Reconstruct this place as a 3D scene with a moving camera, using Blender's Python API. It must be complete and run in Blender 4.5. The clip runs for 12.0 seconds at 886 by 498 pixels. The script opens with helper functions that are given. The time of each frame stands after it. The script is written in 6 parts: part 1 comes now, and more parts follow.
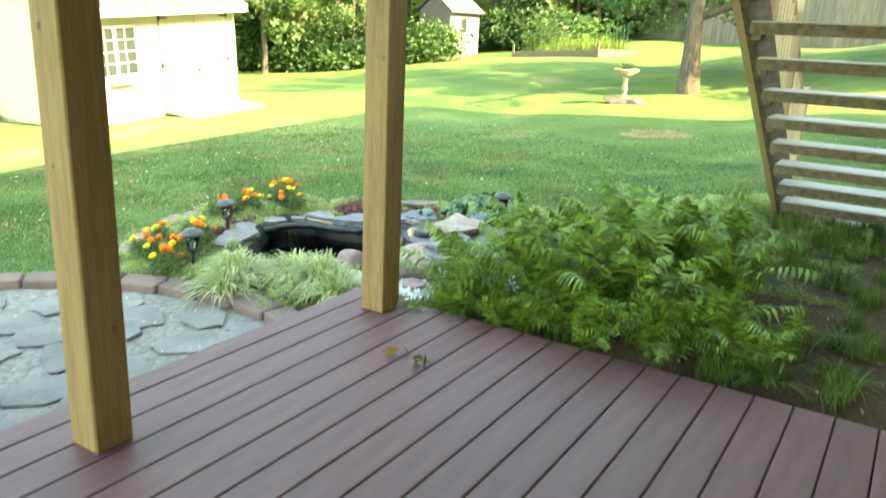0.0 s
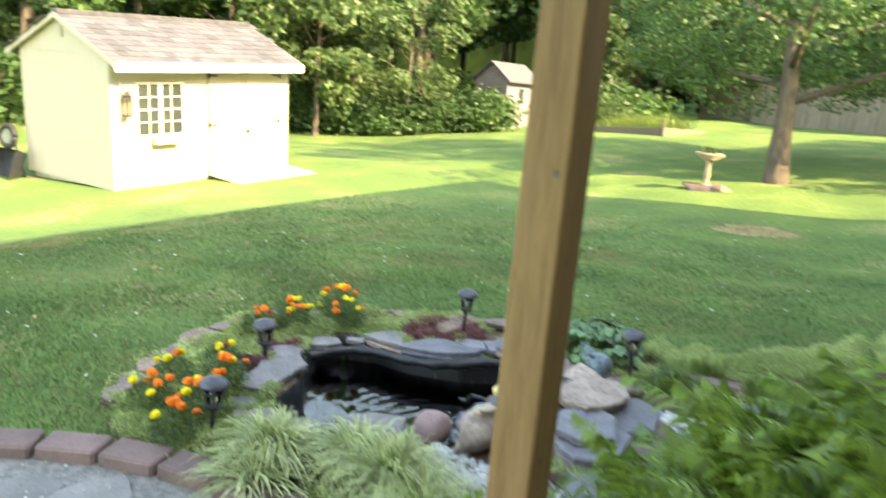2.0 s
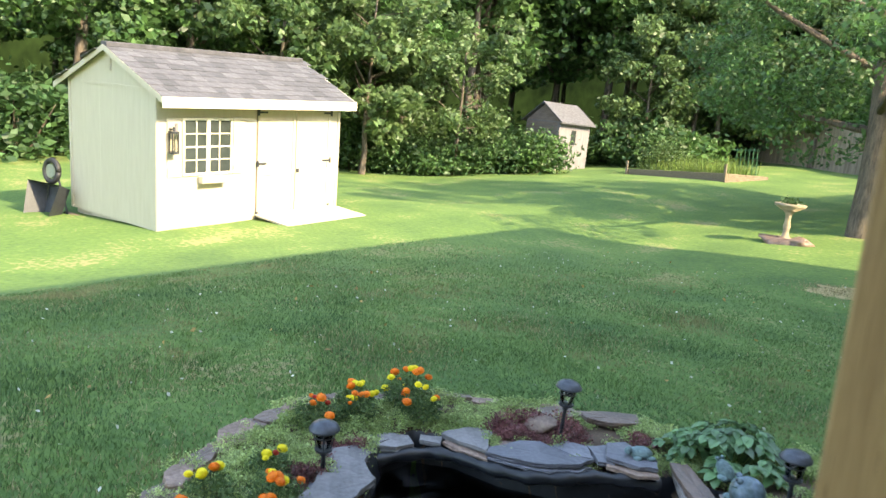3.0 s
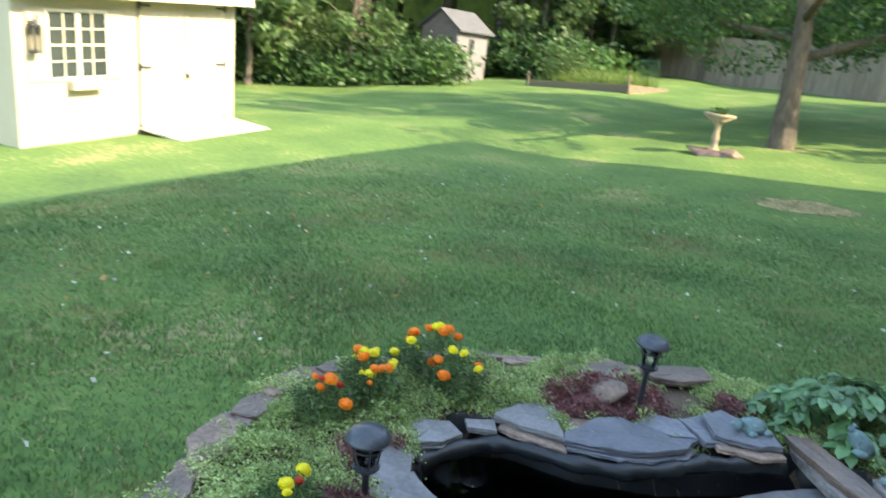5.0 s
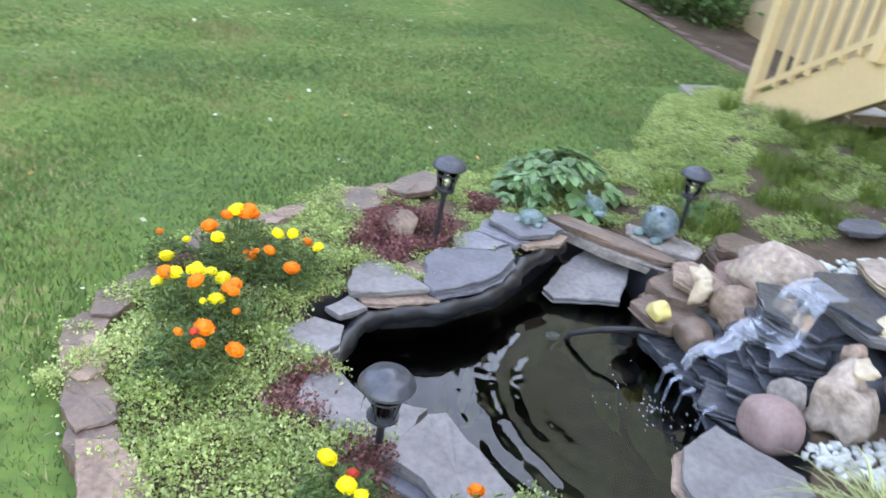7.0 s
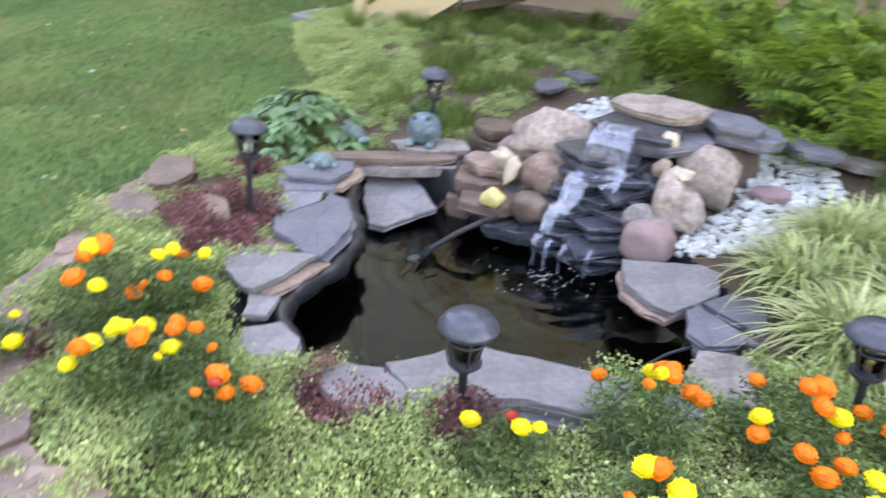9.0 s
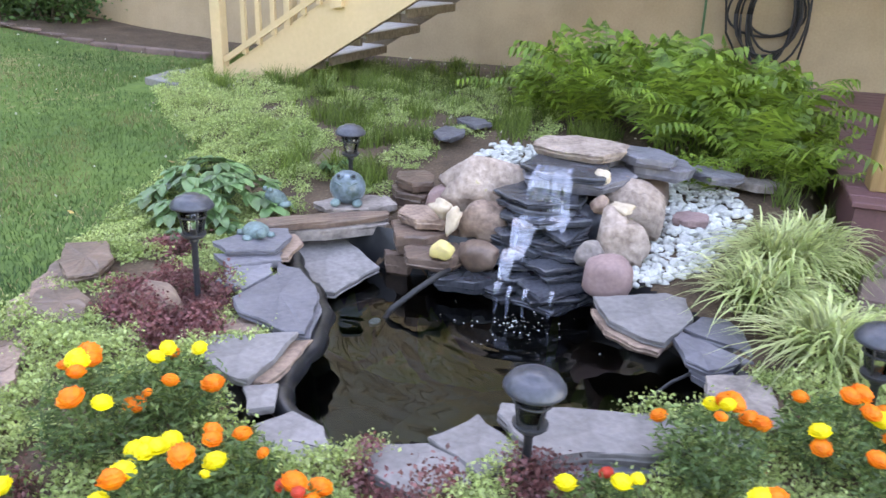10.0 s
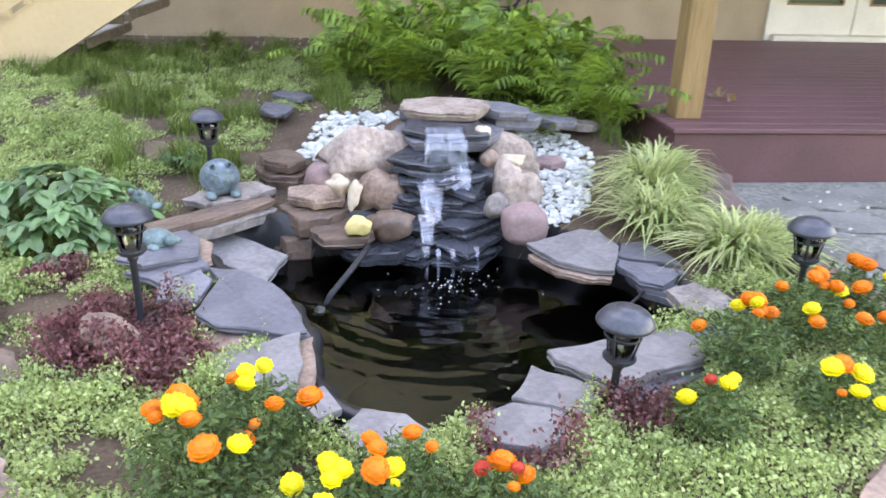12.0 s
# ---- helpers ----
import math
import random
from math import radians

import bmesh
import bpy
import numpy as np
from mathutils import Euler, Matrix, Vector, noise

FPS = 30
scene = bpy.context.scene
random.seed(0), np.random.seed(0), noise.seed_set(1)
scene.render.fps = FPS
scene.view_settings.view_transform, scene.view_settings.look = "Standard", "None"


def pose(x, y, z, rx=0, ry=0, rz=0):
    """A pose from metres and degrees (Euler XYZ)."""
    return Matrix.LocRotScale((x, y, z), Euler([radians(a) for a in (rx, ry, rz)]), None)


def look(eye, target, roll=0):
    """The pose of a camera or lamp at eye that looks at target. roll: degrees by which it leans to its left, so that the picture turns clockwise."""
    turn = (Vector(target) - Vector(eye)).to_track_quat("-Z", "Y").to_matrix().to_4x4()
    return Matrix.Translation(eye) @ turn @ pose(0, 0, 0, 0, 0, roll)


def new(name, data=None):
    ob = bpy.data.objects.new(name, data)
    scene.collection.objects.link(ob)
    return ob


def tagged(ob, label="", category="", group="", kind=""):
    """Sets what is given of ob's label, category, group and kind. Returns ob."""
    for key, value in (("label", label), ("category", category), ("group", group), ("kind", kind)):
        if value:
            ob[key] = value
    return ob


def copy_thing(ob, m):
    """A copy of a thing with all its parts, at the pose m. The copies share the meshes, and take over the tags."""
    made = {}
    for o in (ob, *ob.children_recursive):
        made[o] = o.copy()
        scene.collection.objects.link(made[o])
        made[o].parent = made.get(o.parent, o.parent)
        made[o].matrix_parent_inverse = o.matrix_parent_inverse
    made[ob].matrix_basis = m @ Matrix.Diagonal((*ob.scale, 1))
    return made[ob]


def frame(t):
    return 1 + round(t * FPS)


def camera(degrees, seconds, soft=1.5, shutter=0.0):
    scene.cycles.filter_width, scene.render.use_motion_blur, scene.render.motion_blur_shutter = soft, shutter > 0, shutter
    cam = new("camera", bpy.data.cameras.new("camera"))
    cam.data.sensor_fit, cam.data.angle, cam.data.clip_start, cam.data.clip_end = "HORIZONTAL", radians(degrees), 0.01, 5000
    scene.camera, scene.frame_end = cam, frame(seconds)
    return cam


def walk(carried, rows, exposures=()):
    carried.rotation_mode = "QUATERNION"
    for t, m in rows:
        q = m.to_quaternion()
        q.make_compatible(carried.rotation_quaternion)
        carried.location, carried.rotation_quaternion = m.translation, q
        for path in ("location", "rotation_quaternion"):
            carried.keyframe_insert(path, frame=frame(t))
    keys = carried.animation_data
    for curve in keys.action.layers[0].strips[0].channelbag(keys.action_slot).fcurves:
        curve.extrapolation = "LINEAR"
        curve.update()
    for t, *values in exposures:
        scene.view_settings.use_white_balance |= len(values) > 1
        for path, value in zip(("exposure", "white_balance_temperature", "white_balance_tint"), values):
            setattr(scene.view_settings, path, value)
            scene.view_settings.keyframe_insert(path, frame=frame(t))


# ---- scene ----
cam = camera(60.4, 12.0, shutter=0.4)
METRES, EYE, TILT, LEAN, TURN = 8.6, 1.70, 0.0, 0.0, 31.8
ROWS = [
    (0.0, 0.0, 0.0, 0.0, 0.74, -16.16, -2.55),
    (0.5, -0.0073, 0.0338, 0.0041, -0.13, -13.13, -2.37),
    (1.0, -0.0295, 0.0765, 0.0038, 0.11, -13.25, -1.01),
    (1.5, -0.0438, 0.1278, 0.0006, -3.79, -13.76, -4.35),
    (2.0, -0.0571, 0.1848, 0.0044, 4.07, -11.65, -5.16),
    (2.5, -0.0814, 0.2431, 0.0081, 7.33, -9.06, -6.14),
    (4.5, -0.1669, 0.3944, -0.018, 3.1, -11.79, -6.17),
    (5.0, -0.1977, 0.4255, -0.0254, -2.05, -14.4, -6.77),
    (5.5, -0.2339, 0.4561, -0.0265, -14.56, -18.8, -7.91),
    (6.0, -0.2654, 0.4935, -0.0287, -25.92, -21.97, -6.05),
    (6.5, -0.3025, 0.5252, -0.0258, -36.05, -24.83, -7.66),
    (8.5, -0.3848, 0.6518, -0.0592, -78.13, -26.17, -4.79),
    (9.0, -0.3806, 0.6798, -0.0557, -87.02, -25.01, -3.05),
    (9.5, -0.3788, 0.7119, -0.0557, -103.43, -20.12, -0.97),
    (10.0, -0.3667, 0.7401, -0.057, -101.73, -20.93, -2.06),
    (10.5, -0.3438, 0.7499, -0.0536, -105.68, -21.37, -3.47),
    (11.0, -0.3295, 0.7753, -0.0613, -111.11, -24.05, -0.21),
    (11.5, -0.3201, 0.8063, -0.0596, -119.56, -25.12, -1.12),
    (12.0, -0.3223, 0.8385, -0.0605, -127.05, -22.49, -1.44),
]
walk(cam, [(t, pose(0, 0, EYE, TILT, LEAN, TURN) @ pose(METRES * x, METRES * y, METRES * z, 90 + pitch, roll, yaw)) for t, x, y, z, yaw, pitch, roll in ROWS],
     exposures=[(0.0, 4.05, 10500, -8), (0.5, 3.6, 10500, -2), (1.5, 3.5, 10000, 6), (2.0, 3.45, 9500, 8), (2.5, 3.10, 8000, 8), (4.5, 2.80, 7300, 6), (5.3, 2.97, 7600, 3), (6.0, 3.32, 8700, 14), (6.5, 3.64, 9100, 16), (8.5, 3.74, 9300, 25), (10.5, 3.79, 8900, 24), (12.0, 3.87, 9300, 24)])
SUN_AZ, SUN_EL = 1.0, 36.0

# ---- light ----
world = bpy.data.worlds.new("sky")
scene.world = world
world.use_nodes = True
wn = world.node_tree.nodes
sky = wn.new("ShaderNodeTexSky")
sky.sky_type, sky.sun_disc = "NISHITA", False
sky.sun_elevation, sky.sun_rotation = radians(SUN_EL), radians(90 - SUN_AZ)
wn["Background"].inputs["Strength"].default_value = 0.15
world.node_tree.links.new(sky.outputs[0], wn["Background"].inputs[0])
sun = new("sun", bpy.data.lights.new("sun", "SUN"))
sun.data.energy, sun.data.angle, sun.data.color = 2.0, radians(0.6), (1.0, 0.88, 0.66)
_s = Vector((math.cos(radians(SUN_AZ)) * math.cos(radians(SUN_EL)), math.sin(radians(SUN_AZ)) * math.cos(radians(SUN_EL)), math.sin(radians(SUN_EL))))
sun.matrix_world = look(_s * 60, (0, 0, 0))


# ---- materials ----
def mat(name, c1, c2=None, rough=0.7, scale=6.0, fine=60.0, bump=0.15, metal=0.0, stretch=(1, 1, 1), c3=None, vary=0.0, spec=0.5, fine_mix=0.35, trans=0.0, dist=0.01, c3_at=0.70):
    """Two-scale noise colour with relief. vary: brightness spread between objects or loose pieces."""
    m = bpy.data.materials.new(name)
    m.use_nodes = True
    nt = m.node_tree
    n, l = nt.nodes, nt.links
    b = n["Principled BSDF"]
    co = n.new("ShaderNodeTexCoord")
    mp = n.new("ShaderNodeMapping")
    mp.inputs["Scale"].default_value = stretch
    l.new(co.outputs["Object"], mp.inputs[0])
    n1 = n.new("ShaderNodeTexNoise")
    n1.inputs["Scale"].default_value, n1.inputs["Detail"].default_value = scale, 5
    n2 = n.new("ShaderNodeTexNoise")
    n2.inputs["Scale"].default_value, n2.inputs["Detail"].default_value = fine, 4
    for q in (n1, n2):
        l.new(mp.outputs[0], q.inputs["Vector"])
    add = n.new("ShaderNodeMix")
    add.inputs[0].default_value = fine_mix
    l.new(n1.outputs["Fac"], add.inputs[2])
    l.new(n2.outputs["Fac"], add.inputs[3])
    ramp = n.new("ShaderNodeValToRGB")
    e = ramp.color_ramp.elements
    c2 = c2 or tuple(v * 0.7 for v in c1)
    e[0].position, e[0].color = 0.36, (*c2, 1)
    e[1].position, e[1].color = 0.62, (*c1, 1)
    if c3:
        e[1].position = min(0.62, c3_at - 0.05)
        x = e.new(c3_at)
        x.color = (*c3, 1)
    l.new(add.outputs[0], ramp.inputs[0])
    out = ramp.outputs[0]
    if vary:
        oi, ge = n.new("ShaderNodeObjectInfo"), n.new("ShaderNodeNewGeometry")
        s = n.new("ShaderNodeMath")
        s.operation = "ADD"
        l.new(oi.outputs["Random"], s.inputs[0])
        l.new(ge.outputs["Random Per Island"], s.inputs[1])
        fr = n.new("ShaderNodeMath")
        fr.operation = "FRACT"
        l.new(s.outputs[0], fr.inputs[0])
        mr = n.new("ShaderNodeMapRange")
        mr.inputs["To Min"].default_value, mr.inputs["To Max"].default_value = 1 - vary, 1 + vary
        l.new(fr.outputs[0], mr.inputs[0])
        hs = n.new("ShaderNodeHueSaturation")
        l.new(mr.outputs[0], hs.inputs["Value"])
        l.new(out, hs.inputs["Color"])
        out = hs.outputs[0]
    l.new(out, b.inputs["Base Color"])
    b.inputs["Roughness"].default_value, b.inputs["Metallic"].default_value = rough, metal
    b.inputs["Specular IOR Level"].default_value = spec
    if bump:
        bp = n.new("ShaderNodeBump")
        bp.inputs["Strength"].default_value, bp.inputs["Distance"].default_value = bump, dist
        l.new(add.outputs[0], bp.inputs["Height"])
        l.new(bp.outputs[0], b.inputs["Normal"])
    if trans:
        tr = n.new("ShaderNodeBsdfTranslucent")
        l.new(out, tr.inputs["Color"])
        mx = n.new("ShaderNodeMixShader")
        mx.inputs[0].default_value = trans
        l.new(b.outputs[0], mx.inputs[1])
        l.new(tr.outputs[0], mx.inputs[2])
        l.new(mx.outputs[0], n["Material Output"].inputs[0])
    return m


def water_mat(name, tint, rough=0.02, strength=0.25, scale=9.0, ior=1.33, rings=None):
    m = bpy.data.materials.new(name)
    m.use_nodes = True
    n, l = m.node_tree.nodes, m.node_tree.links
    tr, gl, fr, mx = n.new("ShaderNodeBsdfTransparent"), n.new("ShaderNodeBsdfGlossy"), n.new("ShaderNodeFresnel"), n.new("ShaderNodeMixShader")
    tr.inputs[0].default_value = (*tint, 1)
    gl.inputs["Roughness"].default_value = rough
    fr.inputs["IOR"].default_value = ior
    no, bp, co = n.new("ShaderNodeTexNoise"), n.new("ShaderNodeBump"), n.new("ShaderNodeTexCoord")
    no.inputs["Scale"].default_value, no.inputs["Detail"].default_value, no.inputs["Distortion"].default_value = scale, 2, 0.6
    bp.inputs["Strength"].default_value, bp.inputs["Distance"].default_value = strength, 0.02
    l.new(co.outputs["Object"], no.inputs["Vector"])
    if rings:
        wv, mp, ad = n.new("ShaderNodeTexWave"), n.new("ShaderNodeMapping"), n.new("ShaderNodeMath")
        wv.wave_type, wv.rings_direction = "RINGS", "Z"
        wv.inputs["Scale"].default_value, wv.inputs["Distortion"].default_value, wv.inputs["Detail"].default_value = 3.6, 2.2, 1.0
        mp.inputs["Location"].default_value = (-rings[0], -rings[1], 0)
        ad.operation = "MULTIPLY_ADD"
        ad.inputs[1].default_value = 0.12
        l.new(co.outputs["Object"], mp.inputs[0])
        l.new(mp.outputs[0], wv.inputs["Vector"])
        l.new(wv.outputs["Fac"], ad.inputs[0])
        l.new(no.outputs["Fac"], ad.inputs[2])
        l.new(ad.outputs[0], bp.inputs["Height"])
    else:
        l.new(no.outputs["Fac"], bp.inputs["Height"])
    l.new(bp.outputs[0], gl.inputs["Normal"])
    l.new(bp.outputs[0], fr.inputs["Normal"])
    l.new(fr.outputs[0], mx.inputs[0])
    l.new(tr.outputs[0], mx.inputs[1])
    l.new(gl.outputs[0], mx.inputs[2])
    l.new(mx.outputs[0], n["Material Output"].inputs[0])
    return m


def fall_mat(name):
    """Clear falling water with streaks of white foam."""
    m = bpy.data.materials.new(name)
    m.use_nodes = True
    n, l = m.node_tree.nodes, m.node_tree.links
    tr, gl, df, m1, m2 = n.new("ShaderNodeBsdfTransparent"), n.new("ShaderNodeBsdfGlossy"), n.new("ShaderNodeBsdfDiffuse"), n.new("ShaderNodeMixShader"), n.new("ShaderNodeMixShader")
    no, co, mp, ra, bp = n.new("ShaderNodeTexNoise"), n.new("ShaderNodeTexCoord"), n.new("ShaderNodeMapping"), n.new("ShaderNodeMapRange"), n.new("ShaderNodeBump")
    mp.inputs["Scale"].default_value = (9, 42, 14)
    no.inputs["Scale"].default_value, no.inputs["Detail"].default_value = 1.0, 3
    ra.inputs["From Min"].default_value, ra.inputs["From Max"].default_value, ra.inputs["To Max"].default_value = 0.34, 0.80, 0.44
    tr.inputs[0].default_value = (0.85, 0.9, 0.95, 1)
    gl.inputs["Roughness"].default_value = 0.12
    df.inputs[0].default_value = (0.58, 0.64, 0.80, 1)
    bp.inputs["Strength"].default_value, bp.inputs["Distance"].default_value = 0.5, 0.006
    l.new(co.outputs["Object"], mp.inputs[0])
    l.new(mp.outputs[0], no.inputs["Vector"])
    l.new(no.outputs["Fac"], ra.inputs[0])
    l.new(no.outputs["Fac"], bp.inputs["Height"])
    l.new(bp.outputs[0], gl.inputs["Normal"])
    m1.inputs[0].default_value = 0.13
    l.new(tr.outputs[0], m1.inputs[1])
    l.new(gl.outputs[0], m1.inputs[2])
    l.new(ra.outputs[0], m2.inputs[0])
    l.new(m1.outputs[0], m2.inputs[1])
    l.new(df.outputs[0], m2.inputs[2])
    l.new(m2.outputs[0], n["Material Output"].inputs[0])
    return m


M = {
    "lawn": mat("lawn", (0.100, 0.170, 0.030), (0.044, 0.096, 0.018), 0.9, 0.7, 14, 0.8, c3=(0.22, 0.20, 0.08), fine_mix=0.45, dist=0.03, c3_at=0.62),
    "soil": mat("soil", (0.12, 0.077, 0.047), (0.045, 0.028, 0.018), 0.95, 5, 70, 0.8, c3=(0.2, 0.16, 0.12), fine_mix=0.55),
    "straw": mat("straw", (0.44, 0.33, 0.17), (0.22, 0.18, 0.08), 0.95, 9, 60, 0.8),
    "deck": mat("deck_composite", (0.165, 0.075, 0.078), (0.12, 0.052, 0.055), 0.55, 3, 90, 0.12, stretch=(8, 1, 8), vary=0.10),
    "deck_side": mat("deck_fascia", (0.15, 0.065, 0.065), (0.10, 0.045, 0.045), 0.6, 3, 60, 0.1),
    "post": mat("treated_pine", (0.33, 0.205, 0.085), (0.20, 0.115, 0.045), 0.75, 3, 20, 0.3, stretch=(9, 9, 0.5), c3=(0.13, 0.07, 0.028), fine_mix=0.5),
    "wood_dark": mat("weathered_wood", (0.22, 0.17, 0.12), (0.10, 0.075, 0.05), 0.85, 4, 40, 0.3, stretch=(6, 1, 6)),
    "wood_grey": mat("grey_tread", (0.55, 0.52, 0.50), (0.38, 0.36, 0.35), 0.6, 4, 40, 0.2, stretch=(1, 6, 6)),
    "beige": mat("beige_paint", (0.62, 0.46, 0.27), (0.54, 0.40, 0.23), 0.6, 2, 30, 0.08),
    "stucco": mat("tan_stucco", (0.44, 0.33, 0.21), (0.34, 0.25, 0.155), 0.92, 2.2, 55, 0.45, fine_mix=0.3),
    "upper": mat("pale_siding", (0.62, 0.56, 0.46), (0.55, 0.49, 0.40), 0.7, 1, 20, 0.1),
    "shed": mat("cream_shed_paint", (0.50, 0.44, 0.34), (0.46, 0.40, 0.305), 0.6, 2, 30, 0.08, stretch=(6, 6, 1)),
    "white": mat("cream_white_paint", (0.74, 0.68, 0.54), (0.66, 0.60, 0.47), 0.5, 3, 30, 0.05),
    "shingle": mat("grey_shingle", (0.098, 0.095, 0.103), (0.052, 0.051, 0.057), 0.95, 8, 120, 0.5, vary=0.3),
    "glass": mat("dark_glass", (0.05, 0.06, 0.06), (0.03, 0.035, 0.035), 0.08, 1, 5, 0, spec=0.8),
    "black": mat("black_plastic", (0.035, 0.038, 0.045), (0.022, 0.024, 0.03), 0.45, 20, 80, 0.1),
    "solar": mat("solar_top", (0.06, 0.065, 0.085), (0.035, 0.04, 0.05), 0.35, 20, 80, 0.1),
    "clear": water_mat("clear_plastic", (0.96, 0.97, 0.96), 0.05, 0.05, 30, 1.5),
    "liner": mat("pond_liner", (0.016, 0.017, 0.020), (0.008, 0.009, 0.011), 0.38, 4, 30, 0.2, dist=0.02),
    "silt": mat("pond_silt", (0.10, 0.10, 0.06), (0.03, 0.035, 0.025), 0.9, 2.5, 20, 0.3),
    "water": water_mat("pond_water", (0.34, 0.38, 0.35), 0.015, 0.30, 4.0, 1.52, rings=(-3.42, 4.38)),
    "fall": fall_mat("falling_water"),
    "backdrop": mat("far_woods_shade", (0.016, 0.027, 0.008), (0.004, 0.007, 0.003), 1.0, 0.35, 2.5, 0, stretch=(1, 1, 0.6), spec=0.0),
    "slate": mat("grey_slate", (0.175, 0.172, 0.195), (0.10, 0.10, 0.118), 0.55, 7, 40, 0.7, vary=0.25, c3=(0.19, 0.185, 0.17), fine_mix=0.45),
    "flag": mat("pale_flagstone", (0.245, 0.228, 0.225), (0.14, 0.13, 0.127), 0.8, 7, 40, 0.8, c3=(0.25, 0.22, 0.17), fine_mix=0.45, vary=0.15),
    "wet": mat("wet_slate", (0.075, 0.08, 0.095), (0.03, 0.033, 0.04), 0.22, 7, 60, 0.4, vary=0.3),
    "rock_tan": mat("tan_rock", (0.36, 0.25, 0.19), (0.15, 0.10, 0.08), 0.8, 7, 45, 0.9, vary=0.15, c3=(0.42, 0.34, 0.24), fine_mix=0.45),
    "rock_grey": mat("grey_rock", (0.30, 0.255, 0.23), (0.12, 0.10, 0.09), 0.85, 9, 45, 0.9, c3=(0.38, 0.35, 0.27), vary=0.15),
    "rock_moss": mat("mossy_pinkish_rock", (0.47, 0.37, 0.31), (0.21, 0.155, 0.125), 0.8, 8, 40, 1.0, c3=(0.38, 0.34, 0.13), fine_mix=0.45, vary=0.12, dist=0.02),
    "rock_pink": mat("pink_rock", (0.38, 0.25, 0.235), (0.24, 0.155, 0.145), 0.75, 6, 60, 0.3, vary=0.1),
    "rock_brown": mat("brown_rock", (0.19, 0.125, 0.095), (0.09, 0.06, 0.048), 0.45, 6, 50, 0.4, vary=0.15),
    "quartz": mat("white_quartz", (0.60, 0.50, 0.38), (0.42, 0.33, 0.24), 0.7, 8, 50, 0.4),
    "yellow_rock": mat("yellow_rock", (0.72, 0.60, 0.20), (0.55, 0.40, 0.20), 0.7, 9, 50, 0.3),
    "pebble": mat("white_pebble", (0.60, 0.61, 0.58), (0.40, 0.41, 0.38), 0.8, 8, 60, 0.2, vary=0.2),
    "kerb": mat("kerb_block", (0.215, 0.142, 0.125), (0.13, 0.088, 0.078), 0.9, 6, 70, 0.5, vary=0.2),
    "patio": mat("patio_slate", (0.215, 0.205, 0.19), (0.125, 0.12, 0.11), 0.8, 3, 50, 0.3, vary=0.18),
    "gravel": mat("joint_gravel", (0.26, 0.25, 0.22), (0.12, 0.12, 0.105), 0.95, 30, 120, 0.7),
    "bark": mat("bark", (0.16, 0.125, 0.095), (0.05, 0.039, 0.03), 0.95, 5, 24, 1.0, stretch=(5, 5, 0.8), dist=0.04),
    "bark_pale": mat("pale_bark", (0.40, 0.34, 0.28), (0.24, 0.20, 0.16), 0.9, 3, 20, 0.5, stretch=(4, 4, 0.8)),
    "leaf": mat("tree_leaf", (0.088, 0.18, 0.055), (0.04, 0.09, 0.022), 0.5, 0.4, 3, 0, vary=0.5, trans=0.4),
    "leaf_dark": mat("dark_leaf", (0.07, 0.14, 0.035), (0.03, 0.07, 0.02), 0.5, 0.4, 3, 0, vary=0.45, trans=0.35),
    "leaf_light": mat("light_leaf", (0.125, 0.195, 0.07), (0.06, 0.105, 0.032), 0.5, 0.4, 3, 0, vary=0.4, trans=0.4),
    "shrub": mat("shrub_leaf", (0.075, 0.15, 0.05), (0.03, 0.07, 0.022), 0.5, 1, 6, 0, vary=0.4, trans=0.4),
    "blade": mat("grass_blade", (0.100, 0.172, 0.046), (0.050, 0.108, 0.038), 0.55, 0.9, 4, 0, vary=0.4, trans=0.4, c3=(0.21, 0.20, 0.085), c3_at=0.60),
    "rough_grass": mat("rough_grass", (0.17, 0.25, 0.05), (0.09, 0.14, 0.03), 0.6, 2, 9, 0, vary=0.4, trans=0.35),
    "sedum": mat("sedum_leaf", (0.48, 0.56, 0.23), (0.24, 0.33, 0.10), 0.5, 3, 30, 0, vary=0.4, trans=0.3),
    "sedum_red": mat("red_sedum_leaf", (0.24, 0.085, 0.085), (0.12, 0.05, 0.045), 0.5, 5, 30, 0, vary=0.4, trans=0.2),
    "fern": mat("fern_leaf", (0.27, 0.40, 0.06), (0.085, 0.17, 0.028), 0.5, 2, 9, 0, vary=0.45, trans=0.4),
    "varieg": mat("variegated_blade", (0.56, 0.58, 0.30), (0.26, 0.35, 0.11), 0.45, 4, 30, 0, vary=0.4, trans=0.35),
    "hosta": mat("waxy_leaf", (0.15, 0.28, 0.11), (0.08, 0.16, 0.065), 0.35, 5, 20, 0, vary=0.4, trans=0.25),
    "marigold_leaf": mat("marigold_leaf", (0.14, 0.22, 0.07), (0.05, 0.10, 0.03), 0.6, 5, 20, 0, vary=0.4, trans=0.3),
    "orange": mat("orange_petal", (0.94, 0.26, 0.004), (0.82, 0.16, 0.002), 0.6, 20, 90, 0.2, trans=0.25),
    "yellow": mat("yellow_petal", (0.92, 0.80, 0.02), (0.80, 0.62, 0.01), 0.6, 20, 90, 0.2, trans=0.25),
    "red": mat("red_petal", (0.60, 0.05, 0.02), (0.45, 0.03, 0.01), 0.6, 20, 90, 0.2, trans=0.2),
    "grey_board": mat("grey_board", (0.22, 0.20, 0.205), (0.14, 0.125, 0.13), 0.9, 2, 20, 0.2, stretch=(5, 5, 0.6)),
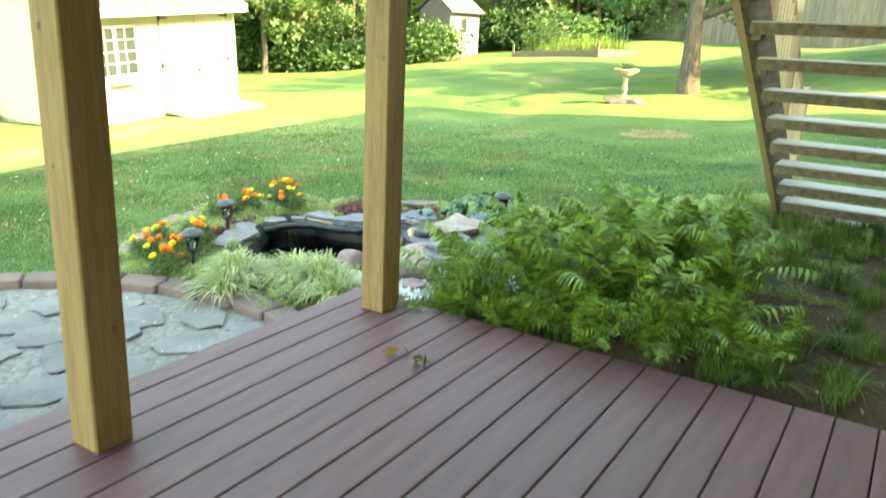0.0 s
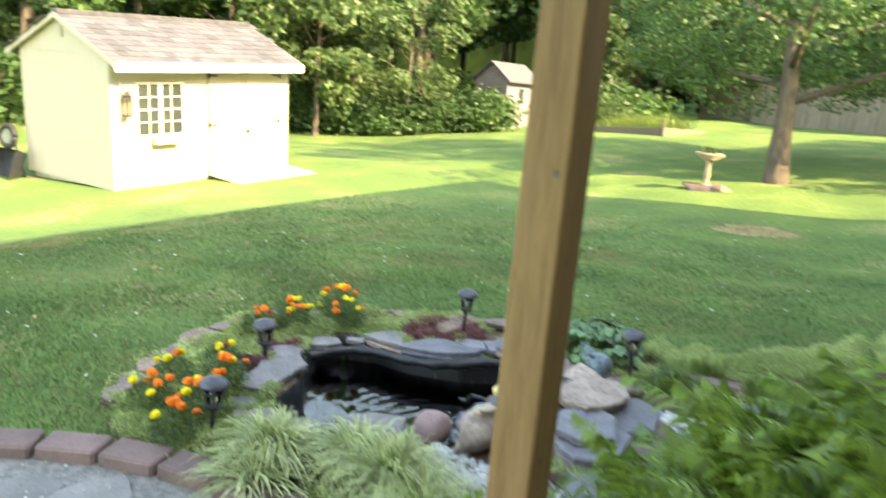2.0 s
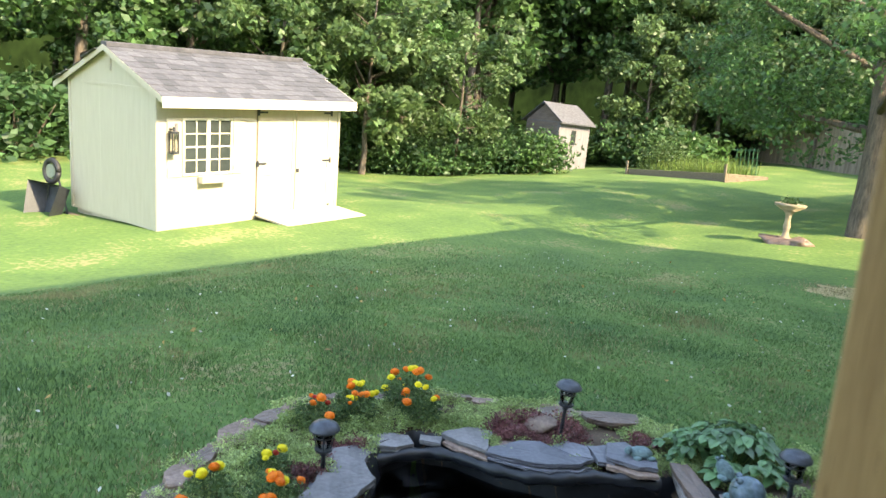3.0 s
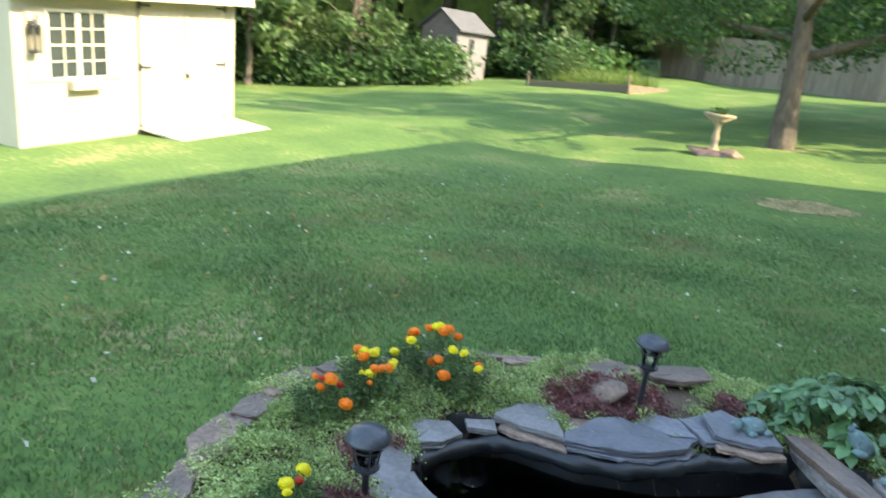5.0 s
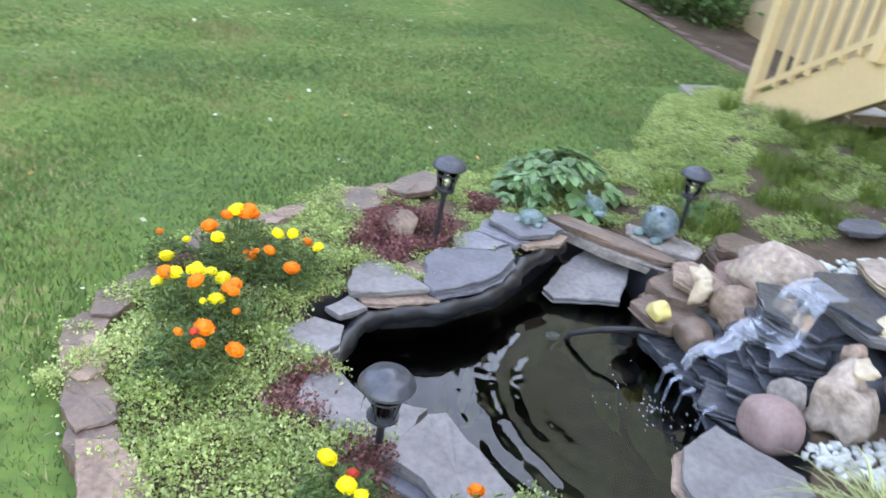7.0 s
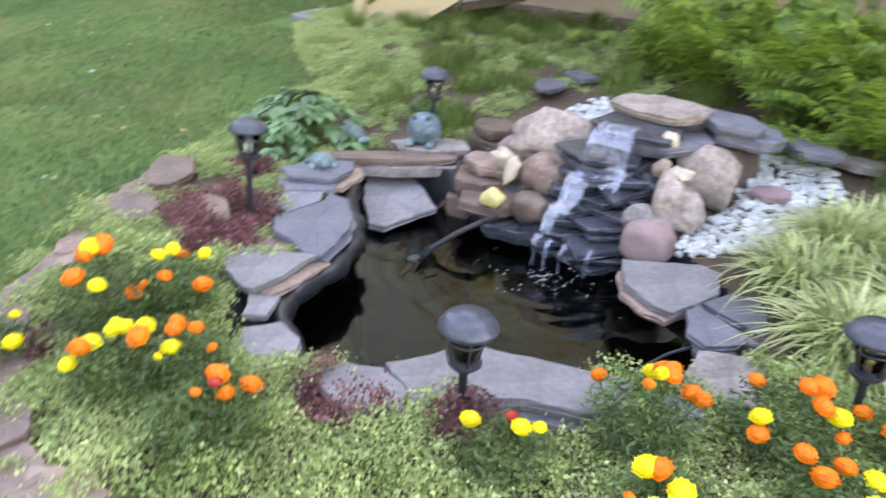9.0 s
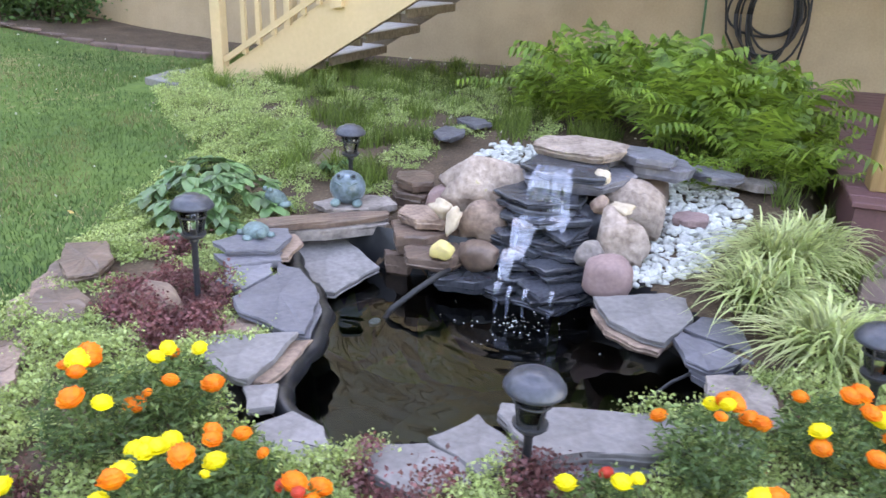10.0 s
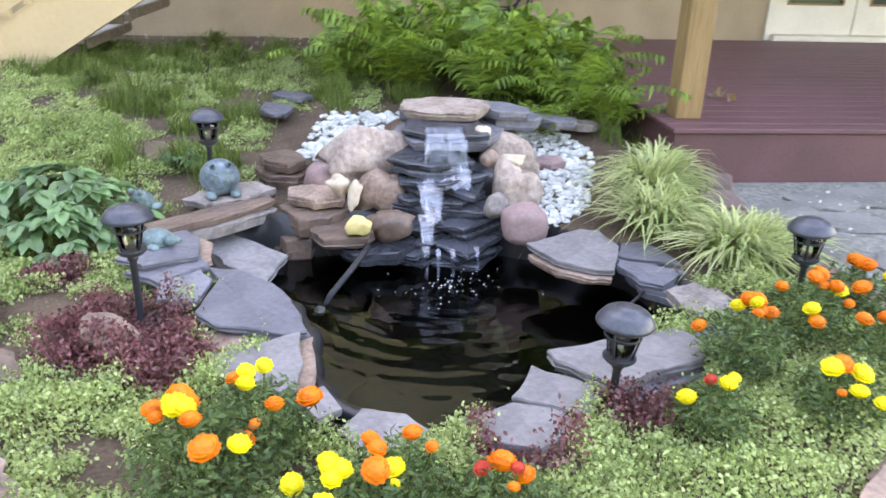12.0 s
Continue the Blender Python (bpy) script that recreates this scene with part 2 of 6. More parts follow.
    "pink_board": mat("faded_brown_board", (0.25, 0.19, 0.165), (0.16, 0.12, 0.105), 0.9, 2, 20, 0.2, stretch=(1, 1, 6)),
    "fence": mat("fence_board", (0.34, 0.27, 0.205), (0.20, 0.155, 0.115), 0.9, 2, 20, 0.3, stretch=(5, 5, 0.6), vary=0.15),
    "concrete": mat("concrete", (0.36, 0.29, 0.20), (0.22, 0.175, 0.12), 0.9, 6, 50, 0.6),
    "frog": mat("glazed_frog", (0.17, 0.23, 0.29), (0.05, 0.08, 0.07), 0.3, 14, 60, 0.35, c3=(0.38, 0.42, 0.44)),
    "turtle": mat("verdigris", (0.16, 0.24, 0.24), (0.07, 0.11, 0.11), 0.6, 20, 80, 0.4),
    "rubber_black": mat("rubber", (0.02, 0.02, 0.022), None, 0.6, 10, 60, 0.1),
    "hose_green": mat("green_hose", (0.05, 0.16, 0.07), None, 0.5, 10, 60, 0.1),
    "metal": mat("grey_metal", (0.45, 0.46, 0.47), None, 0.4, 10, 60, 0.1, metal=0.8),
    "plank": mat("grey_plank", (0.52, 0.47, 0.38), (0.36, 0.32, 0.25), 0.85, 4, 30, 0.3, vary=0.12),
    "dead": mat("dead_leaf", (0.40, 0.26, 0.09), (0.24, 0.14, 0.05), 0.8, 9, 60, 0.2, vary=0.4),
    "dry_blade": mat("dry_grass", (0.36, 0.31, 0.16), (0.22, 0.19, 0.09), 0.8, 3, 9, 0, vary=0.3, trans=0.2),
    "petal_white": mat("fallen_petal", (0.58, 0.57, 0.48), None, 0.8, 9, 60, 0, vary=0.2),
}


# ---- helpers of this scene ----
def mesh_of(name, bm, material):
    me = bpy.data.meshes.new(name)
    bm.normal_update()
    bm.to_mesh(me)
    bm.free()
    me.materials.append(M[material] if isinstance(material, str) else material)
    return me


def part(name, bm, material, parent=None, label="", m=None, smooth=False, kind=""):
    me = mesh_of(name, bm, material)
    if smooth:
        me.polygons.foreach_set("use_smooth", [True] * len(me.polygons))
    ob = new(name, me)
    ob.parent = parent
    if m is not None:
        ob.matrix_basis = m
    return tagged(ob, label, kind=kind)


def raw(name, verts, faces, material, parent=None, smooth=False, kind="", label=""):
    me = bpy.data.meshes.new(name)
    me.from_pydata([tuple(v) for v in verts], [], faces) if not isinstance(verts, np.ndarray) else fill(me, verts, faces)
    me.materials.append(M[material])
    if smooth:
        me.polygons.foreach_set("use_smooth", [True] * len(me.polygons))
    ob = new(name, me)
    ob.parent = parent
    return tagged(ob, label, kind=kind)


def fill(me, v, f):
    """Vertices (n, 3) and faces (m, k), all with k corners."""
    v, f = np.asarray(v, dtype=np.float32), np.asarray(f, dtype=np.int32)
    me.vertices.add(len(v))
    me.vertices.foreach_set("co", v.ravel())
    me.loops.add(f.size)
    me.loops.foreach_set("vertex_index", f.ravel())
    me.polygons.add(len(f))
    me.polygons.foreach_set("loop_start", np.arange(len(f), dtype=np.int32) * f.shape[1])
    me.update(calc_edges=True)


def thing(name, m, label, category, group="", kind=""):
    ob = new(name)
    ob.empty_display_size = 0.1
    ob.matrix_basis = m
    return tagged(ob, label, category, group, kind)


def box(bm, x0, x1, y0, y1, z0, z1, bevel=0.0, m=None):
    r = bmesh.ops.create_cube(bm, size=1)
    v = r["verts"]
    for p in v:
        p.co = Vector((x0 + (p.co.x + 0.5) * (x1 - x0), y0 + (p.co.y + 0.5) * (y1 - y0), z0 + (p.co.z + 0.5) * (z1 - z0)))
    if bevel:
        es = list({e for p in v for e in p.link_edges})
        g2 = bmesh.ops.bevel(bm, geom=es, offset=bevel, segments=1, affect="EDGES", profile=0.5)
        v = g2["verts"]
    if m is not None:
        bmesh.ops.transform(bm, matrix=m, verts=v)
    return v


def boxed(*a, **k):
    bm = bmesh.new()
    box(bm, *a, **k)
    return bm


def prism(bm, pts, z0, z1, inset=0.0, rng=None):
    """A slab from a plan outline; the top edge is drawn in by inset, and uneven with rng."""
    n = len(pts)
    cx, cy = sum(p[0] for p in pts) / n, sum(p[1] for p in pts) / n
    lo = [bm.verts.new((x, y, z0)) for x, y in pts]
    mid = [bm.verts.new((x, y, z1 - inset)) for x, y in pts]
    hi = [bm.verts.new((x + (cx - x) * 0.0 + (inset * (1 if cx > x else -1)), y + (inset * (1 if cy > y else -1)), z1 + (rng.uniform(-0.004, 0.004) if rng else 0))) for x, y in pts]
    for a, b in ((lo, mid), (mid, hi)):
        for i in range(n):
            bm.faces.new((a[i], a[(i + 1) % n], b[(i + 1) % n], b[i]))
    bm.faces.new(hi)
    bm.faces.new(lo[::-1])


def tube(bm, pts, radii, seg=8, cap=True):
    rings = []
    pts = [Vector(p) for p in pts]
    for i, p in enumerate(pts):
        d = (pts[min(i + 1, len(pts) - 1)] - pts[max(i - 1, 0)]).normalized()
        a = d.orthogonal().normalized() if i == 0 else (rings[-1][1] - d * rings[-1][1].dot(d)).normalized()
        b = d.cross(a)
        r = radii[i] if isinstance(radii, (list, tuple)) else radii
        rings.append(([bm.verts.new(p + (a * math.cos(2 * math.pi * k / seg) + b * math.sin(2 * math.pi * k / seg)) * r) for k in range(seg)], a))
    for (r0, _), (r1, _) in zip(rings, rings[1:]):
        for k in range(seg):
            bm.faces.new((r0[k], r0[(k + 1) % seg], r1[(k + 1) % seg], r1[k]))
    if cap:
        bm.faces.new(rings[0][0][::-1])
        bm.faces.new(rings[-1][0])


def lathe(bm, prof, seg=16, m=None):
    """prof: (radius, z) from below upwards."""
    rows = []
    for r, z in prof:
        rows.append([bm.verts.new((r * math.cos(2 * math.pi * k / seg), r * math.sin(2 * math.pi * k / seg), z)) for k in range(seg)] if r > 1e-5 else [bm.verts.new((0, 0, z))])
    for a, b in zip(rows, rows[1:]):
        for k in range(seg):
            k2 = (k + 1) % seg
            if len(a) == 1 and len(b) > 1:
                bm.faces.new((a[0], b[k2], b[k])[::-1])
            elif len(b) == 1 and len(a) > 1:
                bm.faces.new((a[k], a[k2], b[0]))
            elif len(a) > 1:
                bm.faces.new((a[k], a[k2], b[k2], b[k]))
    if m is not None:
        bmesh.ops.transform(bm, matrix=m, verts=[v for r in rows for v in r])


def rock_bm(seed, sx, sy, sz, sub=2, rough=0.18, flat=0.0):
    rg = random.Random(seed)
    bm = bmesh.new()
    bmesh.ops.create_icosphere(bm, subdivisions=sub, radius=1)
    off = Vector((rg.uniform(0, 90), rg.uniform(0, 90), rg.uniform(0, 90)))
    cuts = [(Vector((rg.gauss(0, 1), rg.gauss(0, 1), rg.gauss(0, 0.8))).normalized(), rg.uniform(0.68, 0.92)) for _ in range(9)]
    for v in bm.verts:
        d = v.co.normalized()
        p = 1 + rough * (noise.noise(d * 1.4 + off) * 1.6 + noise.noise(d * 3.7 + off) * 0.6)
        c = Vector([math.copysign(abs(t) ** 0.75, t) for t in d]) * p
        if rough > 0.1:
            for nn_, lim in cuts:
                o_ = c.dot(nn_) - lim
                if o_ > 0:
                    c -= nn_ * o_ * 0.85
        z = c.z
        if flat:
            z = max(-flat, min(flat, z)) / flat
        v.co = Vector((c.x * sx, c.y * sy, z * sz))
    return bm


def smooth01(a, b, x):
    t = min(1.0, max(0.0, (x - a) / (b - a)))
    return t * t * (3 - 2 * t)


def ground_z(x, y):
    z = max(0.033 * min(0.0, x + 5.5), -0.5)
    z += 0.08 * min(22.0, max(0.0, y + 0.6 * x - 9.5))
    z += 0.066 * (min(14.0, max(5.0, y)) - 10.6) * smooth01(-8.0, -11.5, x)
    return z + 0.24 * smooth01(-3.4, -1.0, x) * smooth01(3.0, 3.4, y)


POND = [(-3.12, 5.5), (-3.08, 5.2), (-3.12, 4.95), (-3.05, 4.6), (-3.05, 4.25), (-3.2, 3.95), (-3.5, 3.65), (-3.85, 3.55), (-4.1, 3.8), (-4.2, 4.05), (-4.45, 4.3),
        (-4.6, 4.55), (-4.6, 4.8), (-4.4, 4.93), (-4.1, 4.95), (-3.8, 5.08), (-3.55, 5.3), (-3.35, 5.5)]
BED = [(-2.5, 3.12), (-3.0, 3.10), (-3.45, 3.10), (-3.8, 3.05), (-4.25, 2.92), (-4.75, 3.2), (-5.1, 3.75), (-5.27, 4.2), (-5.36, 4.7), (-5.23, 5.0), (-4.97, 5.4), (-4.29, 5.9), (-3.78, 6.13),
       (-3.0, 6.35), (-2.35, 6.5), (-1.9, 7.1), (-1.4, 7.6), (-0.9, 7.8), (1.2, 8.0), (1.2, 3.14)]


def inside(poly, x, y):
    """Metres from the outline, positive within it."""
    d, odd = 1e9, False
    for (ax, ay), (bx, by) in zip(poly, poly[1:] + poly[:1]):
        t = max(0, min(1, ((x - ax) * (bx - ax) + (y - ay) * (by - ay)) / ((bx - ax) ** 2 + (by - ay) ** 2)))
        d = min(d, math.hypot(x - ax - t * (bx - ax), y - ay - t * (by - ay)))
        if (ay > y) != (by > y) and x < ax + (y - ay) / (by - ay) * (bx - ax):
            odd = not odd
    return d if odd else -d


def sheet(name, xs, ys, zf, material, keep=None, parent=None, label="", kind="structure"):
    v = [(x, y, zf(x, y)) for y in ys for x in xs]
    n = len(xs)
    f = [(j * n + i, j * n + i + 1, (j + 1) * n + i + 1, (j + 1) * n + i) for j in range(len(ys) - 1) for i in range(n - 1)
         if keep is None or keep((xs[i] + xs[i + 1]) / 2, (ys[j] + ys[j + 1]) / 2)]
    used = sorted({k for q in f for k in q})
    at = {k: i for i, k in enumerate(used)}
    return raw(name, [v[k] for k in used], [tuple(at[k] for k in q) for q in f], material, parent, smooth=True, kind=kind, label=label)


def leaves(rng, centres, size, spread=0.0, droop=0.4, aspect=0.55):
    """Bent two-triangle leaves (diamonds) with their middles at the centres. Returns vertices and quads."""
    n = len(centres)
    th, ph = rng.uniform(0, 2 * np.pi, n), rng.normal(-droop, 0.5, n)
    d = np.stack([np.cos(th) * np.cos(ph), np.sin(th) * np.cos(ph), np.sin(ph)], 1)
    r = rng.normal(size=(n, 3))
    s = np.cross(d, r)
    s /= np.linalg.norm(s, axis=1)[:, None] + 1e-9
    L = (size * rng.uniform(0.6, 1.3, n))[:, None]
    nrm = np.cross(s, d)
    a, c = centres - d * L / 2, centres + d * L / 2
    b, e = centres + s * L * aspect / 2 + nrm * L * 0.08, centres - s * L * aspect / 2 + nrm * L * 0.08
    v = np.stack([a, b, c, e], 1).reshape(-1, 3)
    return v, np.arange(4 * n).reshape(n, 4)


def blades(rng, x, y, z, h, w, lean):
    """Tapered grass blades of two segments (a quad and a tip); returns vertices and triangles."""
    n = len(x)
    th, la = rng.uniform(0, 2 * np.pi, n), rng.uniform(0, 2 * np.pi, n)
    s = np.stack([np.cos(th), np.sin(th), 0 * th], 1) * (w * rng.uniform(0.7, 1.3, n))[:, None] / 2
    o = np.stack([np.cos(la), np.sin(la), 0 * la], 1) * (h * lean * rng.uniform(0.2, 1.2, n))[:, None]
    up = np.stack([0 * la, 0 * la, h * rng.uniform(0.7, 1.2, n)], 1)
    p = np.stack([x, y, z], 1)
    v = np.stack([p - s, p + s, p + o * 0.35 + up * 0.6 - s * 0.7, p + o * 0.35 + up * 0.6 + s * 0.7, p + o + up], 1).reshape(-1, 3)
    k = np.arange(n)[:, None] * 5
    f = np.concatenate([k + [0, 1, 3], k + [0, 3, 2], k + [2, 3, 4]], 0)
    return v, f


# ---- ground ----
def spaced(lo, hi, fine0, fine1, step, grow=1.16):
    mid = list(np.arange(fine0, fine1 + 1e-6, step))
    a, s = [], step
    x = fine1
    while x < hi:
        s *= grow
        x += s
        a.append(x)
    b, s, x = [], step, fine0
    while x > lo:
        s *= grow
        x -= s
        b.append(x)
    return b[::-1] + mid + a


def ground_h(x, y):
    z = ground_z(x, y)
    if -5.2 < x < -2.5 and 3.2 < y < 6:
        z -= 0.62 * smooth01(-0.02, 0.10, inside(POND, x, y))
    return z + (0.012 * noise.noise(Vector((x * 1.3, y * 1.3, 0))) if abs(x) < 30 else 0)


def soil_z(x, y):
    return ground_h(x, y) + 0.006 + 0.038 * smooth01(0.0, 0.22, inside(BED, x, y)) + 0.008 * noise.noise(Vector((x * 4, y * 4, 1)))


sheet("ground", spaced(-700, 700, -6.6, 1.2, 0.06), spaced(-700, 900, 2.9, 8.2, 0.06), ground_h, "lawn", label="mown green lawn that slopes up to a fence", keep=None)
gx, gy = list(np.arange(-5.4, 1.2, 0.06)) + [1.2], list(np.arange(2.9, 8.05, 0.06))
sheet("bed_soil", gx, gy, lambda x, y: soil_z(x, y), "soil", keep=lambda x, y: inside(BED, x, y) > 0 and inside(POND, x, y) < 0.0, label="dark mulch soil of the garden bed")
sheet("pond_liner", list(np.arange(-4.8, -2.8, 0.025)), list(np.arange(3.4, 5.75, 0.025)), lambda x, y: ground_h(x, y) + 0.015 + 0.038 * smooth01(0.04, -0.03, inside(POND, x, y)) + 0.01 * noise.noise(Vector((x * 9, y * 9, 3))), "liner",
      keep=lambda x, y: inside(POND, x, y) > -0.03, label="black rubber pond liner, folded and shiny")
sheet("pond_silt", list(np.arange(-4.8, -2.8, 0.06)), list(np.arange(3.4, 5.75, 0.06)), lambda x, y: -0.60 + 0.14 * noise.noise(Vector((x * 1.5 + 3, y * 1.5, 0))), "silt",
      keep=lambda x, y: inside(POND, x, y) > 0.02, label="brownish green silt on the pond bottom")
wb = bmesh.new()
wb.faces.new([wb.verts.new((x, y, -0.11)) for x, y in POND][::-1])
tagged(part("water", wb, "water"), "dark rippled pond water reflecting the sky", kind="structure")

# ---- house ----
WALL = 1.2
hb = bmesh.new()
# ground floor wall with the opening of the glazed door, y from -0.98 to 0.83
box(hb, WALL, WALL + 0.2, 0.83, 13.2, 0.0, 2.75)
box(hb, WALL, WALL + 0.2, -6.0, -0.98, 0.0, 2.75)
box(hb, WALL, WALL + 0.2, -0.98, 0.83, 2.36, 2.75)
box(hb, WALL, WALL + 0.2, -0.98, 0.83, 0.0, 0.30)
box(hb, WALL + 0.2, 9.0, 13.0, 13.2, 0.0, 2.75)
box(hb, WALL + 0.2, 9.0, -6.0, -5.8, 0.0, 2.75)
box(hb, 9.0, 9.2, -6.0, 13.2, 0.0, 2.75)
tagged(part("wall_ground_floor", hb, "stucco"), "tan rough stucco wall of the house", kind="structure")
tagged(part("wall_upper", boxed(WALL - 0.02, 9.2, -6.0, 14.6, 2.75, 7.5), "upper"), "pale siding of the upper storeys", kind="structure")
tagged(part("wall_far_wing", boxed(3.2, 9.2, 13.2, 14.6, 0.0, 2.75), "upper"), "pale siding of the house's far wing", kind="structure")
wb_ = bmesh.new()
lo_ = [(0.27, 13.8), (0.78, 13.33), (1.195, 13.33), (1.195, 14.6), (0.27, 14.6)]
a_, b_ = [wb_.verts.new((x, y, 0.1)) for x, y in lo_], [wb_.verts.new((x, y, 2.72)) for x, y in lo_]
for i in range(5):
    wb_.faces.new((a_[i], a_[(i + 1) % 5], b_[(i + 1) % 5], b_[i]))
wb_.faces.new(b_)
bmesh.ops.recalc_face_normals(wb_, faces=wb_.faces)
tagged(part("wall_bay", wb_, "beige"), "cream boarded bay at the end of the house wall", kind="structure")
rb = bmesh.new()
for s in (0, 1):
    v = [rb.verts.new(p) for p in ((0.7, -6.4, 7.65), (0.7, 15.1, 7.65), (5.2, 15.1, 9.5), (5.2, -6.4, 9.5), (9.7, 15.1, 7.65), (9.7, -6.4, 7.65))] if not s else v
rb.faces.new((v[0], v[1], v[2], v[3])[::-1])
rb.faces.new((v[3], v[2], v[4], v[5])[::-1])
rb.faces.new((v[0], v[3], v[5]))
rb.faces.new((v[1], v[4], v[2]))
rb.faces.new((v[0], v[5], v[4], v[1]))
tagged(part("roof", rb, "shingle"), "grey shingle roof of the house", kind="structure")
tagged(part("room_floor", boxed(WALL + 0.2, 4.5, -3.0, 3.0, 0.1, 0.3), "wood_dark"), "floor of the room inside", kind="structure")

door = thing("door_1", pose(WALL, -0.98, 0.30), "cream double glazed door with wooden frames, shut, above a pale sill", "door", kind="structure")
part("frame", boxed(-0.02, 0.12, 0.0, 0.06, 0, 2.06), "white", door)
part("frame", boxed(-0.02, 0.12, 1.75, 1.81, 0, 2.06), "white", door)
part("frame", boxed(-0.02, 0.12, 0.06, 1.75, 2.0, 2.06), "white", door)
part("sill", boxed(-0.10, 0.12, 0.06, 1.75, 0.0, 0.05, bevel=0.005), "white", door)
for y in (0.06, 0.907):
    leaf_ = bmesh.new()
    box(leaf_, 0.01, 0.055, y + 0.005, y + 0.13, 0.055, 1.995)
    box(leaf_, 0.01, 0.055, y + 0.71, y + 0.838, 0.055, 1.995)
    box(leaf_, 0.01, 0.055, y + 0.13, y + 0.71, 0.055, 0.33)
    box(leaf_, 0.01, 0.055, y + 0.13, y + 0.71, 1.87, 1.995)
    lf = part("door_leaf", leaf_, "white", door)
    part("pane", boxed(0.028, 0.036, y + 0.13, y + 0.71, 0.33, 1.87), "glass", lf)
    trim_ = bmesh.new()
    for a in (0.13, 0.69):
        box(trim_, 0.0, 0.0095, y + a, y + a + 0.02, 0.33, 1.87)
    box(trim_, 0.0, 0.0095, y + 0.15, y + 0.69, 0.33, 0.35)
    part("bead", trim_, "post", lf)

# ---- deck ----
DX, DY, DZ = -2.5, 3.14, 0.30
fb = bmesh.new()
box(fb, DX + 0.02, DX + 0.045, -4.0, DY - 0.045, 0.0, DZ - 0.028)
box(fb, DX + 0.02, WALL, DY - 0.045, DY - 0.02, 0.0, DZ - 0.028)
for k in range(8):
    box(fb, DX + 0.045, WALL, -3.8 + k * 0.9, -3.76 + k * 0.9, 0.05, DZ - 0.028)
deck = thing("floor_deck", pose(0, 0, 0), "reddish brown composite deck boards with dark joints", "deck", kind="structure")
part("fascia", fb, "deck_side", deck)
POST_W = 0.14
posts = []
for x, y in ((-2.215, 2.98), (-2.17, 1.36), (-2.19, -0.6), (-2.19, -2.6)):
    p = thing("post", pose(x, y, DZ), "squared yellow pine post with knots and cracks, on the deck", "post", "deck posts")
    pb = boxed(-POST_W / 2, POST_W / 2, -POST_W / 2, POST_W / 2, 0.0, 2.38, bevel=0.006)
    part("shaft", pb, "post", p)
    rk = random.Random(int(y * 10))
    for zk in (0.42, 0.9 + rk.random() * 0.2, 1.15 + rk.random() * 0.3, 1.9):
        kb = bmesh.new()
        if rk.random() < 0.5:
            bmesh.ops.create_uvsphere(kb, u_segments=10, v_segments=5, radius=0.010, matrix=Matrix.Translation((rk.uniform(-0.04, 0.04), -POST_W / 2 - 0.001, zk)) @ Matrix.Diagonal((1, 0.12, 1.15, 1)))
        else:
            bmesh.ops.create_uvsphere(kb, u_segments=10, v_segments=5, radius=0.010, matrix=Matrix.Translation((POST_W / 2 + 0.001, rk.uniform(-0.04, 0.04), zk)) @ Matrix.Diagonal((0.12, 1, 1.15, 1)))
        part("knot", kb, "wood_dark", p)
# upper deck above
ub = bmesh.new()
box(ub, -2.6, WALL - 0.02, -4.0, 3.05, 2.93, 2.97)
for k in range(9):
    box(ub, -2.6, WALL - 0.02, -3.9 + k * 0.84, -3.86 + k * 0.84, 2.72, 2.93)
box(ub, -2.30, -2.12, -4.0, 3.05, 2.68, 2.72)
tagged(part("ceiling_upper_deck", ub, "wood_dark"), "joists and boards of the deck above", kind="structure")

# ---- stair ----
st = thing("staircase", pose(-0.96, 7.40, 0.25), "open wooden stair with beige outer boards and pale treads", "staircase")
RUN, RISE = 0.305, 0.188
N = 14


def stringer(x, name, m_, drop=0.0):
    b = bmesh.new()
    pts = [(-0.04, 0.0), (-0.51, 0.0), (-RUN * N, RISE * N - 0.31), (-RUN * N, RISE * N + 0.08), (-0.04, 0.107)]
    lo = [b.verts.new((x, y, z)) for y, z in pts]
    hi = [b.verts.new((x + 0.04, y, z)) for y, z in pts]
    n = len(pts)
    for i in range(n):
        b.faces.new((lo[i], lo[(i + 1) % n], hi[(i + 1) % n], hi[i]))
    b.faces.new(lo[::-1])
    b.faces.new(hi)
    bmesh.ops.recalc_face_normals(b, faces=b.faces)
    return part(name, b, m_, st)


stringer(0.0, "stringer", "beige")
# Dark wood colour here carries the shade on the stringers' back side.
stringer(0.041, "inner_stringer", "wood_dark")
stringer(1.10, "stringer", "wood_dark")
for k in range(N):
    y, z = -0.01 - RUN * (k + 1), 0.02 + RISE * k
    part("tread", boxed(0.082, 1.098, y - 0.27, y, z, z + 0.038, bevel=0.004), "wood_grey", st)
    # Added dark strip for the shade at the tread's back edge and underside.
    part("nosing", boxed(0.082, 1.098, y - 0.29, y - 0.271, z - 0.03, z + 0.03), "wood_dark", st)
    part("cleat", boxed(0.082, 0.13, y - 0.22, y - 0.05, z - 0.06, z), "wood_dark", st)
for x in (-0.05, 1.0):
    part("newel", boxed(x, x + 0.09, -0.05, 0.04, 0.0, 1.1, bevel=0.004), "beige", st)
    for k in range(1, 4):
        y = -RUN * N * k / 4.0
        part("newel", boxed(x, x + 0.09, y, y + 0.09, RISE * N * k / 4.0 - 0.05, RISE * N * k / 4.0 + 1.2), "beige", st)
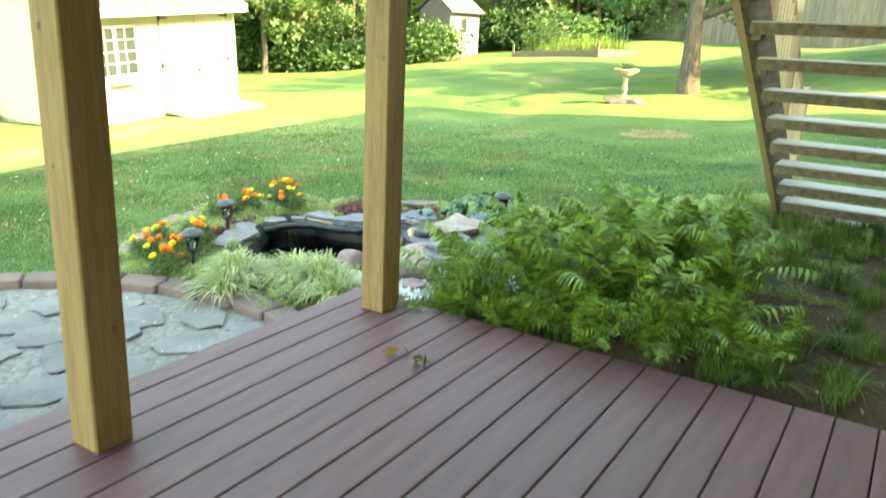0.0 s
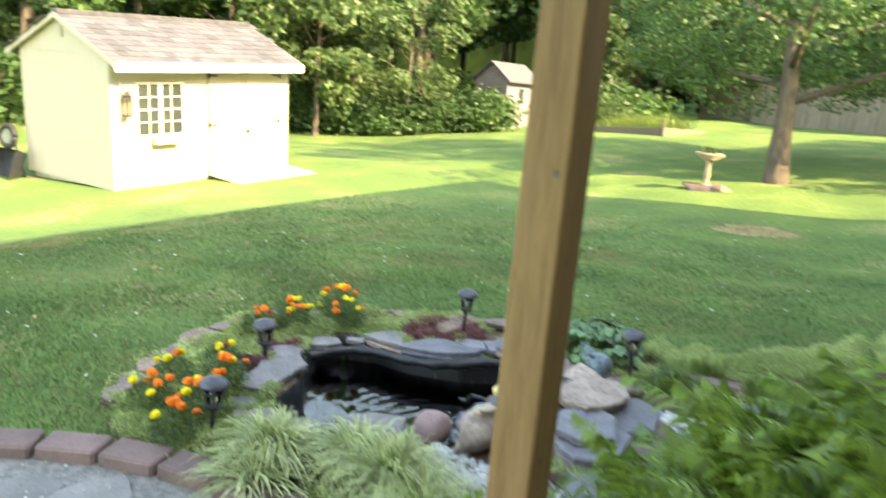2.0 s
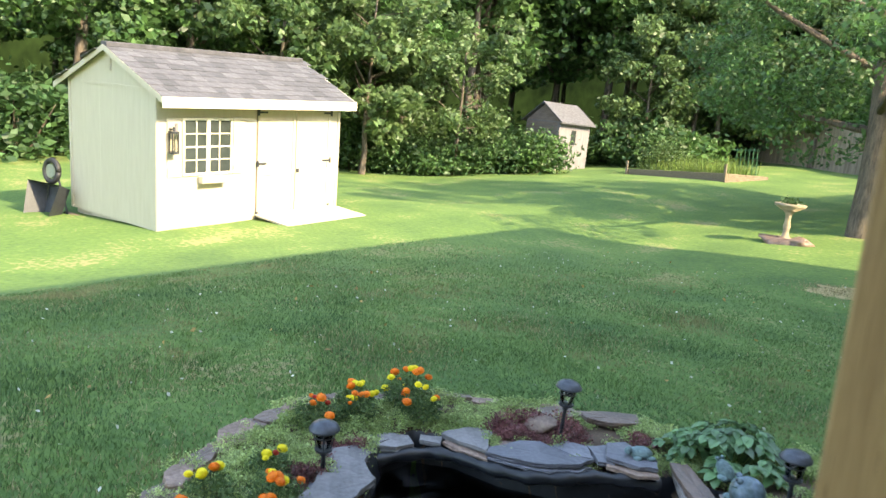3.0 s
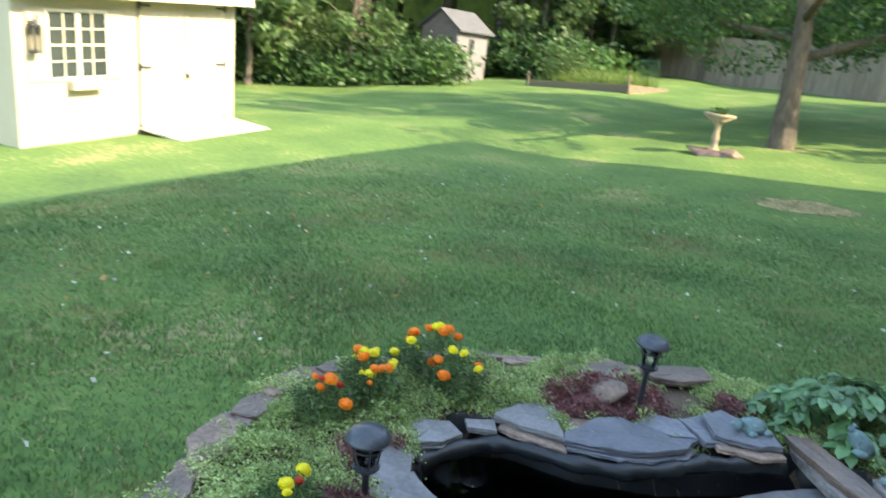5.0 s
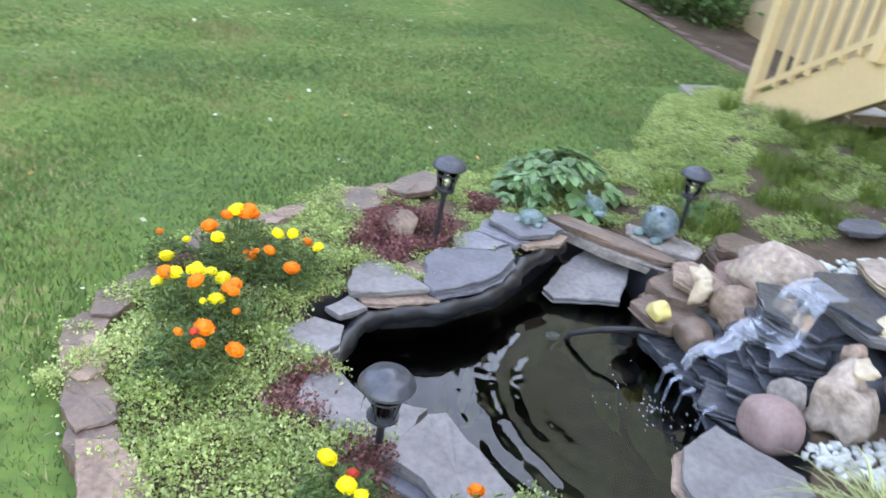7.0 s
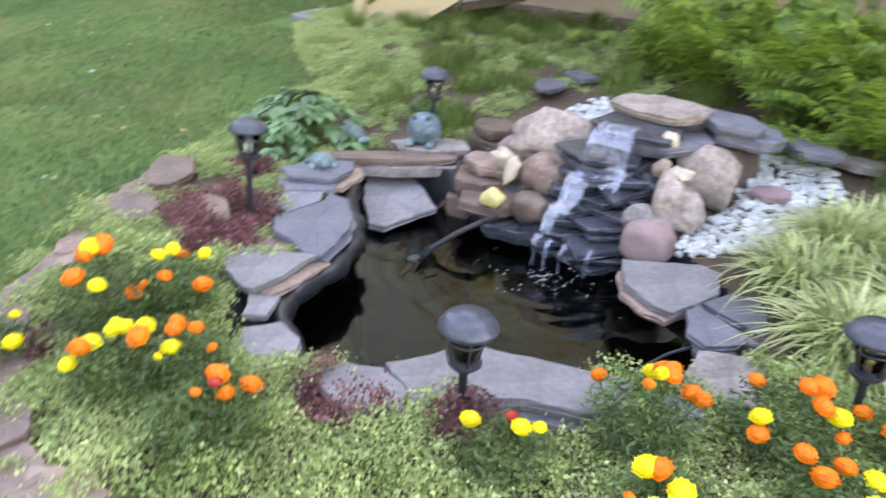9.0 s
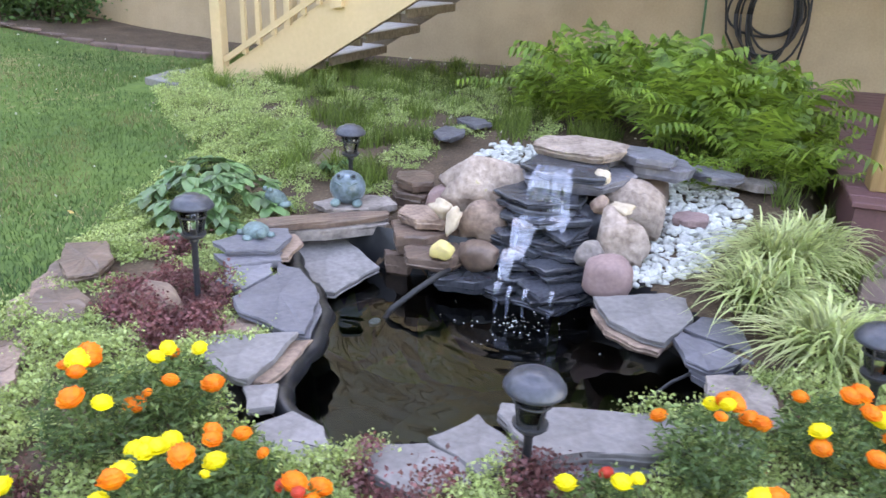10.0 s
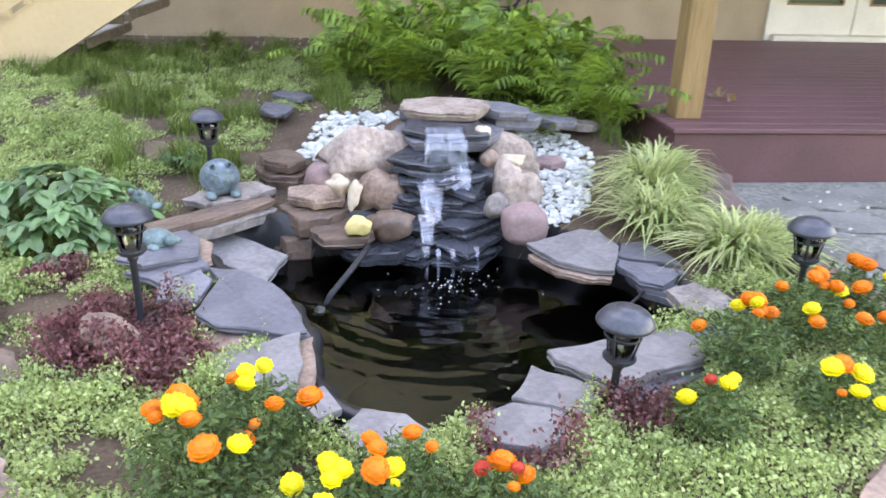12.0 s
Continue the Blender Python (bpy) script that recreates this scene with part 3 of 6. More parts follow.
for x in (-0.045, 1.02):
    for h_ in (0.17, 1.02):
        b = bmesh.new()
        tube(b, [(x + 0.03, -0.05, h_), (x + 0.03, -RUN * N, h_ + RISE * N)], 0.03, 4)
        part("rail", b, "beige", st)
for k in range(1, 33):
    y = -0.09 - k * 0.128
    z = 0.09 + (-y) / RUN * RISE
    part("baluster", boxed(-0.03, 0.005, y - 0.035, y, z, z + 0.88), "beige", st)
slab = thing("paving_slab", pose(-1.0, 7.55, ground_z(-1.0, 7.55) + 0.02), "grey slate slab at the foot of the stair", "paving slab")
b = bmesh.new()
prism(b, [(-0.50, -0.30), (-0.40, -0.45), (0.8, -0.25), (0.8, 0.3), (0.08, 0.40), (-0.28, 0.32)], -0.05, 0.02, 0.005)
part("slab", b, "patio", slab)

# ---- shed ----
shed = thing("garden_shed", pose(-13.14, 8.33, -0.47, 0.9, -3.87, 92.7), "leaning cream garden shed, grey shingle roof, multi-pane window, double doors", "garden shed")
SL, SD, SH, RH = 4.07, 2.60, 2.33, 0.57
OV, GO = 0.315, 0.10
b = bmesh.new()
v = [b.verts.new(p) for p in ((0, 0, 0.06), (0, SD, 0.06), (0, SD, SH), (0, SD / 2, SH + RH), (0, 0, SH), (SL, 0, 0.06), (SL, SD, 0.06), (SL, SD, SH), (SL, SD / 2, SH + RH), (SL, 0, SH))]
b.faces.new(v[:5])
b.faces.new(v[5:][::-1])
for i in range(5):
    j = (i + 1) % 5
    if i not in (2, 3):
        b.faces.new((v[i], v[i + 5], v[j + 5], v[j]))
b.faces.new((v[2], v[7], v[8], v[3]))
b.faces.new((v[3], v[8], v[9], v[4]))
bmesh.ops.recalc_face_normals(b, faces=b.faces)
part("wall", b, "shed", shed)
b = bmesh.new()
for k in range(1, 6):
    box(b, -0.001, 0.001, k * 0.406, k * 0.406 + 0.004, 0.06, SH - 0.05)
part("groove", b, "shed", shed)
for q in ((-0.008, 0.07, -0.014, -0.003, 0.06, SH - 0.16), (SL - 0.07, SL, -0.014, -0.003, 0.06, SH - 0.16), (-0.014, -0.003, 0.0, 0.07, 0.06, SH - 0.02), (-0.014, -0.003, SD - 0.07, SD, 0.06, SH),
          (-0.014, -0.003, 0.07, SD - 0.07, SH - 0.05, SH - 0.01)):
    part("trim_board", boxed(*q), "shed", shed)
b = bmesh.new()
for x in (0.1, 1.2, 2.4, 3.5):
    box(b, x, x + 0.09, 0.0, SD, -0.06, 0.058)
part("skid", b, "plank", shed)
RZ = RH / (SD / 2)
SH_ROWS, SH_SLOPE = 9, math.atan(RZ)
row_len = math.hypot(SD / 2 + OV, (SD / 2 + OV) * RZ) / SH_ROWS
shingle_me = {}
for w_ in (0.22, 0.28, 0.34):
    bs = bmesh.new()
    box(bs, 0.0, w_ - 0.004, -0.01, row_len + 0.02, 0.0, 0.010)
    for v_ in bs.verts:
        if v_.co.y > 0.1:
            v_.co.z -= 0.009
    shingle_me[w_] = mesh_of("shingle", bs, "shingle")
for side in (0, 1):
    b = bmesh.new()
    q = [(-GO, -OV), (SL + GO, -OV), (SL + GO, SD / 2), (-GO, SD / 2)]
    yy = (lambda d: d) if side == 0 else (lambda d: SD - d)
    t_ = [b.verts.new((x, yy(d), SH + d * RZ + 0.03)) for x, d in q]
    u_ = [b.verts.new((x, yy(d), SH + d * RZ + 0.0)) for x, d in q]
    b.faces.new(t_), b.faces.new(u_)
    for i in range(4):
        b.faces.new((t_[i], t_[(i + 1) % 4], u_[(i + 1) % 4], u_[i]))
    bmesh.ops.recalc_face_normals(b, faces=b.faces)
    rd_ = part("roof", b, "shingle", shed)
    rr = random.Random(5 + side)
    for r in range(SH_ROWS):
        d0 = -OV - 0.005 + (SD / 2 + OV) * r / SH_ROWS
        x = -GO - 0.01
        while x < SL + GO - 0.06:
            w_ = rr.choice((0.22, 0.28, 0.34))
            if x + w_ > SL + GO + 0.02:
                w_ = 0.22
            ob = new("shingle", shingle_me[w_])
            ob.parent = rd_
            m_ = Matrix.Translation((x, d0, SH + d0 * RZ + 0.034 + rr.uniform(0, 0.003))) @ Matrix.Rotation(SH_SLOPE, 4, "X")
            if side:
                m_ = Matrix.Translation((SL, SD, 0)) @ Matrix.Rotation(math.pi, 4, "Z") @ m_
            ob.matrix_basis = m_
            x += w_
part("fascia", boxed(-GO - 0.01, SL + GO + 0.01, -OV - 0.023, -OV, SH - OV * RZ - 0.13, SH - OV * RZ + 0.035), "white", shed)
part("soffit", boxed(-0.01, SL + 0.01, -OV, -0.016, SH - OV * RZ - 0.055, SH - OV * RZ - 0.045), "shed", shed)
for x in (-GO - 0.015, SL + GO):
    for sgn in (0, 1):
        b = bmesh.new()
        y0, y1 = (-OV, SD / 2) if not sgn else (SD + OV, SD / 2)
        z0, z1 = SH - OV * RZ, SH + RH
        vv = [b.verts.new((xx, y, z)) for xx in (x, x + 0.015) for y, z in ((y0, z0 - 0.06), (y1, z1 - 0.06), (y1, z1 + 0.035), (y0, z0 + 0.035))]
        b.faces.new(vv[:4]), b.faces.new(vv[4:])
        for i in range(4):
            b.faces.new((vv[i], vv[(i + 1) % 4], vv[4 + (i + 1) % 4], vv[4 + i]))
        bmesh.ops.recalc_face_normals(b, faces=b.faces)
        part("barge_board", b, "shed", shed)
part("ridge_cap", boxed(-GO, SL + GO, SD / 2 - 0.09, SD / 2 + 0.09, SH + RH, SH + 0.655, bevel=0.01), "shingle", shed)
b = bmesh.new()
for k in range(5):
    box(b, -0.03, -0.003, SD / 2 - 0.07, SD / 2 + 0.07, SH + 0.2 + k * 0.04, SH + 0.22 + k * 0.04)
part("gable_vent", b, "shed", shed)
# window: opening measured from the corner
wx0, wx1, wz0, wz1 = 0.50, 1.41, 0.98, 1.84
win = part("window", boxed(wx0, wx1, -0.012, -0.002, wz0, wz1), "glass", shed, "dark window of thirty-two small panes")
b = bmesh.new()
for x in (wx0 - 0.04, wx1):
    box(b, x, x + 0.04, -0.03, -0.003, wz0 - 0.04, wz1 + 0.04)
for z in (wz0 - 0.04, wz1):
    box(b, wx0, wx1, -0.03, -0.003, z, z + 0.04)
box(b, (wx0 + wx1) / 2 - 0.035, (wx0 + wx1) / 2 + 0.035, -0.028, -0.013, wz0, wz1)
box(b, wx0, wx1, -0.026, -0.0125, (wz0 + wz1) / 2 - 0.012, (wz0 + wz1) / 2 + 0.012)
for k in (0.25, 0.75):
    box(b, wx0 + (wx1 - wx0) * k - 0.008, wx0 + (wx1 - wx0) * k + 0.008, -0.024, -0.0122, wz0, wz1)
for k in (0.25, 0.75):
    box(b, wx0, wx1, -0.024, -0.0122, wz0 + (wz1 - wz0) * k - 0.008, wz0 + (wz1 - wz0) * k + 0.008)
part("frame", b, "white", win)
for x in (wx0 - 0.32, wx1 + 0.06):
    b = bmesh.new()
    box(b, x, x + 0.24, -0.022, -0.003, wz0 - 0.05, wz1 + 0.05)
    for z in (wz0 + 0.03, wz1 - 0.10):
        box(b, x, x + 0.24, -0.034, -0.022, z, z + 0.06)
    part("shutter", b, "shed", shed)
part("flower_box", boxed(wx0 + 0.25, wx0 + 0.78, -0.16, -0.032, wz0 - 0.17, wz0 - 0.05, bevel=0.008), "shed", shed, "empty cream flower box under the window")
# doors
dx0, dx1, dz1 = 2.00, 3.80, 2.03
for a, c in ((dx0, (dx0 + dx1) / 2 - 0.01), ((dx0 + dx1) / 2 + 0.01, dx1)):
    b = bmesh.new()
    box(b, a, c, -0.020, -0.003, 0.10, dz1)
    for x in (a, c - 0.07):
        box(b, x, x + 0.07, -0.034, -0.020, 0.10, dz1)
    for z in (0.10, 0.86, dz1 - 0.07):
        box(b, a + 0.07, c - 0.07, -0.034, -0.020, z, z + 0.07)
    dl = part("door", b, "shed", shed)
    hx = a if a == dx0 else c
    for z in (0.14, 1.06, dz1 - 0.06):
        s = 1 if a == dx0 else -1
        hb_ = bmesh.new()
        box(hb_, min(hx, hx + s * 0.20), max(hx, hx + s * 0.20), -0.042, -0.034, z, z + 0.032)
        box(hb_, hx - 0.025, hx + 0.025, -0.043, -0.034, z - 0.04, z + 0.07)
        part("hinge", hb_, "black", dl)
    if a != dx0:
        part("latch", boxed(a + 0.01, a + 0.07, -0.06, -0.034, 0.88, 0.95), "black", dl)
for x in (dx0 - 0.012, (dx0 + dx1) / 2 - 0.009, dx1):
    part("door_gap", boxed(x, x + 0.012, -0.0115, -0.003, 0.10, dz1), "wood_dark", shed)
part("sill_board", boxed(0.0, SL, -0.022, -0.003, 0.0, 0.058), "plank", shed)
part("shutter_clock", boxed(0.30, 0.36, -0.05, -0.036, 1.55, 1.80, bevel=0.008), "grey_board", shed, "small grey thermometer board on a shutter")
part("door_track", boxed(dx0 - 0.04, dx1 + 0.04, -0.05, -0.022, dz1 + 0.005, dz1 + 0.06), "wood_dark", shed)
lamp = part("wall_lantern", boxed(0.185, 0.275, -0.16, -0.08, 1.35, 1.65, bevel=0.01), "clear", shed, "black coach lantern on the shed wall")
b = bmesh.new()
box(b, 0.165, 0.295, -0.175, -0.065, 1.65, 1.68)
box(b, 0.165, 0.295, -0.175, -0.065, 1.322, 1.35)
box(b, 0.20, 0.26, -0.12, -0.034, 1.70, 1.72)
box(b, 0.215, 0.245, -0.13, -0.11, 1.68, 1.75)
for x, y in ((0.17, -0.17), (0.275, -0.17), (0.17, -0.08), (0.275, -0.08)):
    box(b, x, x + 0.018, y, y + 0.018, 1.35, 1.65)
part("cage", b, "black", lamp)

ramp = thing("shed_ramp", pose(-13.21, 10.25, -0.275, 0, 0, 2.7), "weathered grey plank ramp in front of the shed doors", "ramp")
for k in range(7):
    b = bmesh.new()
    x = 0.04 + k * 0.13
    zt = 0.11 - 0.09 * (x / 1.2)
    y1 = 0.07
    q = [(x, 0.0, 0), (x + 0.125, 0.0, -0.019), (x + 0.125, 2.0, 0.116), (x, 2.0, 0.135)]
    t_ = [b.verts.new((px, py, zt + pz)) for px, py, pz in q]
    u_ = [b.verts.new((px, py, zt + pz - 0.03)) for px, py, pz in q]
    b.faces.new(t_), b.faces.new(u_[::-1])
    for i in range(4):
        b.faces.new((t_[i], u_[i], u_[(i + 1) % 4], t_[(i + 1) % 4]))
    bmesh.ops.recalc_face_normals(b, faces=b.faces)
    part("plank", b, "plank", ramp)
base_t = thing("shed_base_timber", pose(-13.14, 8.33, -0.47, 0.9, -3.87, 92.7), "old timber edging under the shed", "timber")
part("timber", boxed(-0.12, -0.02, -0.1, SD + 0.1, -0.16, -0.05, bevel=0.01), "wood_dark", base_t)
part("timber", boxed(0.0, 1.5, -0.16, -0.06, -0.16, -0.06, bevel=0.01), "wood_dark", base_t)

# ---- fence ----
def fence_run(x0, y0, x1, y1, h=1.85):
    L_ = math.hypot(x1 - x0, y1 - y0)
    n = max(2, round(L_ / 2.4))
    ang = math.degrees(math.atan2(y1 - y0, x1 - x0))
    for i in range(n):
        xa, ya = x0 + (x1 - x0) * i / n, y0 + (y1 - y0) * i / n
        za = ground_z(xa, ya)
        zb = ground_z(xa + (x1 - x0) / n, ya + (y1 - y0) / n)
        f = thing("fence_panel", pose(xa, ya, za, 0, 0, ang), "tall brown wooden stockade fence panel", "fence panel", "fence panels")
        w = L_ / n
        k = 0
        bw = 0.095
        nb = int(w / 0.1)
        for k in range(nb):
            x = k * w / nb
            dz = (zb - za) * k / nb
            part("board", boxed(x, x + bw, -0.01, 0.01, dz - 0.1, dz + h - 0.04 * (k % 2)), "fence", f)
        part("rail", boxed(0, w, 0.01, 0.05, 0.4, 0.48), "fence", f)
        part("rail", boxed(0, w, 0.01, 0.05, 1.4, 1.48), "fence", f)
        part("fence_post", boxed(-0.05, 0.05, 0.012, 0.11, -0.2, h + 0.02), "fence", f)


fence_run(-15.0, 41.0, -3.6, 32.5)
fence_run(-3.6, 32.5, 14.0, 29.5)

# ---- far shed ----
fs = thing("garden_shed", pose(-17.9, 28.6, ground_z(-17.9, 28.6), 0, 0, 75), "small weathered shed, brown plank side, pale front, by the woods", "garden shed")
fs.matrix_basis = fs.matrix_basis @ Matrix.Diagonal((0.58, 0.86, 0.98, 1.0))
# grey_board is darkened to hold the shade on this shed's pale front.
part("wall", boxed(0, 3.0, 0, 2.3, 0, 2.0), "grey_board", fs)
for k in range(11):
    part("siding_board", boxed(-0.035, -0.003, 0.05, 2.25, 0.06 + k * 0.175, 0.205 + k * 0.175), "pink_board", fs)
b = bmesh.new()
for s in (0, 1):
    q = [(-0.2, -0.25, 1.92), (3.2, -0.25, 1.92), (3.2, 1.15, 2.72), (-0.2, 1.15, 2.72)]
    q = q if not s else [(x, 2.3 - y, z) for x, y, z in q]
    t_ = [b.verts.new(p) for p in q]
    u_ = [b.verts.new((x, y, z + 0.06)) for x, y, z in q]
    b.faces.new(t_), b.faces.new(u_)
    for i in range(4):
        b.faces.new((t_[i], t_[(i + 1) % 4], u_[(i + 1) % 4], u_[i]))
bmesh.ops.recalc_face_normals(b, faces=b.faces)
part("roof", b, "shingle", fs)
for x in (0.0, 3.0):
    b = bmesh.new()
    b.faces.new([b.verts.new((x, 0, 2.0)), b.verts.new((x, 2.3, 2.0)), b.verts.new((x, 1.15, 2.66))])
    part("gable", b, "pink_board", fs)
part("window", boxed(1.2, 1.65, -0.02, -0.003, 1.1, 1.7), "glass", fs)
part("corner_board", boxed(-0.045, -0.036, 0.0, 0.12, 0.0, 2.0), "grey_board", fs)

# ---- trees ----
def tree_thing(seed, x, y, h, crown_r, crown_z, trunk_r, leaf_m, n_leaf, leaf_size, label, lean=(0, 0), bark="bark", group="", squash=0.8, n_limb=9, branch_from=0.35, shift=0.0):
    rg, rn = random.Random(seed), np.random.default_rng(seed)
    t = thing("tree", pose(x, y, ground_z(x, y) - 0.05), label, "tree", group)
    b = bmesh.new()
    lx, ly = lean
    top = Vector((lx, ly, h * 0.8))
    n = 7
    pts = [Vector((lx * (i / n) ** 1.3 + rg.uniform(-0.05, 0.05) * h * 0.1 * (i > 0), ly * (i / n) ** 1.3 + rg.uniform(-0.05, 0.05) * h * 0.1 * (i > 0), h * 0.8 * i / n)) for i in range(n + 1)]
    tube(b, [pts[0] - Vector((0, 0, 0.3))] + pts, [trunk_r * 1.5] + [trunk_r * (1.25 if i == 0 else 1) * (1 - 0.75 * i / n) for i in range(n + 1)], 10)
    tips = []
    for k in range(n_limb):
        f = branch_from + (0.95 - branch_from) * k / n_limb
        p = pts[min(n, int(f * n))].lerp(pts[min(n, int(f * n) + 1)], f * n - int(f * n))
        a = k * 2.4 + rg.uniform(-0.4, 0.4)
        ln = crown_r * rg.uniform(0.6, 0.95)
        e = p + Vector((math.cos(a) * ln, math.sin(a) * ln, ln * rg.uniform(0.2, 0.8)))
        mid = p.lerp(e, 0.5) + Vector((0, 0, -0.05 * ln))
        r = trunk_r * (1 - 0.75 * f) * 0.55
        tube(b, [p, mid, e], [r, r * 0.6, r * 0.2], 6)
        tips += [e, mid.lerp(e, 0.5)]
    part("trunk", b, bark, t, smooth=True)
    # crown: clumps round the limb tips and over the crown's outline
    cl = [np.array(p) for p in tips]
    for _ in range(int(26 + crown_r * 6)):
        d = rn.normal(size=3)
        d /= np.linalg.norm(d)
        cl.append(np.array([lx * 0.9, ly * 0.9 + shift, crown_z]) + d * np.array([crown_r, crown_r, crown_r * squash]) * rn.uniform(0.55, 1.0))
    cl = np.array(cl)
    idx = rn.integers(0, len(cl), n_leaf)
    rad = rn.uniform(0.5, 1.1, len(cl)) * crown_r * 0.24
    d = rn.normal(size=(n_leaf, 3))
    d /= np.linalg.norm(d, axis=1)[:, None]
    c = cl[idx] + d * (rad[idx] * rn.uniform(0.5, 1.0, n_leaf) ** 0.5)[:, None] * [1.15, 1.15, 0.7]
    v, f = leaves(rn, c, leaf_size)
    raw("crown", v, f, leaf_m, t)
    return t


maple = tree_thing(3, -4.9, 18.5, 9.0, 4.5, 4.5, 0.22, "leaf", 60000, 0.125, "leafy maple with a thick leaning trunk, on the lawn", lean=(-0.35, 0.35), shift=2.7, squash=0.66, n_limb=14, branch_from=0.24)

woods = [tree_thing(11, 0, 0, 12, 3.6, 6.4, 0.22, "leaf", 6800, 0.35, "tall leafy tree at the wood's edge", group="trees of the wood", squash=1.2),
         tree_thing(12, 0, 0, 14, 4.0, 7.5, 0.30, "leaf_dark", 7000, 0.37, "tall dark-leaved tree in the wood", group="trees of the wood", squash=1.2),
         tree_thing(13, 0, 0, 8, 2.6, 4.0, 0.11, "leaf_light", 6500, 0.25, "slim pale-green tree at the wood's edge", group="trees of the wood", squash=1.25),
         tree_thing(14, 0, 0, 13, 3.4, 9.0, 0.20, "leaf", 5500, 0.34, "tall tree with bare lower trunk in the wood", group="trees of the wood", n_limb=6, branch_from=0.6)]
rw = random.Random(77)


def edge_y(px):
    """Where the wood begins at px."""
    if px < -26:
        return 13 + (px + 45) * 0.45
    if px < -15:
        return 21.5 + (px + 26) * 0.9
    return 42.5 - (px + 15) * 0.72 if px < -3.6 else 37.0


spots = []
for i in range(3000):
    if len(spots) >= 84:
        break
    px = rw.uniform(-44, 16)
    py = edge_y(px) + 2.2 + rw.uniform(0, 1) ** 1.4 * 17
    if all((px - q[0]) ** 2 + (py - q[1]) ** 2 > 2.7 ** 2 for q in spots) and not (-22.5 < px < -14 and py < 35):
        spots.append((px, py))
for k, (px, py) in enumerate(spots):
    s = rw.uniform(0.85, 1.25)
    near = py - edge_y(px) < 6
    copy_thing(woods[rw.choice((0, 1, 2, 3, 3)) if near else rw.choice((0, 1, 1, 3))], pose(px, py, ground_z(px, py) - 0.1, 0, 0, rw.uniform(0, 360)) @ Matrix.Diagonal((s, s, s, 1)))
for k in range(14):
    px, py = rw.uniform(-42, -29), rw.uniform(-10, 15)
    s = rw.uniform(0.9, 1.2)
    copy_thing(woods[k % 4], pose(px, py, ground_z(px, py) - 0.1, 0, 0, rw.uniform(0, 360)) @ Matrix.Diagonal((s, s, s, 1)))
for px, py, s in ((-27.0, 1.0, 0.9), (-28.5, 5.0, 1.0), (-27.5, 8.5, 0.85), (-29.5, 12.0, 1.0), (-26.5, 13.5, 0.8), (-31.0, 3.0, 1.1), (-32.0, 9.5, 1.1), (5.0, 22.0, 0.8), (11.0, 23.0, 0.95), (7.0, 28.0, 1.0), (2.5, 27.5, 0.8), (3.5, 22.8, 1.1), (7.5, 21.2, 1.0), (10.5, 25.0, 1.2), (4.5, 25.6, 1.05), (14.0, 21.8, 1.25)):
    copy_thing(woods[1 if px > 0 else int(py) % 3], pose(px, py, ground_z(px, py) - 0.1, 0, 0, px * 40) @ Matrix.Diagonal((s, s, s * (0.5 if px > 0 else 1), 1)))
for px, py, s in ((-21.6, 21.4, 1.0), (-19.6, 24.2, 0.8), (-23.5, 19.0, 1.1), (-14.2, 36.0, 1.1), (-10.5, 37.5, 1.0), (-16.5, 33.5, 0.9)):
    copy_thing(woods[2], pose(px, py, ground_z(px, py) - 0.1, 0, 0, px * 50) @ Matrix.Diagonal((s, s, s, 1)))
for w, (px, py) in zip(woods, ((-25.5, 25.5), (-29.0, 19.0), (-22.8, 22.6), (-19.5, 35.5))):
    w.matrix_basis = pose(px, py, ground_z(px, py) - 0.1)
# Curved sheet behind the trees; its near-black colour stands in for the wood's shade.
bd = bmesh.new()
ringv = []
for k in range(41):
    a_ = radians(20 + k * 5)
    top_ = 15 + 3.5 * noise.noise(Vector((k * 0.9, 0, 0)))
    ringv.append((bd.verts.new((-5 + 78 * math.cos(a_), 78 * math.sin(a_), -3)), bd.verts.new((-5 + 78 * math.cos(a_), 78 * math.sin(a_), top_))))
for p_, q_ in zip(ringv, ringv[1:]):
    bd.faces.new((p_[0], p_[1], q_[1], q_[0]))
tagged(part("backdrop", bd, "backdrop"), "sheet of distant woods, their shade put into its dark colour", kind="structure")


def shrub(seed, x, y, rx, ry, h, leaf_m, n, size, label):
    rn = np.random.default_rng(seed)
    t = thing("shrub", pose(x, y, ground_z(x, y)), label, "shrub", "shrubs at the wood's edge")
    b = bmesh.new()
    for k in range(6):
        a = k * 1.05
        tube(b, [(0.1 * math.cos(a), 0.1 * math.sin(a), -0.05), (rx * 0.5 * math.cos(a), ry * 0.5 * math.sin(a), h * 0.7)], [0.025, 0.008], 5)
    part("stem", b, "bark", t)
    d = rn.normal(size=(40, 3))
    d /= np.linalg.norm(d, axis=1)[:, None]
    cl = d * [rx * 0.8, ry * 0.8, h * 0.42] + [0, 0, h * 0.5]
    i = rn.integers(0, 40, n)
    c = cl[i] + rn.normal(size=(n, 3)) * [0.16 * rx + 0.12, 0.16 * ry + 0.12, 0.12 * h]
    c[:, 2] = np.maximum(c[:, 2], 0.03)
    v, f = leaves(rn, c, size)
    raw("foliage", v, f, leaf_m, t)
    return t


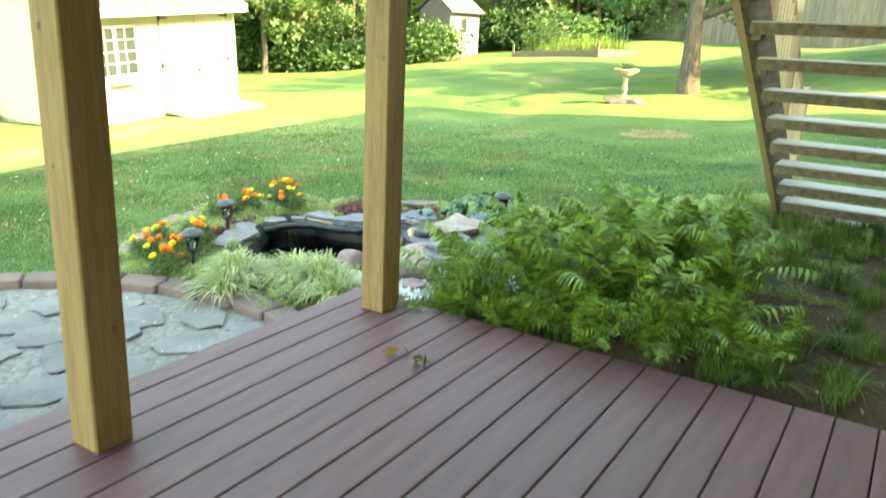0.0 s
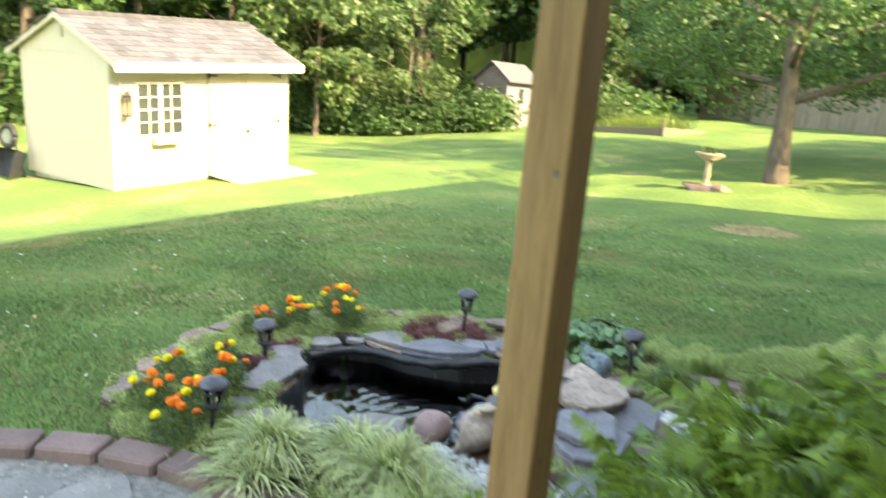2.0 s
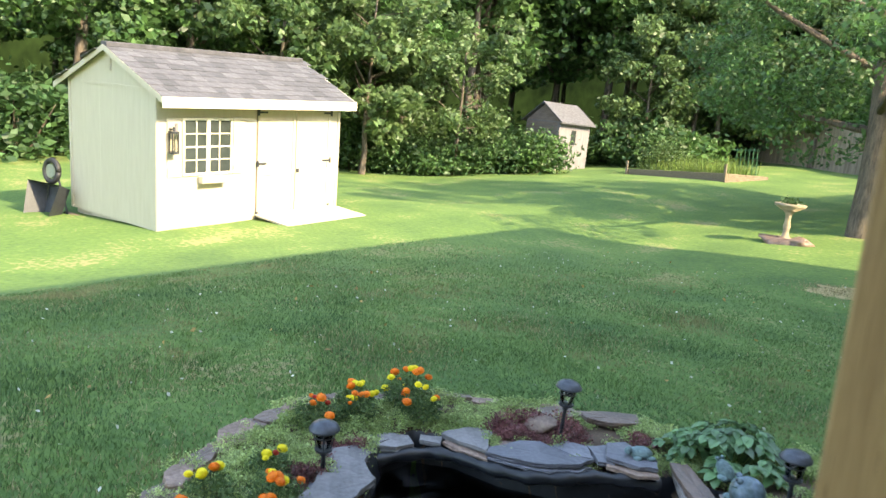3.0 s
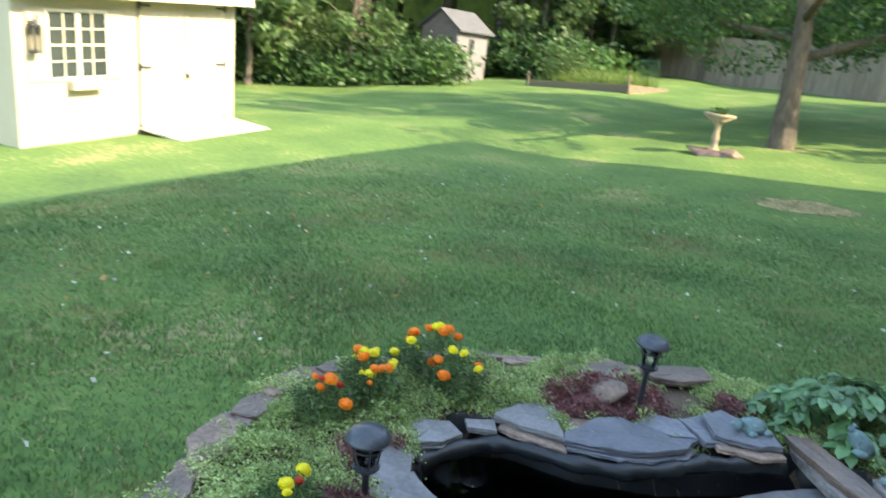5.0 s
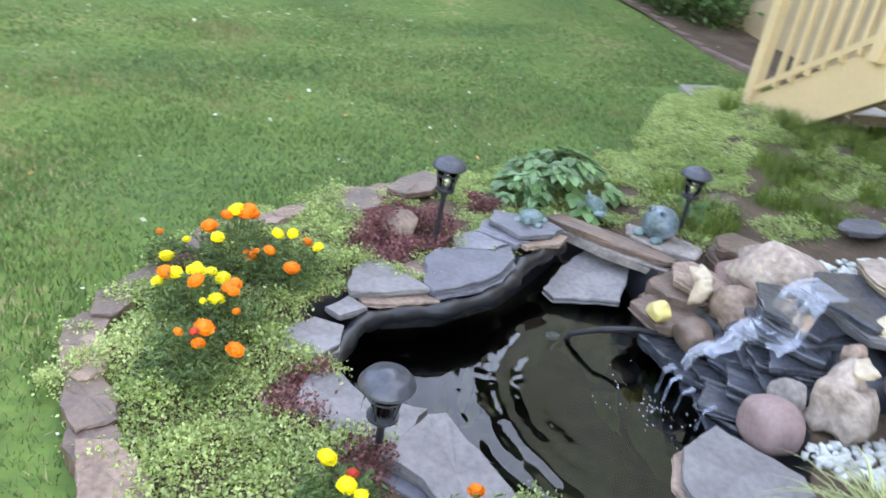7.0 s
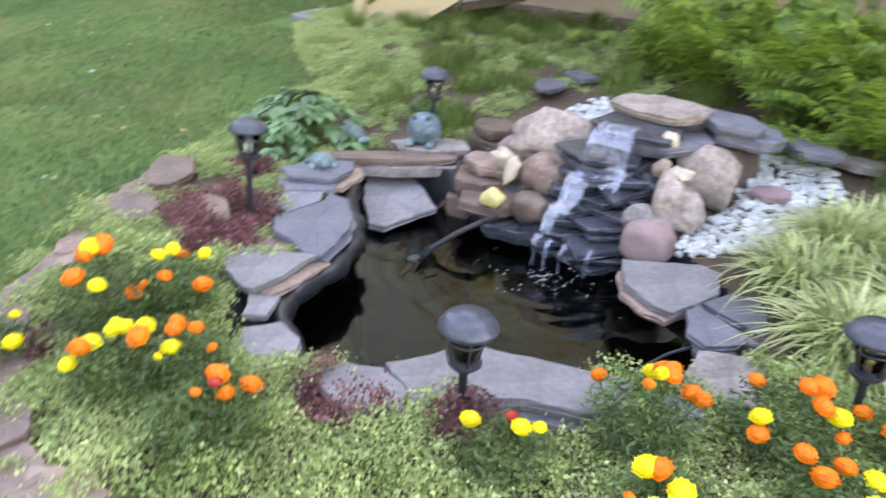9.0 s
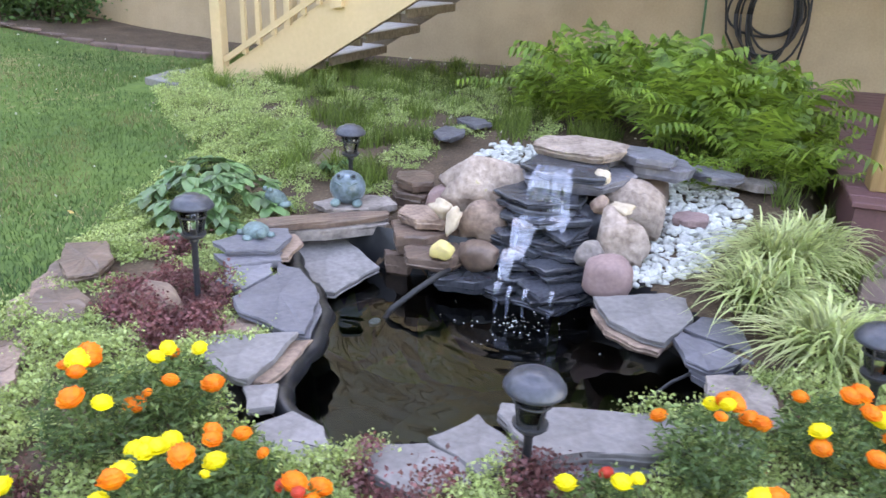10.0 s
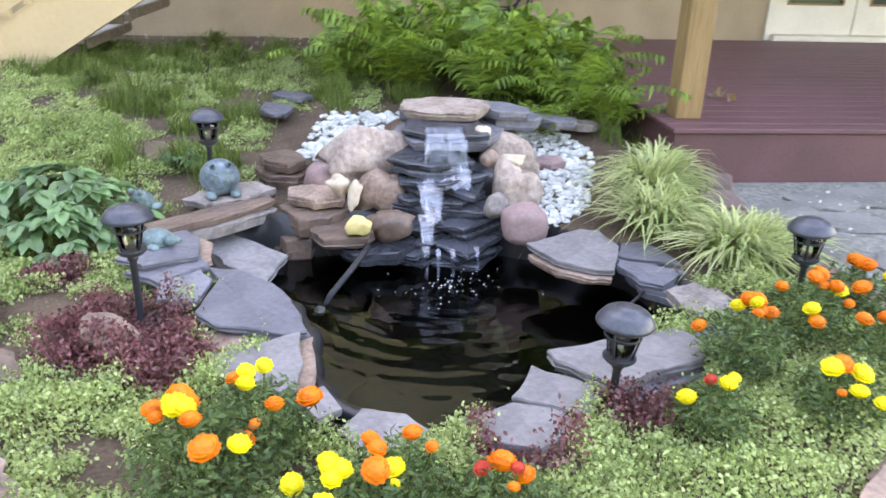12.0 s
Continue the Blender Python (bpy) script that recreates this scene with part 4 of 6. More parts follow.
shr = []
for k in range(13):
    f = k / 12.0
    shr.append(shrub(100 + k, -23.8 + 5.6 * f + rw.uniform(-0.4, 0.4), 21.6 + 5.3 * f + rw.uniform(-0.4, 0.4), 1.35, 1.2, rw.uniform(0.8, 1.9) * (1.1 - 0.25 * f), rw.choice(("shrub", "leaf_dark", "shrub", "leaf")), 2500, 0.18, "dense green shrub at the edge of the wood"))
for k in range(58):
    px = rw.uniform(-42, 14)
    py = edge_y(px) + rw.uniform(1.5, 14)
    if k > 49:
        px, py = rw.uniform(-30, -26), (k - 50) * 1.9
    if -20.5 < px < -14 and py < 33 or px > -13 and k % 3:
        continue
    s = rw.uniform(1.1, 2.1)
    copy_thing(shr[k % 13], pose(px, py, ground_z(px, py) - 0.1, 0, 0, rw.uniform(0, 360)) @ Matrix.Diagonal((s, s, s * 0.9, 1)))

# ---- kerb and patio ----
PC = (-3.3, 1.2)
rk = random.Random(4)
pv = thing("floor_patio", pose(0, 0, 0), "grey irregular slate paving with gravel joints", "patio", kind="structure")
gb = bmesh.new()
ring = [gb.verts.new((max(-9, min(DX + 0.01, PC[0] + 1.86 * math.cos(a * math.pi / 24))), PC[1] + 1.86 * math.sin(a * math.pi / 24), 0.012)) for a in range(48)]
gb.faces.new(ring)
part("joint_gravel", gb, "gravel", pv)
kerb = thing("kerb", pose(0, 0, 0), "curved kerb of reddish brown concrete blocks", "kerb", kind="structure")
blk = bmesh.new()
box(blk, -0.142, 0.142, -0.09, 0.09, -0.06, 0.075, bevel=0.012)
for v in blk.verts:
    v.co.x *= 1 - 0.35 * (0.09 - v.co.y) * 0.9
    v.co += Vector((rk.uniform(-1, 1), rk.uniform(-1, 1), rk.uniform(-1, 1))) * 0.003
blk_me = mesh_of("block", blk, "kerb")
a = 68.5
while a < 215:
    ob = new("block", blk_me)
    ob.parent = kerb
    ob.matrix_basis = pose(PC[0] + 1.87 * math.cos(radians(a)), PC[1] + 1.87 * math.sin(radians(a)), 0.0, rk.uniform(-1.5, 1.5), rk.uniform(-1.5, 1.5), a - 90 + rk.uniform(-2, 2))
    a += 9.1
ROCKMATS = ("rock_grey", "rock_tan", "slate", "rock_brown")


def slab_bm(seed, lx, ly, th, sides=6, jag=0.16):
    """An irregular split stone, its top at z 0."""
    rg = random.Random(seed)
    b_ = bmesh.new()
    n = sides * 2
    cor = []
    for i in range(sides):
        a_ = 2 * math.pi * (i + rg.uniform(-0.22, 0.22) + 0.5) / sides
        ca, sa = math.cos(a_), math.sin(a_)
        q = (abs(ca) ** 4 + abs(sa) ** 4) ** -0.25 * (1 + rg.uniform(-jag, jag) * 0.7)
        cor.append((ca * q * lx / 2, sa * q * ly / 2))
    pts = []
    for i, (x, y) in enumerate(cor):
        x2, y2 = cor[(i + 1) % sides]
        pts.append((x, y))
        for t_ in (0.25, 0.5, 0.75):
            k_ = 1 + rg.uniform(-0.035, 0.045)
            t_ += rg.uniform(-0.06, 0.06)
            pts.append(((x + (x2 - x) * t_) * k_, (y + (y2 - y) * t_) * k_))
    n = len(pts)
    rings = []
    lay = rg.uniform(0.3, 0.7)
    for z, s in ((-th, 0.90), (-th * lay - 0.003, 1.0 + rg.uniform(-0.03, 0.01)), (-th * lay, 0.965), (-0.006, 0.995), (0.0, 0.965)):
        rings.append([b_.verts.new((x * s + rg.uniform(-1, 1) * 0.004, y * s + rg.uniform(-1, 1) * 0.004, z + rg.uniform(-1, 1) * (0.003 if z < 0 else 0.0015))) for x, y in pts])
    for r0, r1 in zip(rings, rings[1:]):
        for i in range(n):
            b_.faces.new((r0[i], r0[(i + 1) % n], r1[(i + 1) % n], r1[i]))
    inner = [b_.verts.new((x * 0.55, y * 0.55, rg.uniform(-0.002, 0.004))) for x, y in pts]
    for i in range(n):
        b_.faces.new((rings[-1][i], rings[-1][(i + 1) % n], inner[(i + 1) % n], inner[i]))
    rings.append(inner)
    mid = b_.verts.new((0, 0, 0.001))
    for i in range(n):
        b_.faces.new((rings[-1][i], rings[-1][(i + 1) % n], mid))
    b_.faces.new(rings[0][::-1])
    return b_


# paving stones of the patio, some shapes turned and set in a loose pattern
pst = [mesh_of("paving_stone", slab_bm(900 + k, 0.36, 0.30, 0.03, 6, 0.2), "patio") for k in range(8)]
ppts = []
for i in range(4000):
    x, y = PC[0] + rk.uniform(-1.7, 1.7), PC[1] + rk.uniform(-1.7, 1.7)
    if math.hypot(x - PC[0], y - PC[1]) < 1.60 and x < DX - 0.13 and all(math.hypot(x - q[0], (y - q[1])) > 0.275 for q in ppts):
        ppts.append((x, y))
for k, (x, y) in enumerate(ppts):
    ob = new("paving_stone", pst[k % 8])
    ob.parent = pv
    ob.matrix_basis = pose(x, y, 0.03 + rk.uniform(-0.003, 0.003), rk.uniform(-0.6, 0.6), rk.uniform(-0.6, 0.6), rk.uniform(0, 360))


# ---- stones of the pond ----
def stone(cx, cy, top, th, lx, ly, rot, material, label, seed, tilt=(0, 0), sides=6, group="flat stones round the pond", name="flagstone", jag=0.16):
    t = part(name, slab_bm(seed, lx, ly, th, sides, jag), material, None, label, pose(cx, cy, top, tilt[0], tilt[1], rot))
    return tagged(t, "", "stone", group)


def outlined(pts, top, th, material, label, seed, tilt=(0, 0), gap=0.006, grow=1.0, shift=(0, 0)):
    """A split flagstone of a given plan outline, with ragged, layered edges."""
    rg = random.Random(seed)
    cx, cy = sum(p[0] for p in pts) / len(pts), sum(p[1] for p in pts) / len(pts)
    if sum(a[0] * b[1] - b[0] * a[1] for a, b in zip(pts, pts[1:] + pts[:1])) < 0:
        pts = pts[::-1]
    loc, n0 = [], len(pts)
    for i in range(n0):
        (ax, ay), (bx, by) = pts[i], pts[(i + 1) % n0]
        L_ = math.hypot(bx - ax, by - ay)
        m_ = max(2, int(L_ / 0.045))
        nx, ny = (by - ay) / L_, (ax - bx) / L_
        for k in range(m_):
            t_ = k / m_
            o = rg.uniform(-0.006, 0.005) - gap if k else -gap
            loc.append((((ax - cx) + (bx - ax) * t_ + nx * o) * grow, ((ay - cy) + (by - ay) * t_ + ny * o) * grow))
    b_ = bmesh.new()
    n = len(loc)
    rings = []
    lay = rg.uniform(0.35, 0.6)
    for z, q in ((-th, 0.93), (-th * lay - 0.003, 1.0), (-th * lay, 0.975), (-0.005, 1.0), (0.0, 0.98)):
        rings.append([b_.verts.new((x * q + rg.uniform(-1, 1) * 0.002, y * q + rg.uniform(-1, 1) * 0.002, z + rg.uniform(-1, 1) * (0.003 if z < 0 else 0.001))) for x, y in loc])
    for r0, r1 in zip(rings, rings[1:]):
        for i in range(n):
            b_.faces.new((r0[i], r0[(i + 1) % n], r1[(i + 1) % n], r1[i]))
    inner = [b_.verts.new((x * 0.5, y * 0.5, rg.uniform(-0.002, 0.003))) for x, y in loc]
    for i in range(n):
        b_.faces.new((rings[-1][i], rings[-1][(i + 1) % n], inner[(i + 1) % n], inner[i]))
    mid = b_.verts.new((0, 0, 0.001))
    for i in range(n):
        b_.faces.new((inner[i], inner[(i + 1) % n], mid))
    b_.faces.new(rings[0][::-1])
    t = part("flagstone", b_, material, None, label, pose(cx + shift[0], cy + shift[1], top, tilt[0], tilt[1], 0))
    return tagged(t, "", "stone", "flat stones round the pond")


def boulder(cx, cy, cz, sx, sy, sz, rot, material, label, seed, rough=0.18, tilt=(0, 0), group="rocks of the waterfall"):
    t = part("rock", rock_bm(seed, sx, sy, sz, 3, rough), material, None, label, pose(cx, cy, cz, tilt[0], tilt[1], rot), smooth=True)
    return tagged(t, "", "rock", group)


GREY = "flat blue-grey slate on the pond's rim"
PALE = "pale grey flagstone on the pond's rim"
SLATE_A = [(-3.95, 5.34), (-3.82, 5.37), (-3.71, 5.25), (-3.79, 5.19), (-3.96, 5.21)]
SLATE_B = [(-3.71, 5.23), (-3.72, 5.12), (-3.83, 4.99), (-3.94, 4.92), (-4.15, 4.85), (-4.18, 4.91), (-4.12, 5.13), (-4.04, 5.21), (-3.96, 5.20), (-3.80, 5.18)]
outlined(SLATE_A, 0.10, 0.03, "slate", GREY + ", a split-off corner", 2, (1, -1))
outlined(SLATE_B, 0.10, 0.03, "slate", GREY + ", the largest, cracked across", 3, (1, -1))
outlined(SLATE_B, 0.068, 0.02, "slate", "dark ledge stone under the largest slate", 42, grow=0.97, shift=(0.012, -0.012))
outlined([(-3.74, 5.50), (-3.60, 5.27), (-3.68, 5.22), (-3.83, 5.36)], 0.105, 0.03, "slate", GREY + ", long and narrow", 4)
outlined([(-3.69, 5.54), (-3.47, 5.48), (-3.40, 5.36), (-3.48, 5.29), (-3.66, 5.26), (-3.75, 5.43)], 0.13, 0.028, "slate", GREY + ", with a turtle on it", 5, (0, 1))
outlined([(-3.66, 5.50), (-3.47, 5.44), (-3.38, 5.34), (-3.46, 5.25), (-3.63, 5.22), (-3.72, 5.36)], 0.098, 0.025, "rock_tan", "brownish ledge stone under a slate", 43)
outlined([(-3.22, 5.45), (-3.12, 5.42), (-3.05, 5.28), (-3.25, 5.00), (-3.54, 5.07), (-3.56, 5.15), (-3.40, 5.32)], -0.035, 0.04, "flag", "pale slab propped over the narrow end of the pond", 7, (3, -5))
outlined([(-4.07, 5.19), (-4.11, 5.03), (-4.18, 5.00), (-4.25, 5.12)], 0.062, 0.03, "rock_tan", "brown wedge of stone between slates", 8)
PALE_A = [(-4.35, 5.12), (-4.28, 5.11), (-4.15, 4.88), (-4.33, 4.85), (-4.46, 4.86), (-4.47, 4.90), (-4.43, 5.03)]
outlined(PALE_A, 0.09, 0.03, "flag", PALE + ", beside marigolds", 1, (1, -1))
outlined(PALE_A, 0.058, 0.022, "rock_tan", "brownish ledge stone under a flagstone", 41, grow=0.98, shift=(0.035, -0.035))
outlined([(-4.46, 4.89), (-4.40, 4.80), (-4.51, 4.74), (-4.56, 4.80)], 0.062, 0.025, "flag", PALE + ", small", 6)
outlined([(-4.60, 4.76), (-4.50, 4.70), (-4.53, 4.58), (-4.64, 4.50), (-4.74, 4.58), (-4.70, 4.70)], 0.055, 0.05, "flag", PALE + ", low, half hidden by sedum", 11)
outlined([(-4.58, 4.47), (-4.50, 4.31), (-4.53, 4.19), (-4.62, 4.14), (-4.72, 4.27), (-4.68, 4.40)], 0.065, 0.05, "flag", "grey-brown flagstone with a worn top on the rim", 12, (0, 2))
outlined([(-4.50, 4.31), (-4.33, 4.23), (-4.46, 4.05), (-4.60, 4.13)], 0.07, 0.05, "flag", "grey-brown four-sided flagstone on the rim", 13, (0, 2))
BIG = [(-4.36, 4.17), (-4.30, 4.18), (-4.23, 3.96), (-4.17, 3.74), (-4.32, 3.66), (-4.38, 3.74), (-4.44, 3.91), (-4.53, 4.01)]
outlined(BIG, 0.095, 0.04, "flag", "large pale flagstone with a layered edge, by a lamp", 14, (0, 2))
outlined(BIG, 0.052, 0.03, "slate", "darker ledge stone, the lower layer", 15, grow=0.96, shift=(-0.015, -0.03))
outlined([(-4.17, 3.72), (-4.08, 3.60), (-4.18, 3.50), (-4.30, 3.60)], 0.055, 0.05, "slate", GREY + ", dark", 16)
outlined([(-3.45, 4.07), (-3.31, 3.82), (-3.33, 3.74), (-3.49, 3.70), (-3.70, 3.78), (-3.70, 3.86), (-3.62, 3.99)], 0.075, 0.032, "flag", PALE + ", wedge-shaped", 17, (0, -2))
outlined([(-3.45, 4.07), (-3.31, 3.82), (-3.33, 3.74), (-3.49, 3.70), (-3.70, 3.78), (-3.70, 3.86), (-3.62, 3.99)], 0.04, 0.03, "rock_tan", "brownish ledge stone under a flagstone", 18, grow=0.95, shift=(-0.03, 0.01))
outlined([(-3.65, 3.77), (-3.59, 3.75), (-3.70, 3.51), (-3.82, 3.64), (-3.78, 3.72)], 0.062, 0.03, "slate", GREY + ", triangular", 19, (1, -2))
outlined([(-3.57, 3.74), (-3.44, 3.69), (-3.42, 3.60), (-3.50, 3.54), (-3.67, 3.51)], 0.066, 0.028, "slate", GREY + ", under the striped grass", 20)
outlined([(-3.60, 3.72), (-3.46, 3.66), (-3.48, 3.52), (-3.72, 3.46), (-3.86, 3.60), (-3.78, 3.70)], 0.03, 0.05, "slate", GREY + ", lower layer", 21)
outlined([(-3.86, 3.66), (-3.78, 3.52), (-3.84, 3.46), (-4.08, 3.43), (-4.12, 3.50), (-4.02, 3.65)], 0.065, 0.05, "rock_grey", "flat pinkish grey stone", 22, (0, 2))
stone(-3.20, 5.35, 0.11, 0.03, 0.68, 0.13, -50, "rock_brown", "long grey-brown ledge stone bridging the pond's end", 8, sides=6, jag=0.1)
stone(-3.17, 5.33, 0.075, 0.05, 0.66, 0.17, -52, "rock_grey", "long grey ledge stone, the lower of two", 9, sides=6, jag=0.1)
stone(-2.93, 5.28, 0.12, 0.04, 0.36, 0.24, -50, "rock_grey", "grey ledge stone beside the frog ball", 10)
stone(-3.95, 5.92, 0.095, 0.04, 0.38, 0.20, 40, "rock_brown", "reddish brown stepping stone sunk in sedum", 23, group="stepping stones")
stone(-4.25, 5.74, 0.07, 0.04, 0.30, 0.18, 50, "rock_brown", "brownish stepping stone half grown over", 24, group="stepping stones")
stone(-1.90, 5.18, 0.27, 0.03, 0.30, 0.20, 10, "slate", "dark slate lying on the soil", 25, group="stepping stones")
stone(-1.62, 5.12, 0.29, 0.03, 0.26, 0.18, 50, "slate", "dark slate lying on the soil", 26, group="stepping stones")
stone(-2.35, 5.72, 0.16, 0.03, 0.40, 0.14, 20, "rock_brown", "brown flat stone in the soil", 27, group="stepping stones")
boulder(-4.16, 5.42, 0.10, 0.10, 0.08, 0.05, 30, "rock_tan", "pinkish tan rock among red sedum", 28, group="rocks of the bed")

# waterfall: a stack of wet slates that steps back as it rises
rs = random.Random(9)
levels = 11
for k in range(levels):
    z = -0.075 + k * 0.036
    f = k / (levels - 1)
    for j in range(2 if k < 8 else 1):
        w = 0.48 - 0.12 * f
        stone(-3.17 + 0.27 * f + rs.uniform(-0.035, 0.03) + 0.04 * j, 4.37 + (j - 0.5) * w * 0.42 * (k < 8) + rs.uniform(-0.02, 0.02), z, 0.033, 0.34 + rs.uniform(-0.04, 0.04), w * (0.66 if k < 8 else 1.0), rs.uniform(-22, 22),
              "wet", "wet dark slate of the stepped waterfall", 60 + 2 * k + j, (rs.uniform(-3, 3), rs.uniform(-5, 1)), 5, "slates of the waterfall", "slate", 0.2)
boulder(-2.70, 4.35, 0.04, 0.24, 0.30, 0.22, 0, "wet", "dark rock at the waterfall's core", 33)
stone(-2.74, 4.32, 0.375, 0.035, 0.40, 0.40, 10, "wet", "wet tan spout stone", 34, (0, -3), 6, "slates of the waterfall")
stone(-2.66, 4.30, 0.335, 0.05, 0.46, 0.50, 0, "slate", "dark slate under the spout", 35, group="slates of the waterfall")
stone(-2.56, 4.31, 0.43, 0.045, 0.30, 0.42, -8, "rock_moss", "rounded tan capstone on top of the waterfall", 36, (0, -2), 9, "slates of the waterfall", jag=0.03)
stone(-2.45, 4.02, 0.40, 0.045, 0.26, 0.34, 15, "slate", "dark slate beside the capstone", 37, (6, 0), group="slates of the waterfall")
stone(-2.40, 3.98, 0.355, 0.06, 0.28, 0.40, 5, "slate", "dark slate beside the capstone, lower", 38, (5, 0), group="slates of the waterfall")
stone(-2.40, 4.30, 0.37, 0.06, 0.34, 0.46, 5, "slate", "dark slate behind the capstone", 54, (2, 0), group="slates of the waterfall")
boulder(-2.38, 4.20, 0.14, 0.24, 0.40, 0.20, 0, "rock_brown", "dark rock behind the waterfall", 55)
stone(-2.25, 3.70, 0.30, 0.04, 0.24, 0.26, 25, "slate", "dark slate by the ferns", 39, (5, 0), group="slates of the waterfall")
stone(-2.10, 3.50, 0.24, 0.04, 0.16, 0.30, 35, "rock_grey", "narrow grey stone by the ferns", 40, (6, 0), group="slates of the waterfall")
boulder(-2.77, 4.66, 0.25, 0.13, 0.24, 0.15, 22, "rock_moss", "large pinkish tan boulder with mossy patches", 44, 0.34, (18, 0))
boulder(-2.70, 4.02, 0.20, 0.16, 0.155, 0.16, 20, "rock_moss", "large brownish boulder beside white pebbles", 45, 0.4)
boulder(-3.00, 4.05, 0.15, 0.11, 0.11, 0.12, 10, "rock_moss", "pale grey rounded rock by the waterfall", 46, 0.38)
boulder(-3.13, 4.13, 0.12, 0.06, 0.06, 0.05, 10, "rock_grey", "small smooth grey rock", 56)
boulder(-3.27, 4.04, 0.085, 0.085, 0.095, 0.085, 0, "rock_pink", "round pinkish red rock", 47, 0.07)
boulder(-2.83, 4.17, 0.345, 0.035, 0.04, 0.05, 0, "quartz", "small tan upright stone on a boulder", 48)
boulder(-2.93, 4.14, 0.265, 0.045, 0.04, 0.04, 0, "rock_tan", "small tan rock by the spout", 49)
boulder(-2.98, 4.05, 0.275, 0.06, 0.035, 0.022, 60, "quartz", "white shell-like quartz on a grey rock", 57, 0.35)
boulder(-2.84, 4.88, 0.16, 0.08, 0.085, 0.08, 20, "rock_pink", "smooth pink rock among others", 50, 0.2)
boulder(-2.72, 4.84, 0.20, 0.07, 0.07, 0.07, 0, "pebble", "round pale rock by a boulder", 51, 0.08)
stone(-2.70, 5.07, 0.215, 0.05, 0.26, 0.20, 30, "rock_brown", "reddish brown flat stone, the upper of two", 52, sides=6, group="rocks of the waterfall")
stone(-2.72, 5.06, 0.155, 0.07, 0.24, 0.21, 50, "rock_brown", "reddish brown flat stone, the lower of two", 53, group="rocks of the waterfall")
stone(-3.00, 4.90, 0.145, 0.05, 0.23, 0.27, 20, "rock_tan", "pale tan ledge stone under white quartz", 70, group="rocks of the waterfall")
stone(-3.04, 4.90, 0.085, 0.09, 0.26, 0.30, 0, "rock_brown", "brown ledge stone under a paler one", 71, group="rocks of the waterfall")
boulder(-3.05, 4.80, 0.185, 0.045, 0.05, 0.045, 0, "quartz", "jagged lump of white quartz", 72, 0.4)
boulder(-3.10, 4.74, 0.155, 0.03, 0.03, 0.06, 0, "quartz", "pale quartz leaning on a rock", 73, 0.25, (12, 20))
boulder(-2.98, 4.64, 0.14, 0.11, 0.12, 0.10, 10, "rock_tan", "pinkish brown wet rock", 74, 0.36)
boulder(-3.19, 4.59, 0.055, 0.085, 0.10, 0.07, 0, "rock_brown", "round wet brown rock", 75, 0.28)
boulder(-3.27, 4.72, 0.085, 0.045, 0.055, 0.04, 0, "yellow_rock", "small yellow rock on a wet ledge", 76, 0.2)
stone(-3.19, 4.78, 0.045, 0.05, 0.24, 0.26, 10, "rock_brown", "wet brown ledge stone", 77, group="rocks of the waterfall")
stone(-3.20, 4.62, -0.015, 0.06, 0.26, 0.34, 5, "wet", "wet dark ledge stone over the water", 78, group="rocks of the waterfall")
stone(-3.05, 4.98, -0.02, 0.10, 0.24, 0.24, 5, "rock_brown", "brown stone of the pond's wall", 79, group="rocks of the waterfall")
stone(-2.55, 3.78, 0.155, 0.04, 0.14, 0.18, 35, "rock_pink", "dark red flat stone among pebbles", 80, group="rocks of the waterfall")

# falling water: thin uneven sheets over the steps
fall = thing("waterfall", pose(0, 0, 0), "thin sheet of clear water falling over slates", "waterfall")
rn = np.random.default_rng(6)
for name, prof, yc, w0, w1 in (("upper_fall", [(-2.88, 0.385), (-2.965, 0.376), (-3.0, 0.34), (-3.03, 0.22), (-3.10, 0.185)], 4.345, 0.078, 0.105),
                               ("middle_fall", [(-3.06, 0.20), (-3.13, 0.17), (-3.16, 0.12), (-3.24, 0.09)], 4.415, 0.058, 0.035),
                               ("middle_fall", [(-3.20, 0.10), (-3.27, 0.07), (-3.30, 0.02)], 4.44, 0.034, 0.022),
                               ("lower_fall", [(-3.33, 0.01), (-3.365, -0.01), (-3.375, -0.10)], 4.45, 0.016, 0.008),
                               ("lower_fall", [(-3.33, 0.0), (-3.365, -0.02), (-3.372, -0.10)], 4.40, 0.009, 0.006),
                               ("lower_fall", [(-3.31, -0.01), (-3.35, -0.03), (-3.36, -0.10)], 4.34, 0.010, 0.006),
                               ("lower_fall", [(-3.29, -0.01), (-3.33, -0.03), (-3.34, -0.10)], 4.24, 0.009, 0.006)):
    v, f = [], []
    m_ = 14
    fine = []
    for (x0, z0), (x1, z1) in zip(prof, prof[1:]):
        fine += [(x0 + (x1 - x0) * k / 4, z0 + (z1 - z0) * k / 4) for k in range(4)]
    fine.append(prof[-1])
    for i, (x, z) in enumerate(fine):
        w = w0 + (w1 - w0) * i / (len(fine) - 1)
        for j in range(m_ + 1):
            s = 2 * j / m_ - 1
            o = 0.006 * math.sin(j * 2.3 + i * 0.12) + 0.004 * rn.normal() * (i > 1)
            v.append((x - 0.012 - abs(o) * 0.6, yc + s * w * (1 + 0.05 * math.sin(i * 1.1)), z + 0.012 + o * 0.3 - (0.02 * rn.random() if i == len(fine) - 1 else 0)))
    f = [(i * (m_ + 1) + j, i * (m_ + 1) + j + 1, (i + 1) * (m_ + 1) + j + 1, (i + 1) * (m_ + 1) + j) for i in range(len(fine) - 1) for j in range(m_)]
    raw(name, v, f, "fall", fall, smooth=True)
b = bmesh.new()
